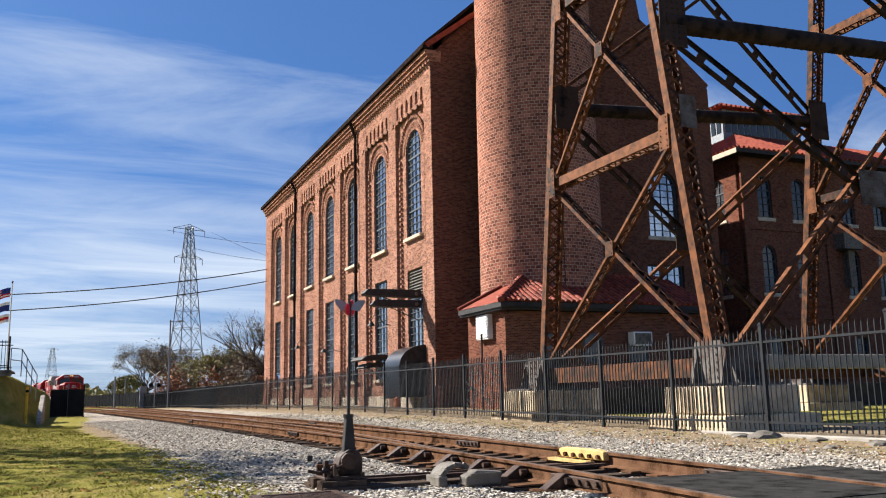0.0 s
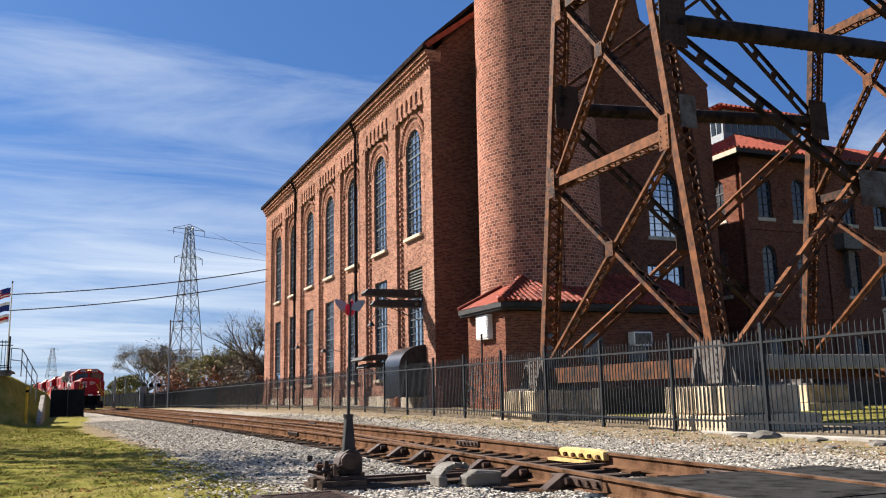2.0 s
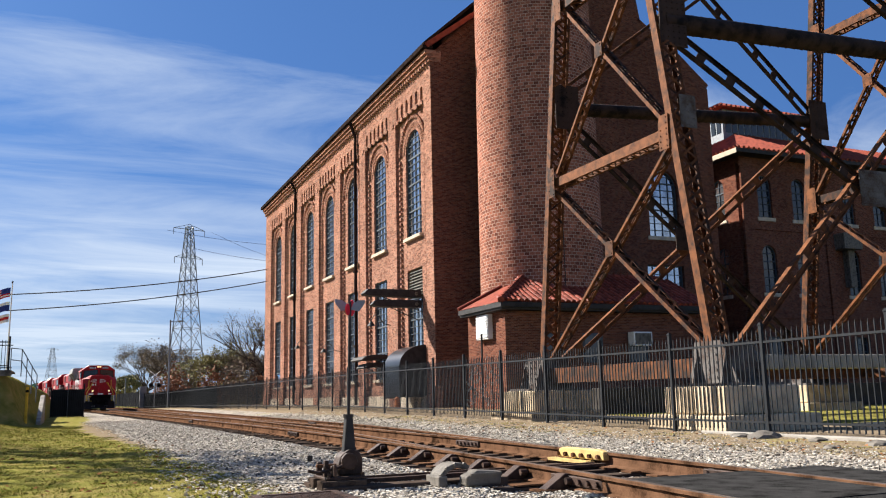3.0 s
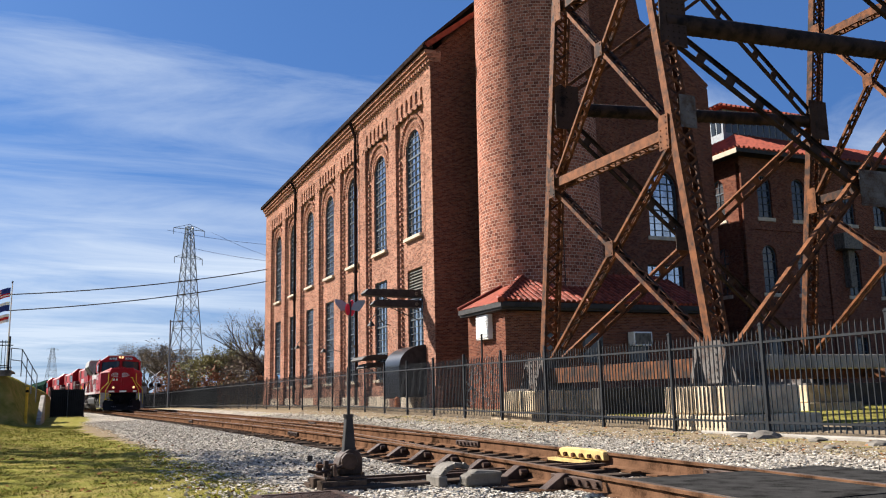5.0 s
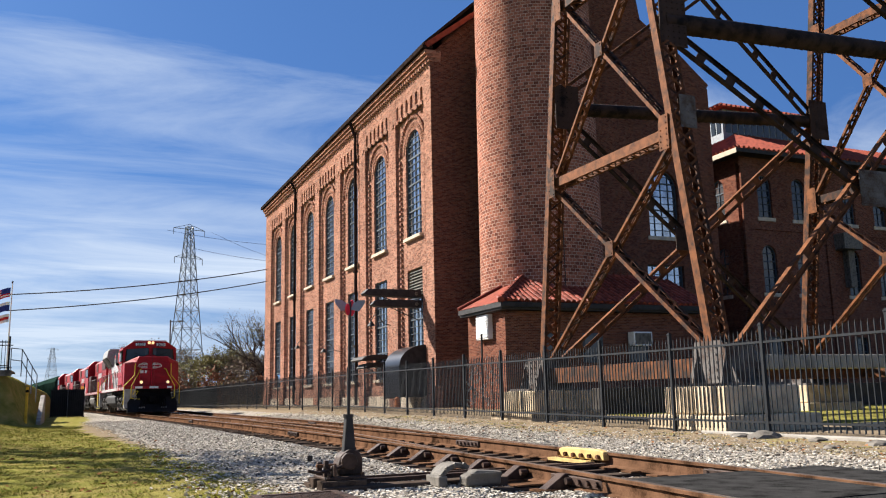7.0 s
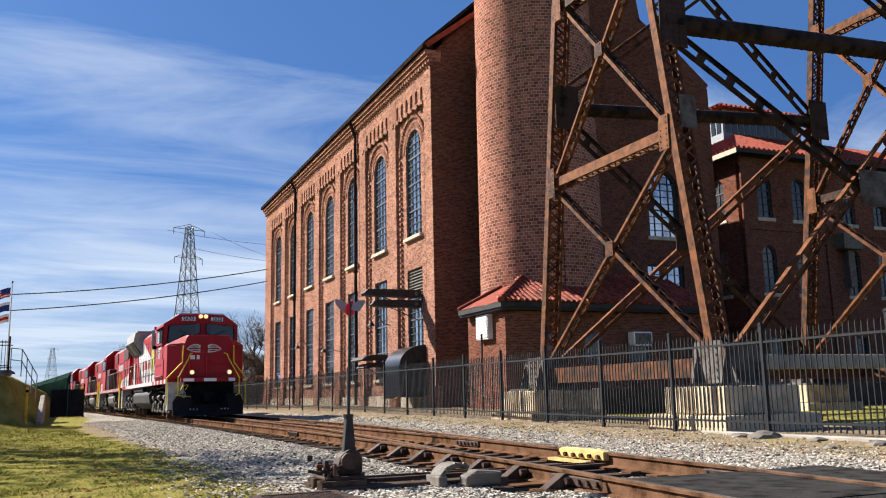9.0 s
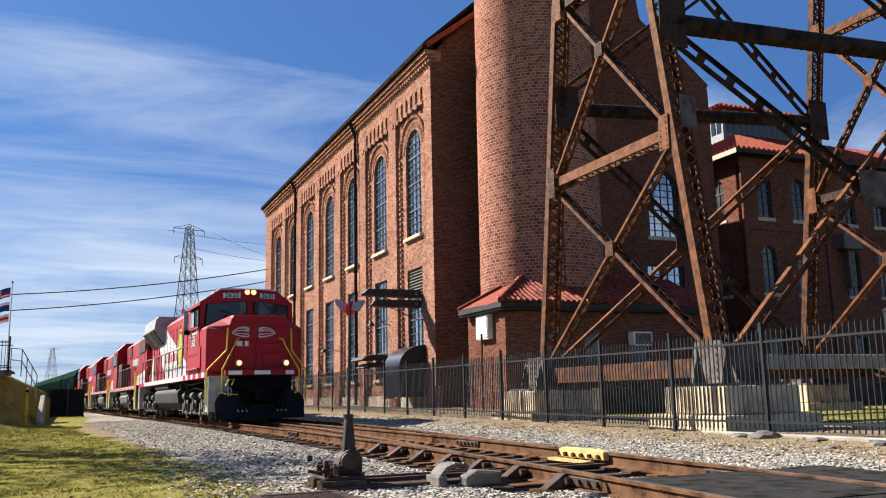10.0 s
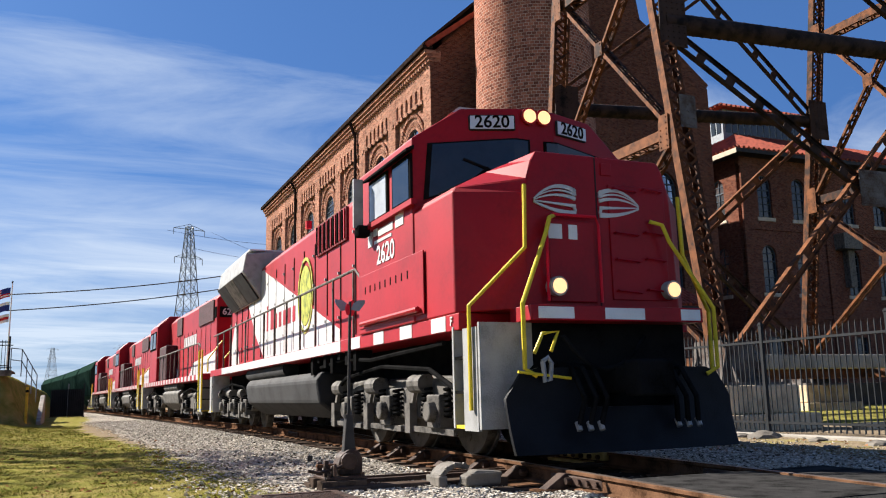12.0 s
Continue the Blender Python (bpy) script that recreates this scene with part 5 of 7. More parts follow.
    # tank, reservoirs, trucks and rails along the walkway
    tank = [(-1.46, 1.02), (-1.36, 1.16), (1.36, 1.16), (1.46, 1.02), (1.40, 0.62), (1.0, 0.34), (-1.0, 0.34), (-1.40, 0.62)]
    part("fuel_tank", Form().prism(tank, "y", -3.7, 3.0), L_GREY, t, "dusty black fuel tank", bevel=0.06)
    for y0 in (-1.0,):
        part("air_reservoir", Form().tube((-1.25, -0.9, 1.30), (-1.25, 3.2, 1.30), 0.17, n=18), L_GREY, t, smooth=True)
    for k in range(7):
        part("frame_bracket", Form().box(-1.46, -1.2, -6.0 + k * 0.42, -5.86 + k * 0.42, 1.1 + 0.1 * (k % 3), 1.4), L_BLACK, t)
    part("brake_pipe", Form().path([(-1.40, -9.2, 1.3), (-1.42, -6.6, 1.22), (-1.38, -5.2, 1.30), (-1.40, -3.8, 1.22)], 0.03, n=6), L_BLACK, t)
    truck(t, -6.9)
    truck(t, 5.6)
    handrail(t, -6.3, 8.3, -1.48, 1.585, 1.02, 13, L_STEEL)
    part("rear_end", Form().box(-1.0, 1.0, 8.1, 8.5, 1.585, 2.0), RED, t)
    return t


def build_trailing(road):
    """A four-axle unit running long hood first: narrow hood, cab near the far end."""
    t = thing("trailing_locomotive", "red and white road-switcher diesel locomotive with dusty tank", "locomotive", group="locomotives behind the leader")
    part("deck", Form().box(-1.50, 1.50, -8.3, 8.3, 1.36, 1.55), RED, t, bevel=0.01)
    for k in range(21):
        y = -8.2 + k * 0.78
        part("sill_stripe", Form().box(-1.507, -1.50, y, y + 0.38, 1.375, 1.54), L_WHITE, t)
    part("underframe", Form().box(-0.9, 0.9, -8.2, 8.2, 0.95, 1.36), L_BLACK, t)
    hood = [(-0.95, 1.55), (0.95, 1.55), (0.95, 4.05), (0.70, 4.30), (-0.70, 4.30), (-0.95, 4.05)]
    h = part("hood", Form().prism(hood, "y", -7.5, 3.2), RED, t, bevel=0.03)
    dark = GRILLE_DARK
    for y0, y1 in ((-7.1, -4.3), (-0.4, 0.9)):
        g = part("radiator_grille", Form().box(-1.0, -0.94, y0, y1, 3.35, 4.05), dark, h, "dark radiator grille")
    part("blower_housing", Form().box(-1.42, -0.95, 0.9, 2.9, 1.55, 3.0), dark, h, bevel=0.05)
    part("white_band", Form().prism([(-7.45, 1.56), (-2.0, 1.56), (-3.2, 2.1), (-7.45, 2.35)], "x", -0.962, -0.945), L_WHITE, h)
    part("white_band", Form().prism([(0.2, 1.56), (3.1, 1.56), (3.1, 2.2), (1.2, 2.2)], "x", -0.962, -0.945), L_WHITE, h)
    for k in range(7):
        part("lettering_bar", Form().box(-0.967, -0.95, -3.7 + k * 0.42, -3.42 + k * 0.42, 2.75, 3.15), L_WHITE, h)
    for k in range(9):
        part("door_seam", Form().box(-0.963, -0.94, -6.5 + k * 0.95, -6.485 + k * 0.95, 1.7, 3.3), L_GREY, h)
    for y in (-5.8, -3.2, -1.0):
        part("roof_fan", Form().tube((0, y, 4.30), (0, y, 4.42), 0.55, n=20), L_GREY, h)
    nb = part("number_board", Form().box(-0.86, -0.10, -7.53, -7.49, 3.42, 3.78), L_BLACK, h)
    if road:
        sign_text(road, 0.3, L_WHITE, nb, pose(-0.48, -7.535, 3.60) @ FACING_FRONT)
    nbs = part("number_board", Form().box(-0.965, -0.945, -7.46, -7.0, 3.42, 3.78), L_BLACK, h)
    c = part("cab", Form().prism([(-1.5, 1.55), (1.5, 1.55), (1.5, 3.95), (1.0, 4.42), (-1.0, 4.42), (-1.5, 3.95)], "y", 3.2, 5.6), RED, t, bevel=0.03)
    for y0, y1 in ((3.4, 4.3), (4.5, 5.4)):
        w = part("side_window", Form().box(-1.525, -1.49, y0, y1, 2.95, 3.75), L_BLACK, c)
        part("pane", Form().box(-1.532, -1.52, y0 + 0.06, y1 - 0.06, 3.02, 3.68), L_GLASS, w)
    part("short_hood", Form().prism([(-0.95, 1.55), (0.95, 1.55), (0.95, 3.0), (0.7, 3.15), (-0.7, 3.15), (-0.95, 3.0)], "y", 5.6, 7.7), RED, t, bevel=0.03)
    tank = [(-1.42, 1.0), (-1.3, 1.12), (1.3, 1.12), (1.42, 1.0), (1.36, 0.62), (1.0, 0.34), (-1.0, 0.34), (-1.36, 0.62)]
    part("fuel_tank", Form().prism(tank, "y", -2.6, 1.6), L_STEEL, t, "dusty grey fuel tank", bevel=0.06)
    part("air_reservoir", Form().tube((-1.25, -2.2, 1.25), (-1.25, 1.4, 1.25), 0.15, n=14), L_STEEL, t, smooth=True)
    truck(t, -5.2, 2, 2.74)
    truck(t, 5.2, 2, 2.74)
    for y, s in ((-8.25, -1), (8.25, 1)):
        end_steps(t, y, s, L_SILVER)
        for o in (0.0, 0.55):
            part("grab_rail", Form().path([(-1.52, y - s * o, 0.45), (-1.52, y - s * o, 2.3)], 0.028, n=6), L_YELLOW, t)
    for x in (-1.0, -0.5):
        part("end_rail", Form().path([(x - 0.35, -8.3, 1.6), (x - 0.35, -8.3, 2.0), (x + 0.1, -8.3, 2.6)], 0.022, n=6), L_YELLOW, t)
    part("coupler", Form().box(-0.16, 0.16, -8.75, -8.2, 0.7, 0.98), L_BLACK, t, bevel=0.03)
    handrail(t, -7.6, 3.1, -1.47, 1.55, 1.02, 10, L_STEEL)
    return t


def build_hopper():
    t = thing("hopper_car", "dark green covered hopper freight car", "freight car", group="freight cars behind the locomotives")
    b = part("body", Form().prism([(-1.52, 1.3), (-1.55, 3.6), (-1.2, 4.3), (1.2, 4.3), (1.55, 3.6), (1.52, 1.3), (0.9, 0.9), (-0.9, 0.9)], "y", -8.2, 8.2), GREEN_CAR, t, bevel=0.03)
    for k in range(15):
        part("side_rib", Form().box(-1.60, -1.5, -8.15 + k * 1.16, -8.05 + k * 1.16, 1.3, 3.6), GREEN_CAR, b)
    for k in range(3):
        y = -4.6 + k * 4.6
        part("discharge_bay", Form().add([(-1.3, y - 1.9, 1.3), (1.3, y - 1.9, 1.3), (1.3, y + 1.9, 1.3), (-1.3, y + 1.9, 1.3), (-0.8, y - 0.5, 0.4), (0.8, y - 0.5, 0.4), (0.8, y + 0.5, 0.4), (-0.8, y + 0.5, 0.4)],
                                         [(0, 1, 2, 3), (7, 6, 5, 4), (0, 4, 5, 1), (1, 5, 6, 2), (2, 6, 7, 3), (3, 7, 4, 0)]), GREEN_CAR, b)
    part("sill", Form().box(-0.3, 0.3, -8.7, 8.7, 0.75, 1.05), L_BLACK, t)
    truck(t, -6.3, 2, 1.78)
    truck(t, 6.3, 2, 1.78)
    return t


# faint glow added so the boards don't turn grey in the nose's shade
BOARD_GLOW = material("glowing_number_board", (0.45, 0.50, 0.58), 0.4, vary=0.05, emit=0.05)
GRILLE_DARK = material("radiator_dark", (0.055, 0.020, 0.022), 0.6, vary=0.4, scale=12, bump=0.4)

# headlights' place along the line, second by second
HEAD = ((0, 126.2), (1, 115.8), (2, 105.1), (3, 95.0), (4, 85.2), (5, 75.4), (6, 65.5), (7, 56.3), (8, 47.4), (9, 38.3), (10, 29.3), (11, 19.75), (12, 9.45))
SIZE = 1.036            # the cars are drawn a little under their true size
HEAD_OFF = 9.13 * SIZE         # from the leader's middle forward to its headlights


def train_pose(y, half):
    """Where a car stands whose middle is at y: both trucks on the main line."""
    a, b = line_x(y - half), line_x(y + half)
    return pose((a + b) / 2, y, 0, 0, 0, math.degrees(math.atan2(a - b, 2 * half)))


def grown(car):
    """Brings a car and all its parts to true size about the rail top."""
    for ob in car.children_recursive:
        ob.matrix_basis = Matrix.Translation(ob.matrix_basis.translation * (SIZE - 1)) @ ob.matrix_basis
        if ob.type == "MESH" and not ob.data.get("grown"):
            ob.data.transform(Matrix.Scale(SIZE, 4))
            ob.data["grown"] = True
    return car


TRAIN = [(build_lead(), 0.0, 6.6)]
behind = 9.3
for road in ("6247", "", ""):
    TRAIN.append((build_trailing(road), behind + 8.9, 5.2))
    behind += 17.8
for _ in range(4):
    TRAIN.append((build_hopper(), behind + 8.8, 6.3))
    behind += 17.6


TRAIN = [(grown(car), back * SIZE, half * SIZE) for car, back, half in TRAIN]


def motions():
    ts = [h[0] for h in HEAD]
    ys = [h[1] for h in HEAD]
    fit = np.poly1d(np.polyfit(ts, ys, 6))
    for car, back, half in TRAIN:
        walk(car, [(k * 0.5, train_pose(float(fit(k * 0.5)) + HEAD_OFF + back, half)) for k in range(25)])
    for wheel, ay in WHEELS:                   # wheels roll as the train runs
        walk(wheel, [(k / 15, pose(0, ay * SIZE, 0.51 * SIZE, math.degrees((fit(0) - fit(k / 15)) / (0.51 * SIZE)))) for k in range(181)])


# ---- brick house beyond, with tiled roofs ----
def build_house():
    h = thing("brick_house", "large red brick hall with arched windows and red tile roof", "building")
    x0, x1, y0, y1, e = 47.2, 82.0, 50.0, 66.0, 18.7
    cols = [49.6, 53.2, 58.6, 62.2, 67.6, 71.2]
    holes = []
    for c in cols:
        holes.append(arch_outline(c, 0.72, 7.95, 11.0))
        holes.append(arch_outline(c, 0.72, 13.9, 16.6))
        holes.append([(c - 0.8, 2.3), (c + 0.8, 2.3), (c + 0.8, 4.6), (c - 0.8, 4.6)])
    v, f = pierced_wall([(x0, -0.2), (x1, -0.2), (x1, e), (x0, e)], holes)
    n, w = len(v), Form()
    w.add([(p[0], y0, p[1]) for p in v] + [(p[0], y0 + 0.4, p[1]) for p in v], f + [tuple(i + n for i in t) for t in f])
    for loop in holes:
        k = len(loop)
        w.add([(p[0], y0, p[1]) for p in loop] + [(p[0], y0 + 0.4, p[1]) for p in loop], [(i, (i + 1) % k, k + (i + 1) % k, k + i) for i in range(k)])
    w.weld = True
    part("front_wall", w, BRICK_RED_SHADED, h)
    hs = [arch_outline(52.6, 0.72, 13.9, 16.6), arch_outline(52.6, 0.72, 7.95, 11.0)]
    v, f = pierced_wall([(y0 + 0.4, -0.2), (y1, -0.2), (y1, e), (y0 + 0.4, e)], hs)
    n, w = len(v), Form()
    w.add([(x0, *p) for p in v] + [(x0 + 0.4, *p) for p in v], f + [tuple(i + n for i in t) for t in f])
    for loop in hs:
        k = len(loop)
        w.add([(x0, *p) for p in loop] + [(x0 + 0.4, *p) for p in loop], [(i, (i + 1) % k, k + (i + 1) % k, k + i) for i in range(k)])
    w.weld = True
    part("side_wall", w, BRICK_RED_SHADED, h)
    part("back_walls", Form().box(x0 + 0.4, x1, y1, y1 + 0.3, -0.2, e).box(x1 - 0.3, x1, y0 + 0.4, y1, -0.2, e), BRICK_RED_SHADED, h)
    for c in cols:
        for z0, top in ((7.95, 11.72), (13.9, 17.32)):
            wn = window_unit(h, c, 0.72, z0, top, y0 + 0.2, 2, 6, True, "y", GLASS_DARK)
            part("sill", Form().box(c - 0.9, c + 0.9, y0 - 0.08, y0 + 0.2, z0 - 0.28, z0), SILL, h)
        window_unit(h, c, 0.8, 2.3, 4.6, y0 + 0.2, 3, 4, False, "y", GLASS_DARK)
    for z0, top in ((7.95, 11.72), (13.9, 17.32)):
        window_unit(h, 52.6, 0.72, z0, top, x0 + 0.2, 2, 6, True)
        part("sill", Form().box(x0 - 0.08, x0 + 0.2, 51.7, 53.5, z0 - 0.28, z0), SILL, h)
    for x in (x0 - 0.02, 55.6, 64.6):
        part("pier", Form().box(x, x + 0.9, y0 - 0.18, y0 - 0.002, -0.2, e - 0.8), BRICK_RED_SHADED, h)
    for z in (6.0, 12.9):
        part("string_course", Form().box(x0 - 0.1, x1, y0 - 0.1, y0 - 0.003, z, z + 0.3), BRICK_RED_SHADED, h)
    part("eave_soffit", Form().box(x0 - 1.1, x1, y0 - 1.1, y1, e, e + 0.3), IRON, h, "dark eaves soffit")
    part("fascia", Form().box(x0 - 1.16, x0 - 1.1, y0 - 1.1, y1, e - 0.1, e + 0.28), SILL, h, "pale fascia board")
    roof = Form().add([(x0 - 1.1, y0 - 1.1, e + 0.3), (x1, y0 - 1.1, e + 0.3), (x1, y0 + 5, e + 3.6), (x0 + 4.6, y0 + 5, e + 3.6), (x0 + 4.6, y1, e + 3.6), (x0 - 1.1, y1, e + 0.3)], [(0, 1, 2, 3), (0, 3, 4, 5)])
    r = part("roof", roof, TILE, h)
    ribs = Form()
    for k in range(int((x1 - x0) / 0.5)):
        x = x0 - 0.9 + k * 0.5
        s = min(1.0, max(0.05, (x - x0 + 1.1) / 5.7))
        ribs.tube((x, y0 - 1.15, e + 0.36), (x, y0 - 1.1 + 6.1 * s, e + 0.36 + 3.3 * s), 0.13, n=6)
    for k in range(int((y1 - y0) / 0.5)):
        y = y0 - 0.9 + k * 0.5
        s = min(1.0, max(0.05, (y - y0 + 1.1) / 6.1))
        ribs.tube((x0 - 1.15, y, e + 0.36), (x0 - 1.1 + 5.7 * s, y, e + 0.36 + 3.3 * s), 0.13, n=6)
    tagged(part("tile_course", ribs, TILE, r), kind="stuff")
    # clerestory lantern
    lx0, lx1, ly0, ly1, lz = 51.0, 60.0, 55.5, 62.0, 22.2
    lan = part("lantern", Form().box(lx0, lx1, ly0, ly1, lz - 0.8, lz + 2.6), PYLON, h, "grey-framed roof lantern")
    for k in range(9):
        part("lantern_pane", Form().box(lx0 - 0.04, lx0 - 0.01, ly0 + 0.25 + k * 0.68, ly0 + 0.75 + k * 0.68, lz + 0.5, lz + 2.2), GLASS_DARK, lan)
    for k in range(12):
        part("lantern_pane", Form().box(lx0 + 0.3 + k * 0.72, lx0 + 0.85 + k * 0.72, ly0 - 0.04, ly0 - 0.01, lz + 0.5, lz + 2.2), GLASS_DARK, lan)
    lt = lz + 2.6
    cap = Form().add([(lx0 - 0.8, ly0 - 0.8, lt), (lx1 + 0.8, ly0 - 0.8, lt), (lx1 + 0.8, ly1 + 0.8, lt), (lx0 - 0.8, ly1 + 0.8, lt), (lx0 + 2.6, (ly0 + ly1) / 2, lt + 1.7), (lx1 - 2.6, (ly0 + ly1) / 2, lt + 1.7)],
                     [(0, 1, 5, 4), (1, 2, 5), (2, 3, 4, 5), (3, 0, 4), (3, 2, 1, 0)])
    lr = part("lantern_roof", cap, TILE, h)
    rb = Form()
    for k in range(20):
        x = lx0 - 0.7 + k * 0.52
        s = min(1.0, max(0.06, min((x - lx0 + 0.8) / 3.4, (lx1 + 0.8 - x) / 3.4)))
        rb.tube((x, ly0 - 0.85, lt + 0.05), (x, ly0 - 0.8 + 4.05 * s, lt + 0.05 + 1.7 * s), 0.12, n=6)
    for k in range(15):
        y = ly0 - 0.7 + k * 0.54
        s = min(1.0, max(0.06, min((y - ly0 + 0.8) / 4.05, (ly1 + 0.8 - y) / 4.05)))
        rb.tube((lx0 - 0.85, y, lt + 0.05), (lx0 - 0.8 + 3.4 * s, y, lt + 0.05 + 1.7 * s), 0.12, n=6)
    tagged(part("tile_course", rb, TILE, lr), kind="stuff")
    for x, z in ((56.4, 11.6), (66.0, 11.4)):
        fan = thing("wall_cooler", "grey metal ventilator box on the brick hall", "ventilator", group="ventilators on the brick hall")
        part("case", Form().box(x, x + 2.0, y0 - 1.2, y0 - 0.01, z, z + 1.3), GALV, fan, bevel=0.05)
        part("duct", Form().box(x + 1.0, x + 1.7, y0 - 0.6, y0 - 0.01, z - 3.0, z), GALV, fan, bevel=0.03)


build_house()


# ---- power pylons and wires ----
def build_pylon(name, x, y, h, foot, label):
    t = thing(name, label, "pylon", at=pose(x, y, 0, 0, 0, 20), group="power pylons")

    def half(z):
        return foot / 2 * (1 - z / h * 0.86) if z < h * 0.62 else foot / 2 * 0.467 * (1 - (z - h * 0.62) / (h * 0.38) * 0.62)

    r = 0.080 * h / 32
    levels = [0, 0.16, 0.30, 0.42, 0.52, 0.61, 0.69, 0.76, 0.83, 0.89, 0.95, 1.0]
    for sx in (-1, 1):
        for sy in (-1, 1):
            lg = Form()
            for a, b in zip(levels, levels[1:]):
                lg.beam((sx * half(a * h), sy * half(a * h), a * h), (sx * half(b * h), sy * half(b * h), b * h), r * 1.6, r * 1.6)
            part("leg", lg, PYLON, t)
    for a, b in zip(levels, levels[1:]):
        ring = Form()
        ha, hb, za, zb = half(a * h), half(b * h), a * h, b * h
        for q in range(4):
            c, s = ((1, 0), (0, 1), (-1, 0), (0, -1))[q]
            rot = lambda u, v, z: (u * c - v * s, u * s + v * c, z)
            ring.beam(rot(-ha, -ha, za), rot(hb, -hb, zb), r, r).beam(rot(ha, -ha, za), rot(-hb, -hb, zb), r, r).beam(rot(-hb, -hb, zb), rot(hb, -hb, zb), r, r)
        part("lattice_panel", ring, PYLON, t)
    for z, w in ((0.985, 0.095), (0.82, 0.085), (0.9, 0.0)):
        if w:
            arm = Form()
            for s in (-1, 1):
                arm.beam((0, 0, z * h), (s * w * h, 0, z * h), r * 1.3, r * 1.3).beam((0, 0, z * h + 0.03 * h), (s * w * h, 0, z * h), r, r)
                arm.beam((s * w * h, 0, z * h), (s * w * h, 0, z * h - 0.035 * h), r, r)
            part("cross_arm", arm, PYLON, t)


build_pylon("power_pylon", 18.9, 160, 32.3, 5.6, "tall steel lattice power pylon")
build_pylon("power_pylon", -6.1, 330, 19.8, 5.2, "distant steel lattice power pylon")


def cable(name, p, q, sag, r, label, n=24):
    p, q = Vector(p), Vector(q)
    pts = [p.lerp(q, i / n) - Vector((0, 0, sag * (1 - (2 * i / n - 1) ** 2))) for i in range(n + 1)]
    t = thing(name, label, "cable")
    part("wire", Form().path(pts, r, n=5), IRON, t)


cable("overhead_cable", (17.3, 83.0, 13.3), (-14.0, 83.5, 9.9), 0.75, 0.05, "black overhead cable tied to the mill")
cable("overhead_cable", (17.3, 83.0, 12.1), (-14.0, 83.5, 8.4), 0.75, 0.05, "black overhead cable tied to the mill")
for k in range(3):
    cable("power_line", (18.9 + 4 * k - 4, 160, 31.5 - 3 * (k % 2)), (60, 150 + 20 * k, 30), 2.0, 0.03, "thin power line strung from the pylon")


# ---- trees ----
def limb(form, rng, p, way, length, r, depth, tips):
    q = p + way * length
    form.tube(p, q, r, r * 0.68, n=6 if depth > 1 else 4, cap=False)
    if depth == 0:
        tips.append(q)
        return
    for k in range(rng.choice((2, 3, 3))):
        v = (way + Vector((rng.uniform(-1, 1), rng.uniform(-1, 1), rng.uniform(-0.35, 0.75))) * 0.75).normalized()
        limb(form, rng, p + way * length * rng.uniform(0.65, 1.0), v, length * rng.uniform(0.6, 0.85), r * 0.6, depth - 1, tips)


def build_tree(seed, x, y, h, label, leaf, density, spread=0.35, size=0.16):
    rng = random.Random(seed)
    t = thing("tree", label, "tree", at=pose(x, y, float(land(x, y)) - 0.1), group="trees behind the fence")
    wood, tips = Form(), []
    base = Vector((0, 0, 0))
    top = Vector((rng.uniform(-0.2, 0.2), rng.uniform(-0.2, 0.2), h * 0.24))
    wood.tube(base, top, h * 0.022, h * 0.015, n=8, cap=False)
    for k in range(7):
        a = k * 0.9 + rng.uniform(-0.4, 0.4)
        v = Vector((math.cos(a) * 0.75, math.sin(a) * 0.75, rng.uniform(0.3, 1.5))).normalized()
        limb(wood, rng, top * rng.uniform(0.55, 1.0), v, h * 0.24, h * 0.010, 4, tips)
    part("trunk", wood, BARK, t)
    f = Form()
    for q in tips:
        for k in range(density * 2):
            c = q + Vector((rng.gauss(0, 1), rng.gauss(0, 1), rng.gauss(0, 0.8))) * h * 0.030
            u = Vector((rng.uniform(-1, 1), rng.uniform(-1, 1), rng.uniform(-1, 1))).normalized()
            w = u.orthogonal().normalized()
            s = size * rng.uniform(0.4, 1.0)
            f.add([c - u * s, c + w * s * 0.6, c + u * s, c - w * s * 0.6], [(0, 1, 2, 3)])
    part("crown", f, leaf, t)
    return t


build_tree(1, 27.6, 118, 16.0, "half-bare autumn tree with thin olive leaves", LEAF_OLIVE, 3, size=0.14)
build_tree(2, 24.8, 124, 16.5, "leafless spreading autumn tree with grey twigs", TWIG, 2, size=0.12)
build_tree(3, 26.0, 108, 5.2, "low russet autumn tree", LEAF_BROWN, 14, size=0.16)
build_tree(4, 22.4, 128, 10.5, "dense brownish autumn tree", TWIG, 8, size=0.16)
build_tree(5, 20.4, 126, 9.5, "olive brown autumn tree", LEAF_OLIVE, 7, size=0.16)
build_tree(6, 16.0, 150, 12.5, "leafless grey autumn tree", TWIG, 8, size=0.18)
build_tree(7, 13.4, 172, 13.5, "leafless grey autumn tree", TWIG, 8, size=0.18)
build_tree(8, 14.0, 240, 9.5, "olive brown autumn tree", LEAF_OLIVE, 10, size=0.3)
build_tree(9, 23.8, 112, 4.8, "low russet autumn tree", LEAF_BROWN, 12, size=0.16)
build_tree(10, 24.2, 122, 9.5, "dense brownish autumn tree", TWIG, 7, size=0.16)
build_tree(11, 30.0, 124, 16.0, "half-bare autumn tree with thin olive leaves", LEAF_OLIVE, 6, size=0.16)
build_tree(12, 18.6, 140, 9.5, "dense brownish autumn tree", LEAF_OLIVE, 8, size=0.18)
build_tree(13, 28.4, 110, 5.6, "low russet autumn tree", LEAF_BROWN, 13, size=0.16)


# bare tree on the bank, outside the view, whose shadow lies across the lawn
build_tree(40, -9.5, 24.0, 11.5, "leafless tree on the grass bank", TWIG, 7, size=0.16)


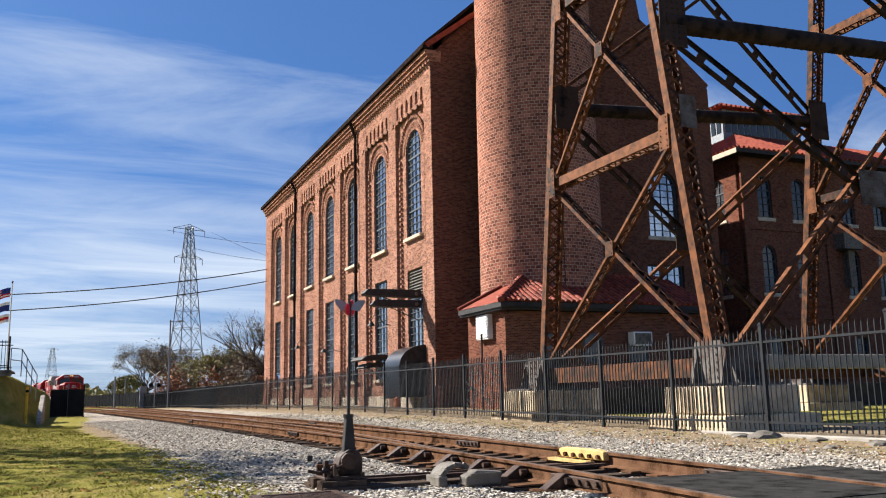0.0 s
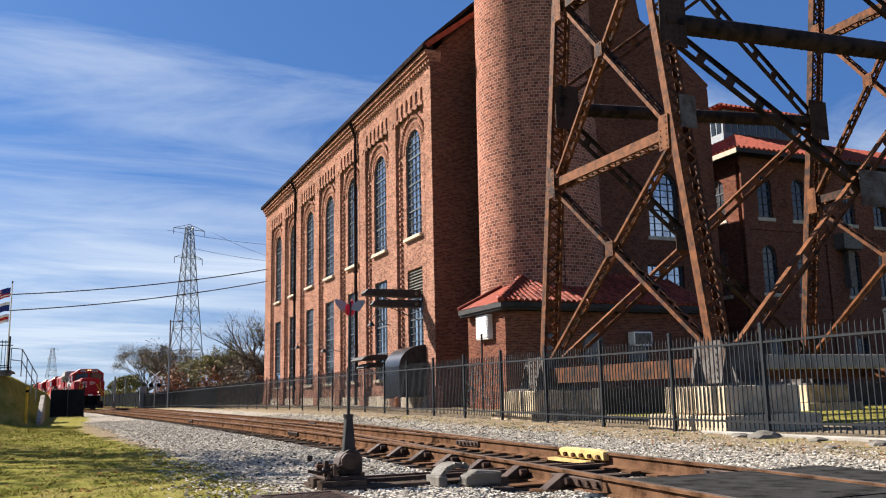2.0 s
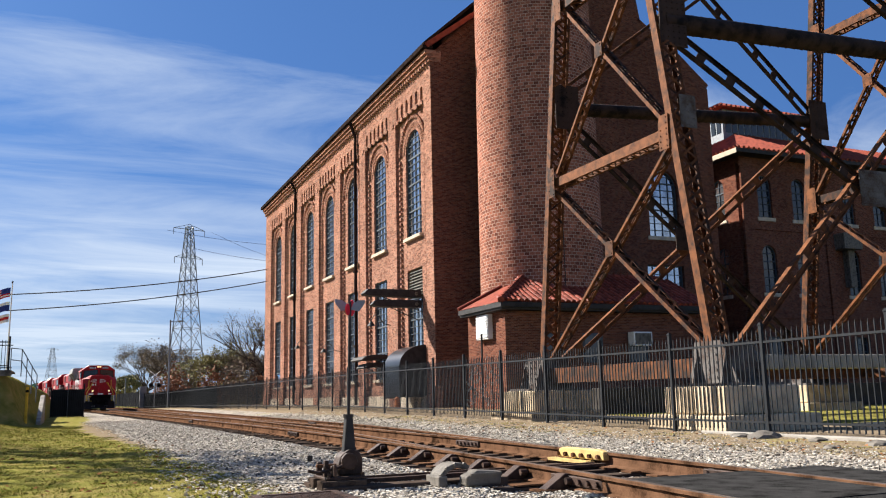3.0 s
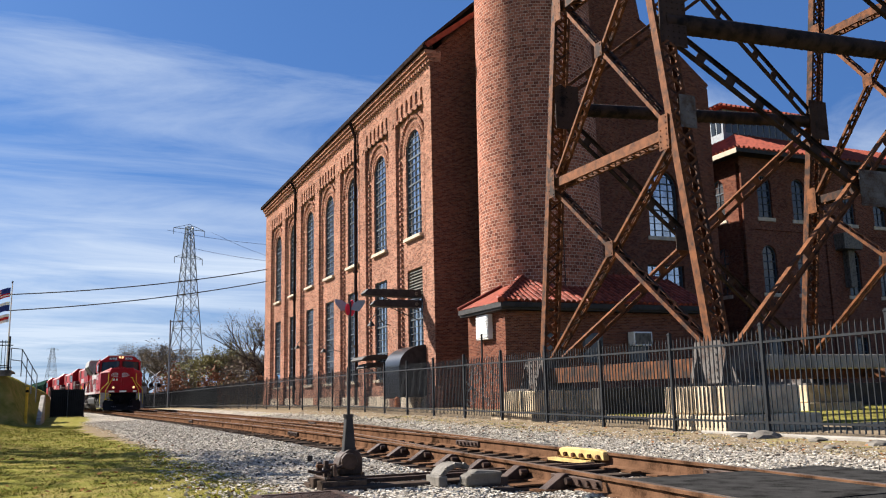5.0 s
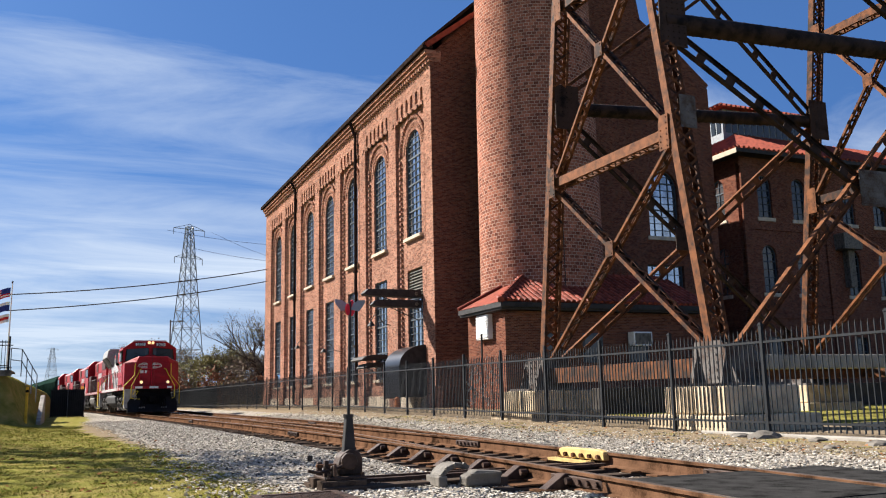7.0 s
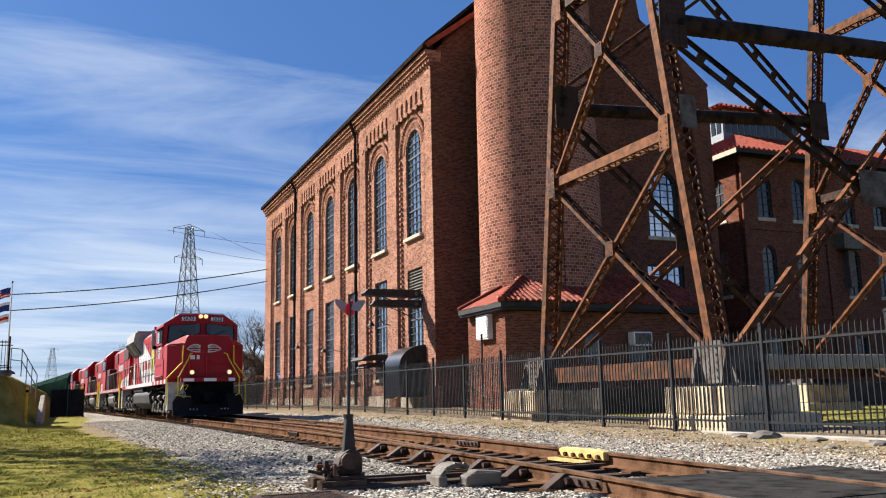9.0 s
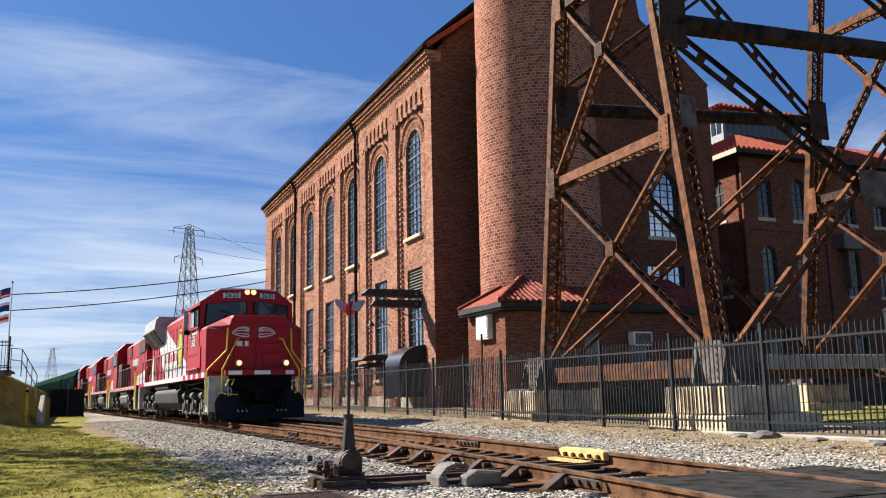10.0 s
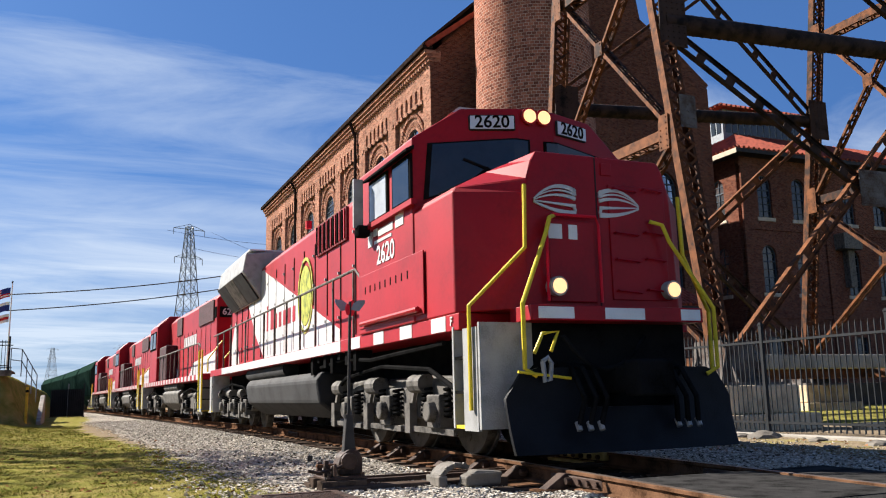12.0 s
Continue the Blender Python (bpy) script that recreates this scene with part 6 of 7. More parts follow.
def build_brush():
    rng = random.Random(17)
    for k in range(10):
        s = thing("shrub", "brown roadside shrub in autumn leaf", "shrub", at=pose(12.5 + k * 1.9, 116 + rng.uniform(-5, 12), 0), group="shrubs behind the fence")
        f, w = Form(), Form()
        for j in range(7):
            a = rng.uniform(0, 6.28)
            w.tube((0, 0, 0), (math.cos(a) * 1.2, math.sin(a) * 1.2, rng.uniform(2.2, 4.2)), 0.05, 0.02, n=5)
        for j in range(1500):
            a, r = rng.uniform(0, 6.28), 2.5 * rng.random() ** 0.6
            c = Vector((math.cos(a) * r, math.sin(a) * r, 0.2 + (5.4 + 1.2 * math.sin(a * 3 + k) - 1.0 * r) * rng.random()))
            u = Vector((rng.uniform(-1, 1), rng.uniform(-1, 1), rng.uniform(-1, 1))).normalized()
            v = u.orthogonal().normalized()
            q = rng.uniform(0.1, 0.25)
            f.add([c - u * q, c + v * q * 0.6, c + u * q, c - v * q * 0.6], [(0, 1, 2, 3)])
        part("stems", w, BARK, s)
        part("leaves", f, (LEAF_BROWN, TWIG, LEAF_OLIVE)[k % 3], s)


build_brush()


def build_far_woods():
    rng = random.Random(12)
    f = Form()
    for k in range(9000):
        y = rng.uniform(330, 420)
        x = rng.uniform(-140, 150)
        h = 4.5 + 2.0 * math.sin(x * 0.13) + 1.5 * math.sin(x * 0.37)
        c = Vector((x, y, rng.uniform(0, 1) ** 0.8 * max(3.0, h)))
        u = Vector((rng.uniform(-1, 1), rng.uniform(-1, 1), rng.uniform(-1, 1))).normalized()
        w = u.orthogonal().normalized()
        s = rng.uniform(0.5, 1.1)
        f.add([c - u * s, c + w * s, c + u * s, c - w * s], [(0, 1, 2, 3)])
    tagged(new("far_woods", f.mesh("far_woods", LEAF_OLIVE)), "distant brown-green line of woods", "woods", kind="stuff")


build_far_woods()


# ---- switch stand and its gear ----
def build_switch_stand():
    t = thing("switch_stand", "black iron switch stand with grey and red target", "switch stand", at=pose(2.65, 8.6, -0.17))
    for y0, x0, x1 in ((-0.30, -0.36, 0.10), (0.10, -0.34, 0.10)):
        part("timber", Form().box(x0, x1, y0, y0 + 0.20, 0.0, 0.10), TIMBER, t, bevel=0.01)
    part("base_plate", Form().box(-0.30, 0.12, -0.24, 0.24, 0.10, 0.13), IRON_GREASY, t, bevel=0.008)
    case = Form().prism([(-0.13, 0.13), (0.12, 0.13), (0.12, 0.30), (0.08, 0.37), (-0.02, 0.39), (-0.11, 0.33), (-0.14, 0.24)], "y", -0.10, 0.10)
    part("gear_case", case, IRON_GREASY, t, bevel=0.02)
    part("case_boss", Form().tube((-0.03, -0.14, 0.27), (-0.03, -0.09, 0.27), 0.085, n=16), IRON_GREASY, t, bevel=0.01)
    for bx, by, w, z1 in ((-0.27, -0.12, 0.025, 0.29), (-0.20, -0.12, 0.022, 0.23), (-0.27, 0.14, 0.03, 0.26), (-0.16, 0.16, 0.02, 0.21), (-0.21, -0.21, 0.018, 0.25)):
        part("lug", Form().prism([(bx - w, 0.13), (bx + w, 0.13), (bx + w * 0.8, z1), (bx - w * 0.8, z1)], "y", by - 0.03, by + 0.03), IRON_GREASY, t, bevel=0.006)
    for bx, by in ((-0.26, -0.2), (-0.26, 0.2), (0.08, -0.2), (0.08, 0.2)):
        part("bolt", Form().tube((bx, by, 0.12), (bx, by, 0.165), 0.024, n=6), IRON_GREASY, t)
    part("lock_plate", Form().box(-0.34, -0.12, -0.03, 0.03, 0.215, 0.245), RAIL_SIDE, t, bevel=0.008)
    part("hand_lever", Form().path([(-0.08, -0.12, 0.24), (-0.20, -0.14, 0.20), (-0.36, -0.14, 0.175), (-0.46, -0.14, 0.20)], 0.016, n=8), IRON_GREASY, t)
    part("padlock", Form().box(-0.43, -0.38, -0.02, 0.01, 0.28, 0.34), IRON, t, bevel=0.006)
    part("column", Form().prism([(-0.085, 0.13), (0.085, 0.13), (0.035, 0.71), (-0.035, 0.71)], "y", -0.05, 0.05), IRON, t, bevel=0.015)
    part("collar", Form().tube((0, 0, 0.70), (0, 0, 0.735), 0.055, n=14), IRON, t)
    part("mast", Form().tube((0, 0, 0.70), (0.02, 0, 1.90), 0.016, n=10), IRON, t)
    c = Vector((0.02, 0, 1.86))
    tg = Form()
    for s in (-1, 1):
        pts = [(c.x + s * 0.01, c.z - 0.045), (c.x + s * 0.10, c.z - 0.06), (c.x + s * 0.16, c.z + 0.02), (c.x + s * 0.165, c.z + 0.06), (c.x + s * 0.09, c.z + 0.055), (c.x + s * 0.035, c.z + 0.02)]
        tg.prism(pts if s > 0 else pts[::-1], "y", -0.004, 0.004)
    part("grey_target", tg, GREY_SIGN, t, "grey winged target")
    red = Form()
    for z0, r, y in ((c.z - 0.02, 0.085, 1), (c.z - 0.05, 0.06, -1)):
        n = 14
        pts = [(y * 0.075 + 0.075 * math.cos(2 * math.pi * i / n), z0 + r * math.sin(2 * math.pi * i / n)) for i in range(n)]
        red.prism(pts, "x", c.x - 0.004, c.x + 0.004)
    part("red_target", red, RED_SIGN, t, "red oval target", at=pose(c.x, 0, 0, 0, 0, -35) @ pose(-c.x, 0, 0))
    # throw rod to the points
    rod = thing("switch_rod", "dark iron throw rods between stand and rails", "switch rod")
    part("rod", Form().beam((2.8, 8.55, -0.10), (5.9, 8.85, -0.12), 0.09, 0.03), IRON_GREASY, rod)
    part("rod", Form().beam((2.8, 8.75, -0.09), (5.9, 9.05, -0.12), 0.05, 0.03), IRON_GREASY, rod)
    part("head_timber", Form().box(2.3, 4.3, 8.25, 8.48, -0.30, -0.125), TIMBER, rod, bevel=0.01)
    part("head_timber", Form().box(2.3, 4.3, 8.82, 9.05, -0.30, -0.125), TIMBER, rod, bevel=0.01)
    m = thing("point_clamp", "weathered grey cast point clamp beside the rail", "switch part")
    part("housing", Form().prism([(3.60, -0.15), (3.98, -0.15), (4.00, -0.02), (3.72, 0.0), (3.60, -0.06)], "y", 7.80, 7.98), GALV, m, bevel=0.02)
    part("box_rib", Form().box(3.64, 3.98, 7.775, 7.80, -0.05, -0.025), GALV, m)
    hood, inner = [], []
    for i in range(9):
        a = math.pi * (0.08 + 0.62 * i / 8)
        hood.append((3.60 - 0.22 * math.cos(a) + 0.04, -0.13 + 0.19 * math.sin(a)))
        inner.append((3.60 - 0.17 * math.cos(a) + 0.04, -0.13 + 0.14 * math.sin(a)))
    part("arched_arm", Form().prism(hood + inner[::-1], "y", 8.06, 8.34), GALV, m, bevel=0.012)
    for k in range(4):
        a = math.pi * (0.14 + 0.15 * k)
        part("arm_bolt", Form().tube((3.64 - 0.21 * math.cos(a), 8.04, -0.13 + 0.18 * math.sin(a)), (3.64 - 0.21 * math.cos(a), 8.08, -0.13 + 0.18 * math.sin(a)), 0.022, n=6), GALV, m)
    part("foot", Form().box(3.40, 3.50, 8.02, 8.36, -0.17, -0.06), GALV, m, bevel=0.015)
    grate = thing("drain_grate", "rusty slotted iron grate in the ballast", "grate")
    part("frame", Form().box(1.55, 2.35, 7.28, 7.36, -0.165, -0.12).box(1.55, 2.35, 7.95, 8.03, -0.165, -0.12).box(1.55, 1.62, 7.36, 7.95, -0.165, -0.12).box(2.28, 2.35, 7.36, 7.95, -0.165, -0.12), IRON_GREASY, grate)
    for k in range(9):
        part("slat", Form().box(1.64, 2.27, 7.40 + k * 0.06, 7.43 + k * 0.06, -0.16, -0.125), IRON_GREASY, grate)


build_switch_stand()


def build_rail_gear():
    """Braces, plates, joint bars, bolts and the guard on the rails near the points."""
    g = thing("rail_fastenings", "rusty rail braces, plates and bolts at the switch", "rail fastening", kind="structure")
    rng = random.Random(5)
    for k in range(13):
        y = 7.3 + k * 0.53
        x = line_x(y) - 0.755
        if k % 2 == 0:
            br = Form().prism([(x - 0.32, -0.165), (x - 0.03, -0.165), (x - 0.03, -0.030), (x - 0.10, -0.025), (x - 0.17, -0.07)], "y", y - 0.07, y + 0.07)
            b = part("rail_brace", br, IRON_GREASY, g, bevel=0.008)
            part("brace_bolt", Form().tube((x - 0.05, y - 0.12, -0.09), (x - 0.13, y - 0.12, -0.09), 0.035, n=8), IRON_GREASY, b)
        part("tie_plate", Form().box(x - 0.40, x + 0.34, y - 0.10, y + 0.10, -0.178, -0.162), RAIL_SIDE, g)
        part("tie_plate", Form().box(x + 1.30, x + 1.80, y - 0.10, y + 0.10, -0.178, -0.162), RAIL_SIDE, g)
    for k in range(60):
        y = 14.2 + k * 0.53
        for off in (-0.755, 0.755):
            x = line_x(y) + off
            part("tie_plate", TIE_PLATE, RAIL_SIDE, g, at=pose(x, y, 0))
        if y < 42:
            for off in (-0.755, 0.755):
                part("tie_plate", TIE_PLATE, RAIL_SIDE, g, at=pose(side_x(y) + off, y, 0))
    for y, off, fn in ((20.3, -0.755, line_x), (13.6, 0.755, line_x), (18.0, 0.755, side_x), (7.1, -0.755, line_x), (6.6, 0.755, line_x), (36.0, -0.755, line_x), (28.0, 0.755, side_x)):
        x = fn(y) + off
        jb = part("joint_bar", Form().box(x - 0.055, x - 0.012, y - 0.45, y + 0.45, -0.135, -0.045).box(x + 0.012, x + 0.055, y - 0.45, y + 0.45, -0.135, -0.045), IRON_GREASY, g, at=None, bevel=0.008)
        for k in range(6):
            part("bolt", Form().tube((x - 0.085, y - 0.38 + k * 0.15, -0.09), (x - 0.05, y - 0.38 + k * 0.15, -0.09), 0.026, n=6), IRON_GREASY, jb)
    # manganese guard on the far rail, painted yellow
    yg = thing("point_protector", "yellow painted bolted guard block on the rail", "rail guard")
    x = line_x(9.6) + 0.755
    part("guard", Form().prism([(9.05, -0.10), (10.10, -0.10), (10.10, 0.0), (10.0, 0.028), (9.15, 0.028), (9.05, 0.005)], "x", x - 0.13, x - 0.045), YELLOW, yg, bevel=0.012)
    part("flange", Form().box(x - 0.22, x - 0.10, 9.3, 10.25, -0.15, -0.115), YELLOW, yg)
    for k in range(6):
        part("bolt", Form().tube((x - 0.17, 9.15 + k * 0.19, -0.06), (x - 0.125, 9.15 + k * 0.19, -0.06), 0.03, n=6), RAIL_SIDE, yg)
    # frog and guard rails where the diverging rail crosses
    fr = thing("track_frog", "rusted cast frog with guard rails", "track frog", kind="structure")
    for o in (-0.085, 0.085):
        part("wing_rail", rail_form(line_x, 0.755 + o, 33.0, 36.5, 0.5), (RAIL_SIDE, RAIL_TOP), fr)
    part("guard_rail", rail_form(line_x, -0.67, 33.0, 37.0, 0.5), (RAIL_SIDE, RAIL_TOP), fr)
    # timber and rubber crossing panels where the road meets the line
    cr = thing("crossing_panel", "black asphalt crossing flush with the rails", "road crossing", kind="structure")
    for k in range(4):
        y = 6.35 - k * 1.9
        x = line_x(y)
        part("panel", Form().add([(line_x(yy) + o, yy, z) for yy in (y - 1.85, y) for o in (-0.66, 0.66) for z in (-0.17, -0.012)], [(0, 1, 3, 2), (4, 6, 7, 5), (0, 4, 5, 1), (2, 3, 7, 6), (0, 2, 6, 4), (1, 5, 7, 3)]), TAR, cr)
        part("panel", Form().add([(line_x(yy) + o, yy, z) for yy in (y - 1.85, y) for o in (0.82, 1.6) for z in (-0.17, -0.012)], [(0, 1, 3, 2), (4, 6, 7, 5), (0, 4, 5, 1), (2, 3, 7, 6), (0, 2, 6, 4), (1, 5, 7, 3)]), TAR, cr)


TAR = material("crossing_asphalt", (0.032, 0.031, 0.030), 0.9, vary=0.4, scale=5, fine=70, bump=0.9)
TIE_PLATE = Form().box(-0.17, 0.17, -0.10, 0.10, -0.178, -0.160).mesh("tie_plate", RAIL_SIDE)
build_rail_gear()


# ---- loose ballast and turf ----
def scatter_ballast():
    rng = np.random.RandomState(11)
    n = 160000
    y = 4.6 + 40 * rng.rand(n) ** 1.9
    off = rng.uniform(-4.6, 6.4, n)
    cx = np.interp(y, np.arange(0, 60), [line_x(v) for v in range(60)])
    keep = ~((off > -0.66) & (off < 1.75) & (y < 6.6))
    keep &= ~((np.abs(off - 0.1) < 1.3) & (y > 7.0) & (rng.rand(n) < 0.62))
    keep &= rng.rand(n) > np.clip((-2.7 - off) / 1.9, 0, 1)
    keep &= rng.rand(n) > np.clip((off - 2.2) / 3.2, 0, 0.96)
    x, y, off = (cx + off)[keep], y[keep], off[keep]
    n = len(x)
    r = rng.uniform(0.008, 0.018, n) * (1 + 0.018 * y)
    z = land(x, y) + r * rng.uniform(0.1, 0.6, n) - np.where(np.abs(off) < 1.35, 0.0, 0.0)
    q = np.array([(1, 1, .7), (-1, 1, .6), (-1, -1, .7), (1, -1, .6), (.8, .8, -.7), (-.8, .9, -.7), (-.9, -.8, -.7), (.8, -.9, -.7)]) * 0.75
    q = q[None] + (rng.rand(n, 8, 3) - 0.5) * 0.7
    th = rng.rand(n) * 6.28
    c, s = np.cos(th)[:, None], np.sin(th)[:, None]
    v = np.stack([q[..., 0] * c - q[..., 1] * s, q[..., 0] * s + q[..., 1] * c, q[..., 2] * 0.8], -1) * r[:, None, None] + np.stack([x, y, z], -1)[:, None]
    cell = np.array([(0, 1, 2, 3), (0, 4, 5, 1), (1, 5, 6, 2), (2, 6, 7, 3), (3, 7, 4, 0)])
    faces = (cell[None] + 8 * np.arange(n)[:, None, None]).reshape(-1, 4)
    me = bpy.data.meshes.new("ballast_stones")
    me.from_pydata(v.reshape(-1, 3).tolist(), [], faces.tolist())
    for m in (BALLAST_LIGHT, BALLAST_MID, BALLAST_DARK):
        me.materials.append(m)
    me.polygons.foreach_set("material_index", np.repeat(rng.choice(3, n, p=(0.44, 0.44, 0.12)), 5).tolist())
    tagged(new("ballast_stones", me), "loose pale grey crushed stone ballast", "ballast", kind="stuff")


def scatter_grass():
    rng = np.random.RandomState(21)
    n = 230000
    lawn = rng.rand(n) < 0.8
    y = np.where(lawn, 6.5 + 30 * rng.rand(n) ** 1.7, 8 + 24 * rng.rand(n))
    x = np.where(lawn, rng.uniform(-6, 2.8, n), np.where(rng.rand(n) < 0.6, rng.uniform(8.4, 11.6, n), rng.uniform(15, 30, n)))
    keep = turf_share(x, y) + 0.32 * np.sin(x * 2.3 + 1.7 * np.sin(y)) * np.sin(y * 1.9) > 0.45 + 0.15 * rng.rand(n)
    x, y = x[keep], y[keep]
    n = len(x)
    z = land(x, y) - 0.008
    hgt = rng.uniform(0.010, 0.030, n) * (1 + 0.012 * y)
    a, w = rng.rand(n) * 6.28, 0.004 * (1 + 0.07 * y)
    lx, ly = rng.uniform(-0.06, 0.06, (2, n))
    dx, dy = np.cos(a) * w, np.sin(a) * w
    v = np.stack([np.stack([x - dx, y - dy, z], -1), np.stack([x + dx, y + dy, z], -1), np.stack([x + lx, y + ly, z + hgt], -1)], 1)
    me = bpy.data.meshes.new("grass_blades")
    me.from_pydata(v.reshape(-1, 3).tolist(), [], np.arange(3 * n).reshape(-1, 3).tolist())
    for m in (GRASS_A, GRASS_B, GRASS_C):
        me.materials.append(m)
    me.polygons.foreach_set("material_index", rng.choice(3, n, p=(0.36, 0.34, 0.30)).tolist())
    tagged(new("grass_blades", me), "short yellow-green autumn grass", "grass", kind="stuff")


def scatter_leaves():
    rng = np.random.RandomState(31)
    f = Form()
    for _ in range(500):
        y = 7 + 14 * rng.rand() ** 1.5
        x = rng.uniform(-5, 2.0) if rng.rand() < 0.7 else rng.uniform(8.5, 11.2)
        z = float(land(x, y)) + 0.03
        s, a = rng.uniform(0.02, 0.045), rng.rand() * 6.28
        c, d = math.cos(a) * s, math.sin(a) * s
        t = rng.uniform(-0.015, 0.02, 4)
        f.add([(x - c, y - d, z + t[0]), (x + d * 0.6, y - c * 0.6, z + t[1]), (x + c, y + d, z + t[2]), (x - d * 0.6, y + c * 0.6, z + t[3])], [(0, 1, 2, 3)])
    tagged(new("fallen_leaves", f.mesh("fallen_leaves", LEAF_FALLEN)), "scattered brown fallen leaves", "leaves", kind="stuff")


BALLAST_LIGHT = material("ballast_pale", (0.53, 0.485, 0.415), 0.9, vary=0.25, scale=12, bump=0.4)
BALLAST_MID = material("ballast_grey", (0.35, 0.312, 0.258), 0.9, vary=0.3, scale=12, bump=0.4)
BALLAST_DARK = material("ballast_dark", (0.085, 0.072, 0.060), 0.9, vary=0.3, scale=12, bump=0.4)
GRASS_A = material("grass_green", (0.100, 0.118, 0.014), 0.9, vary=0.3, scale=1, bump=0)
GRASS_B = material("grass_straw", (0.28, 0.215, 0.070), 0.9, vary=0.3, scale=1, bump=0)
GRASS_C = material("grass_olive", (0.165, 0.152, 0.024), 0.9, vary=0.3, scale=1, bump=0)
LEAF_FALLEN = material("fallen_leaf", (0.20, 0.09, 0.04), 0.85, vary=0.4, scale=4, bump=0)
scatter_ballast()
scatter_grass()
scatter_leaves()


# ---- ironwork on the mill's side ----
def build_mill_ironwork():
    for z, tip, y in ((6.30, 14.35, 44.0), (5.72, 14.85, 43.95)):
        a = thing("iron_bracket_arm", "black iron bus arm reaching out from the mill wall", "bracket arm", group="bracket arms on the mill")
        w = 0.34
        part("trough", Form().prism([(tip + 0.25, z + 0.20), (tip, z - 0.04), (tip + 0.1, z - 0.14), (tip + 0.35, z - 0.16), (MX + 0.2, z - 0.20), (MX + 0.2, z + 0.22)], "y", y - w, y + w), IRON, a, bevel=0.02)
        for k in range(3):
            x = tip + 0.8 + k * 1.0
            part("insulator", Form().tube((x, y, z + 0.16), (x, y, z + 0.30), 0.05, n=8), GALV, a)
        part("end_joint", Form().tube((MX - 0.1, y - w - 0.05, z), (MX - 0.1, y + w + 0.05, z), 0.1, n=10), GALV, a)
        part("stay", Form().tube((tip + 0.9, y, z - 0.1), (MX + 0.2, y, z - 0.9), 0.025, n=6), IRON, a)
    h = thing("barrel_hood", "black curved sheet-metal hood over a doorway", "door hood")
    n, y0, y1, r, zc = 16, 43.1, 45.5, 1.55, 2.35
    arc = [(MX + 0.2 - r * math.cos(math.pi / 2 * i / n) , zc + 1.1 * math.sin(math.pi / 2 * i / n)) for i in range(n + 1)]
    f = Form()
    out = [(MX - r + 0.2, 0.65)] + arc
    k = len(out)
    inn = [(p[0] + 0.06, p[1] - 0.05) for p in out]
    f.add([(p[0], y, p[1]) for y in (y0, y1) for p in out] + [(p[0], y, p[1]) for y in (y0, y1) for p in inn],
          [(i, i + 1, k + i + 1, k + i) for i in range(k - 1)] + [(2 * k + i, 3 * k + i, 3 * k + i + 1, 2 * k + i + 1) for i in range(k - 1)])
    part("curved_sheet", f, HOOD_BLACK, h, smooth=True)
    side = [(MX + 0.2, 0.65), (MX - r + 0.2, 0.65)][::-1] + [(MX + 0.2, zc + 1.1)] + arc[::-1][1:-1]
    for y in (y0, y1 - 0.03):
        part("cheek", Form().prism([(MX - r + 0.2, 0.65), (MX + 0.2, 0.65)] + arc[::-1], "y", y, y + 0.03), IRON, h)
    for y in (y0 + 0.2, y1 - 0.2):
        part("leg", Form().tube((MX - r + 0.25, y, -0.1), (MX - r + 0.25, y, 0.68), 0.035, n=8), RUST, h)
    a = thing("small_awning", "black sloping sheet awning over a window", "awning")
    for k, (z0, out) in enumerate(((2.95, 1.45), (2.50, 1.15))):
        lip = [(MX + 0.2, z0 + 0.28), (MX - out * 0.5, z0 + 0.27), (MX - out * 0.85, z0 + 0.17), (MX - out, z0 - 0.02), (MX - out * 0.92, z0 - 0.10), (MX - out * 0.6, z0 - 0.02), (MX + 0.2, z0 + 0.02)]
        part("sheet", Form().prism(lip, "y", 49.3 + 0.2 * k, 51.6 - 0.2 * k), IRON, a, bevel=0.02)
    part("strut", Form().tube((MX - 1.1, 50.0, 2.55), (MX + 0.1, 50.0, 1.9), 0.03, n=6), IRON, a)
    for y, z in ((48.0, 4.9), (66.0, 4.6), (58.4, 3.9)):
        l = thing("gooseneck_lamp", "dark gooseneck wall lamp on the mill", "wall lamp", group="wall lamps on the mill")
        pts = [(MX - 0.05, y, z), (MX - 0.5, y, z + 0.1), (MX - 0.75, y, z + 0.5), (MX - 1.05, y, z + 0.62), (MX - 1.25, y, z + 0.35), (MX - 1.27, y, z + 0.2)]
        part("neck", Form().path(pts, 0.025, n=6), IRON, l)
        part("shade", Form().tube((MX - 1.27, y, z + 0.2), (MX - 1.27, y, z - 0.05), 0.07, 0.24, n=14), IRON, l)
    p = thing("yard_hydrant", "orange-painted hydrant by the mill wall", "hydrant")
    part("barrel", Form().tube((16.0, 43.2, -0.05), (16.0, 43.2, 0.55), 0.13, n=12), HYDRANT, p)
    part("cap", Form().tube((16.0, 43.2, 0.55), (16.0, 43.2, 0.7), 0.15, 0.05, n=12), HYDRANT, p)


# grey masonry made darker to stand for the shade behind the tower
SHADED_MASONRY = material("shade_darkened_masonry", (0.055, 0.050, 0.045), 0.9, vary=0.4, scale=2, bump=0.5)
HOOD_BLACK = material("hood_sheet", (0.012, 0.014, 0.018), 0.28, vary=0.3, scale=1.5, bump=0.1)
HYDRANT = material("hydrant_orange", (0.50, 0.16, 0.05), 0.6, vary=0.2)
build_mill_ironwork()


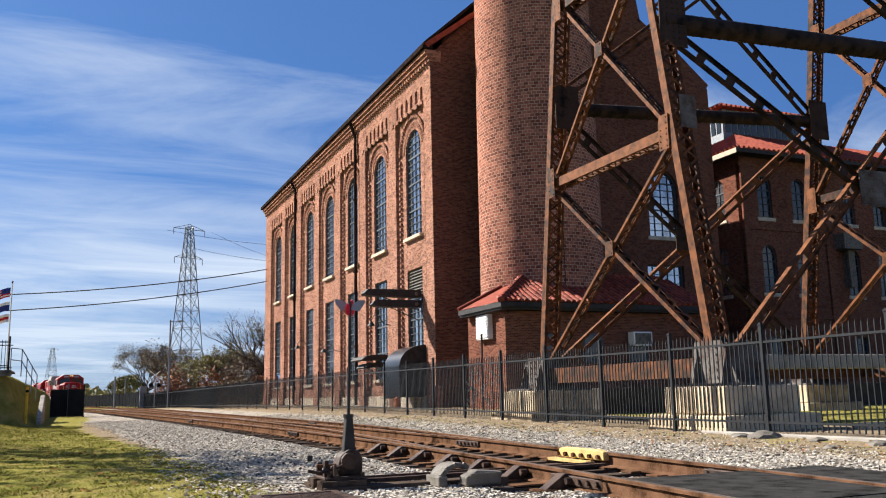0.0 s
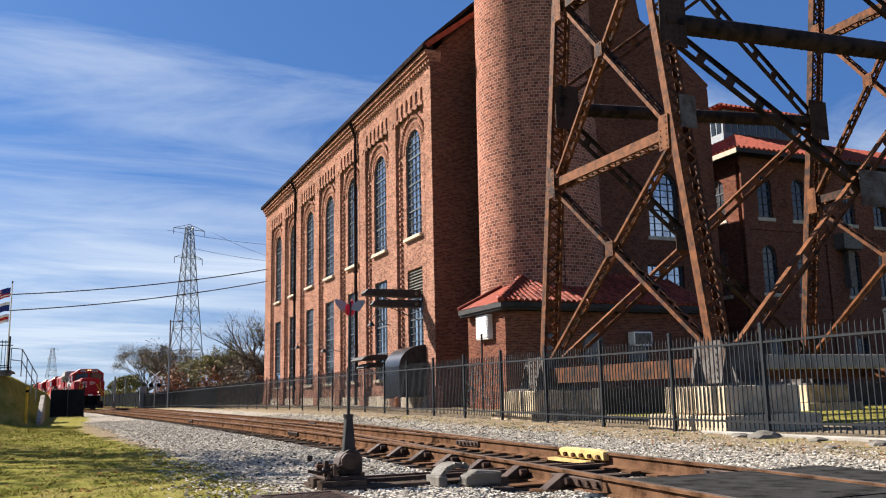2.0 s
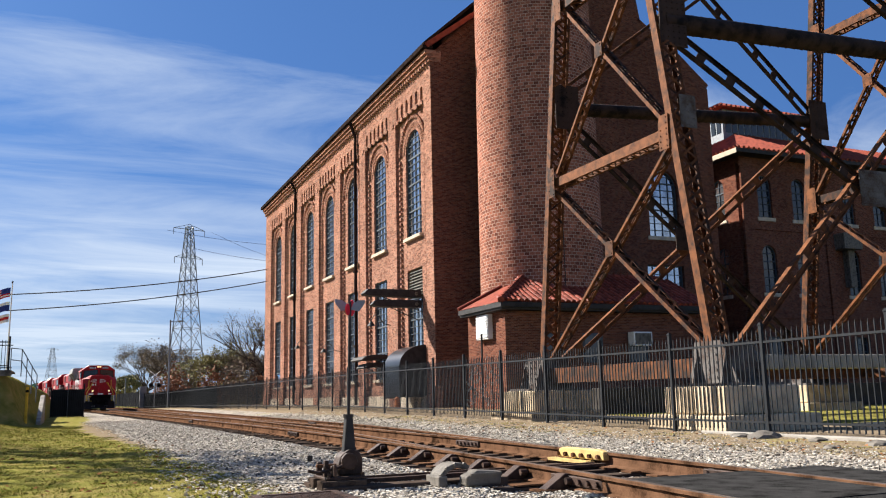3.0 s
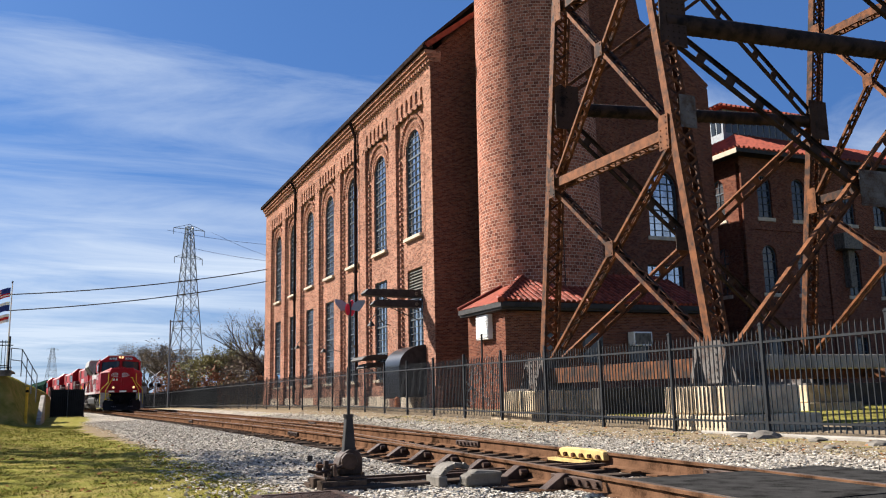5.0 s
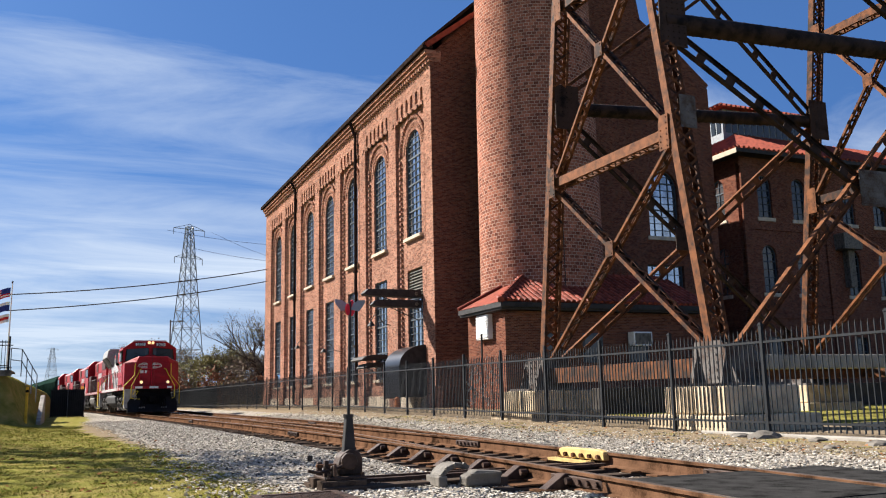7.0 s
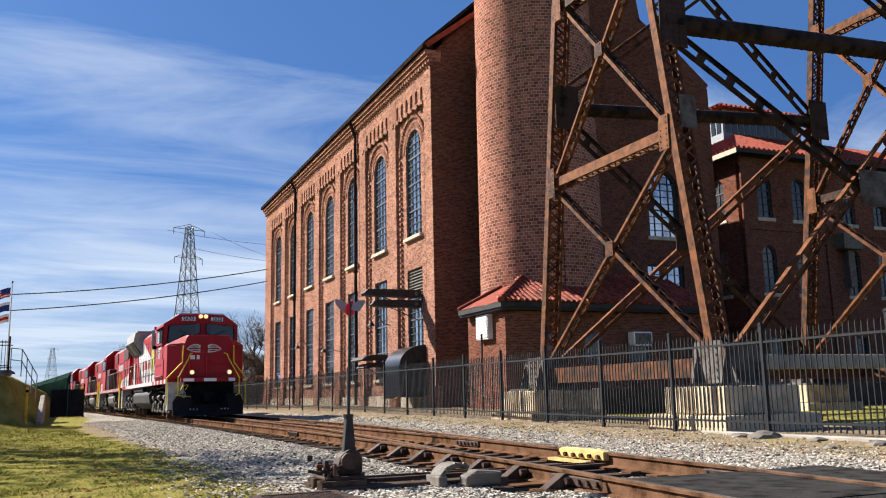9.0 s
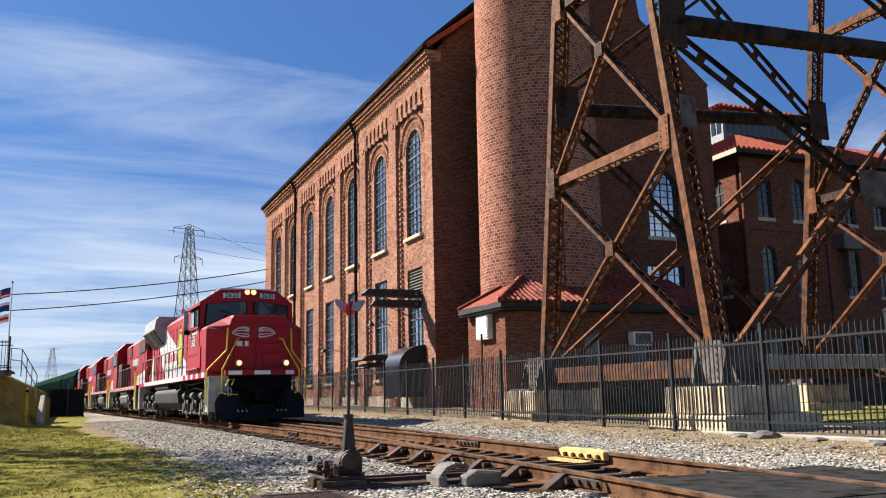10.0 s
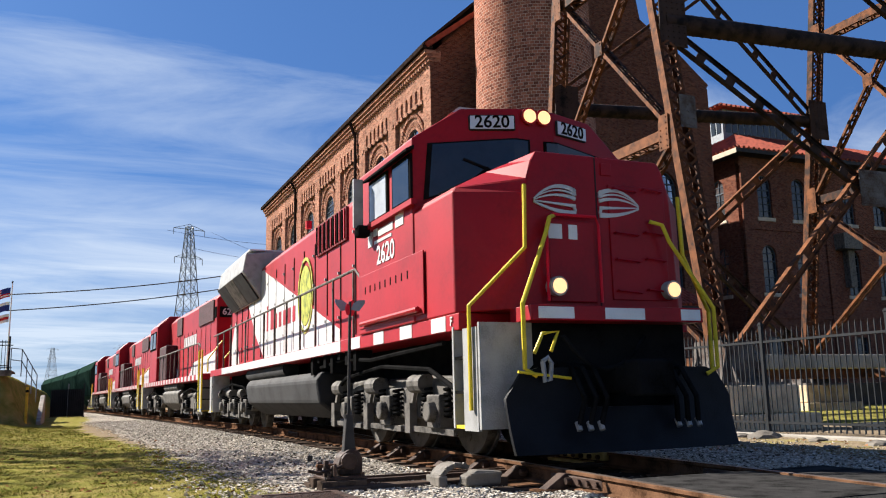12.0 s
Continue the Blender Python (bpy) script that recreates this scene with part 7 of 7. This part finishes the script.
# ---- behind the fence, under the tower ----
def build_tower_yard():
    b = thing("concrete_beam", "long pale concrete beam under the tower", "beam")
    part("beam", Form().box(14.2, 30.0, 16.5, 17.1, 1.20, 1.56), CONCRETE, b, bevel=0.03)
    for x in (14.6, 29.0):
        part("support", Form().box(x, x + 0.7, 16.55, 17.05, -0.2, 1.195), CONCRETE, b, bevel=0.03)
    g = thing("rusted_girder", "rust-brown steel girder lying under the beam", "girder")
    part("girder", Form().box(17.5, 30.0, 19.6, 19.9, 1.02, 1.28).box(17.5, 30.0, 19.45, 20.05, 1.28, 1.32).box(17.5, 30.0, 19.45, 20.05, 0.98, 1.02), RUST, g)
    for x in (18.5, 27.0):
        part("stool", Form().box(x, x + 0.4, 19.5, 20.0, -0.15, 0.98), RUST_DARK, g)
    w = thing("low_wall", "low grey masonry wall behind the tower, darkened for shade", "wall")
    part("course", Form().box(16.0, 44.0, 24.0, 24.5, -0.2, 0.85), SHADED_MASONRY, w, bevel=0.02)
    k = thing("pale_kerb", "low pale stone kerb on the grass", "kerb")
    for i in range(5):
        part("stone", Form().box(14.2 + i * 1.0, 15.17 + i * 1.0, 12.2, 12.55, -0.2, 0.02), STONE, k, bevel=0.02)
    c = thing("fence_kerb", "thin concrete kerb under the picket fence", "kerb", kind="structure")
    part("strip", Form().box(11.33, 11.50, 1.5, 13.6, -0.25, -0.055), CONCRETE, c, bevel=0.02)
    rng = random.Random(8)
    for x, y, s in ((11.1, 11.7, 0.30), (11.0, 10.4, 0.16), (10.9, 9.2, 0.2), (10.4, 8.4, 0.14), (10.2, 9.4, 0.12), (11.05, 12.2, 0.18)):
        r = thing("loose_rock", "weathered flat rock on the dirt", "rock", at=pose(x, y, float(land(x, y)), 0, 0, rng.uniform(0, 360)), group="loose rocks by the fence")
        bm = bmesh.new()
        bmesh.ops.create_icosphere(bm, subdivisions=2, radius=s)
        for v in bm.verts:
            v.co.z *= 0.38
            v.co += Vector((rng.uniform(-1, 1), rng.uniform(-1, 1), rng.uniform(-0.5, 0.5))) * s * 0.13
        me = bpy.data.meshes.new("stone")
        bm.to_mesh(me)
        bm.free()
        me.materials.append(GALV)
        part("stone", me, GALV, r)
    for x, y, h in ((14.5, 30.5, 1.9), (15.6, 31.0, 2.2)):
        v = thing("climbing_vine", "dried pale climbing vine on a wire frame", "vine")
        rg = random.Random(int(x * 10))
        f = Form()
        p = Vector((x, y, 0))
        for i in range(60):
            q = Vector((x + rg.uniform(-0.35, 0.35), y + rg.uniform(-0.1, 0.1), rg.uniform(0.2, h)))
            f.tube(q, q + Vector((rg.uniform(-0.15, 0.15), 0, rg.uniform(0.05, 0.2))), 0.025, 0.015, n=5)
        part("stems", f, L_SILVER, v)
        part("frame_post", Form().tube((x, y + 0.05, -0.1), (x, y + 0.05, h), 0.025, n=6), IRON, v)
    m = thing("vent_pipe", "dark vent pipe against the annex wall", "pipe")
    part("pipe", Form().tube((16.9, 34.6, -0.1), (16.9, 34.6, 3.4), 0.05, n=8), IRON, m)


build_tower_yard()


# ---- bank, stairs, flags and far fences beside the line ----
def rail_set(parent, pts, h, mat, every=1.0, r=0.025):
    top = [Vector(p) + Vector((0, 0, h)) for p in pts]
    for hh in (1.0, 0.5):
        part("rail", Form().path([Vector(p) + Vector((0, 0, h * hh)) for p in pts], r, n=6), mat, parent)
    for a, b in zip(pts, pts[1:]):
        a, b = Vector(a), Vector(b)
        n = max(1, int((b - a).length / every))
        for i in range(n + 1):
            q = a.lerp(b, i / n)
            part("post", Form().tube(q - Vector((0, 0, 0.15)), q + Vector((0, 0, h)), r, n=6), mat, parent)


def build_bank():
    s = thing("platform_deck", "weathered timber deck on top of the grass bank", "deck")
    for k in range(12):
        part("plank", Form().box(-6.0, -2.2, 38.6 + k * 0.25, 38.83 + k * 0.25, 2.02, 2.10), GREY_WOOD, s)
    part("edge_beam", Form().box(-6.0, -2.17, 38.4, 38.6, 1.86, 2.08), GREY_WOOD, s)
    f = thing("deck_fence", "black picket fence along the deck", "fence")
    for y in (38.65, 40.8):
        for h in (0.15, 1.1):
            part("rail", Form().box(-6.0, -2.3, y - 0.02, y + 0.02, 2.1 + h, 2.14 + h), FENCE, f)
    for k in range(31):
        part("picket", Form().box(-6.0 + k * 0.122, -5.98 + k * 0.122, 38.64, 38.66, 2.12, 3.3), FENCE, f)
    part("post", Form().box(-2.34, -2.27, 38.6, 38.68, 2.0, 3.45), FENCE, f)
    wing = thing("wing_wall", "sloping grey concrete wing wall at the bank's foot", "wall")
    part("slab", Form().prism([(41.5, -0.25), (47.5, -0.25), (47.5, 1.15), (46.5, 1.15), (41.5, 0.0)], "x", -1.28, -1.08), CONCRETE, wing, bevel=0.03)
    h = thing("stair_handrail", "pale galvanised pipe handrail beside the stairs", "handrail")
    rail_set(h, [(-2.25, 39.0, 2.05), (-1.85, 39.0, 2.0), (-1.25, 39.0, 0.95)], 0.95, PYLON, 0.35, r=0.02)
    y = thing("marker_post", "yellow plastic marker post in the grass", "marker post", at=pose(-1.56, 38.5, float(land(-1.56, 38.5))))
    part("post", Form().tube((0, 0, -0.1), (0, 0, 1.42), 0.055, n=10), MARKER, y)
    part("band", Form().tube((0, 0, 1.2), (0, 0, 1.3), 0.059, n=10), L_BLACK, y)
    p = thing("flagpole", "white flagpole with three flags", "flagpole", at=pose(-4.30, 70, 0))
    part("pole", Form().tube((0, 0, 0), (0.05, 0, 9.6), 0.07, 0.04, n=10), WHITE, p)
    part("finial", Form().tube((0.05, 0, 9.58), (0.05, 0, 9.72), 0.06, n=10), IRON, p)

    def flag(z0, z1, cols, label):
        fl = Form()
        n = 10
        rows = len(cols)
        for j in range(rows):
            for i in range(n):
                xa, xb = -0.05 - i * 0.15, -0.05 - (i + 1) * 0.15
                ya, yb = 0.10 * math.sin(i * 0.9), 0.10 * math.sin((i + 1) * 0.9)
                dz = lambda q: -0.012 * q * q
                za, zb = z0 + (z1 - z0) * j / rows, z0 + (z1 - z0) * (j + 1) / rows
                fl.add([(xa, ya, za + dz(i)), (xb, yb, za + dz(i + 1)), (xb, yb, zb + dz(i + 1)), (xa, ya, zb + dz(i)), (xa, ya + 0.01, za + dz(i)), (xb, yb + 0.01, za + dz(i + 1)), (xb, yb + 0.01, zb + dz(i + 1)), (xa, ya + 0.01, zb + dz(i))],
                       [(0, 1, 2, 3), (7, 6, 5, 4), (0, 4, 5, 1), (2, 6, 7, 3)], cols[j] if not (len(cols) > 4 and j > 2 and i < 4) else 2)
        part("flag", fl, (FLAG_RED, WHITE, FLAG_BLUE), p, label)

    flag(8.55, 9.25, (0, 1, 0, 1, 0, 1, 0), "striped red and white flag with a blue corner")
    flag(7.55, 8.2, (2, 2, 1, 2, 2)[:3], "blue flag with a white middle")
    flag(6.7, 7.3, (1, 0, 1), "white and red flag")
    n = thing("mesh_fence", "dark screened fence panels beside the line", "fence")
    for x0, x1, dy in ((-1.05, -0.08, 0.0), (-0.04, 0.86, -0.4)):
        for k in range(9):
            xx = x0 + (x1 - x0) * k / 8
            part("picket", Form().box(xx - 0.03, xx + 0.03, 60 + dy - 0.02, 60 + dy + 0.02, -0.15, 1.62), FENCE, n)
        for z in (0.35, 1.5):
            part("rail", Form().box(x0, x1, 60 + dy - 0.025, 60 + dy + 0.025, z, z + 0.06), FENCE, n)
        part("screen", Form().box(x0, x1, 60 + dy + 0.03, 60 + dy + 0.045, -0.1, 1.58), SCREEN, n)
    for x in (-0.06, 0.86):
        part("post", Form().box(x - 0.04, x + 0.04, 59.9, 60.0, -0.2, 1.95), PYLON if x < 0 else FENCE, n)
    w = thing("screen_fence", "long dark screened fence past the line", "fence")
    prev = None
    for k in range(34):
        y = 116 + k * 3
        x = float(np.interp(y, (116, 135, 150, 180, 220), (8.4, 7.6, 5.8, 2.0, -3.5)))
        part("post", Form().box(x - 0.05, x + 0.05, y - 0.05, y + 0.05, -0.2, 2.1), FENCE, w)
        if prev:
            part("screen", Form().beam((*prev, 1.0), (x, y, 1.0), 0.03, 1.9), SCREEN, w)
        prev = (x, y)
    c = thing("fence_screen", "dark wind screen cloth hung on the far fence", "screen")
    pts = [(float(np.interp(y, (72, 91, 103, 116), (10.78, 10.88, 9.98, 8.48))), y) for y in range(72, 117, 4)]
    for a, b in zip(pts, pts[1:]):
        part("cloth", Form().beam((*a, 0.85), (*b, 0.85), 0.02, 1.75), SCREEN, c)
    gp = thing("gate_post", "broad pale gate post in the fence line", "gate post")
    part("post", Form().box(8.1, 8.9, 114.5, 114.9, -0.2, 2.6), PYLON, gp, bevel=0.02)
    t = thing("utility_pole", "slim pale steel pole by the far fence", "pole", at=pose(10.05, 100, 0))
    part("shaft", Form().tube((0, 0, 0), (0, 0, 9.7), 0.11, 0.08, n=10), PYLON, t)
    part("arm", Form().beam((-0.1, 0, 9.5), (1.1, 0, 9.5), 0.08, 0.08), PYLON, t)
    part("lamp_head", Form().box(0.8, 1.4, -0.15, 0.15, 9.5, 9.66), PYLON, t, bevel=0.03)
    for x, y, h2 in ((5.3, 118, 3.9), (7.2, 170, 4.5), (8.9, 160, 4.8), (1.2, 190, 4.2)):
        u = thing("utility_pole", "slim pale pole by the far fence", "pole", at=pose(x, y, 0), group="far poles")
        part("shaft", Form().tube((0, 0, 0), (0, 0, h2), 0.12, n=8), PYLON, u)
        part("cap", Form().tube((0, 0, h2), (0, 0, h2 + 0.06), 0.14, n=8), PYLON, u)
    s2 = thing("crossing_signal", "railway crossing signal with black lamp hoods", "signal", at=pose(9.3, 108, 0))
    part("mast", Form().tube((0, 0, 0), (0, 0, 4.0), 0.06, n=8), PYLON, s2)
    for sx in (-1, 1):
        part("blade", Form().beam((-0.6 * sx, 0, 3.3), (0.6 * sx, 0, 4.3), 0.05, 0.2, up=(0, 1, 0)), WHITE, s2)
        hd = part("lamp_hood", Form().tube((sx * 0.45, -0.15, 2.6), (sx * 0.45, 0.1, 2.6), 0.28, n=14), IRON, s2)
        part("lens", Form().tube((sx * 0.45, -0.16, 2.6), (sx * 0.45, -0.14, 2.6), 0.14, n=12), L_BLACK, hd)


GREY_WOOD = material("grey_deck_wood", (0.17, 0.145, 0.125), 0.9, vary=0.35, scale=4, fine=40, bump=0.5, rnd=0.3)
MARKER = material("marker_yellow", (0.50, 0.31, 0.03), 0.6, vary=0.2)
FLAG_RED = material("flag_red", (0.50, 0.03, 0.03), 0.8, vary=0.1)
FLAG_BLUE = material("flag_blue", (0.03, 0.05, 0.22), 0.8, vary=0.1)
SCREEN = material("black_screen_cloth", (0.016, 0.017, 0.019), 0.95, vary=0.3, scale=2)
build_bank()

motions()
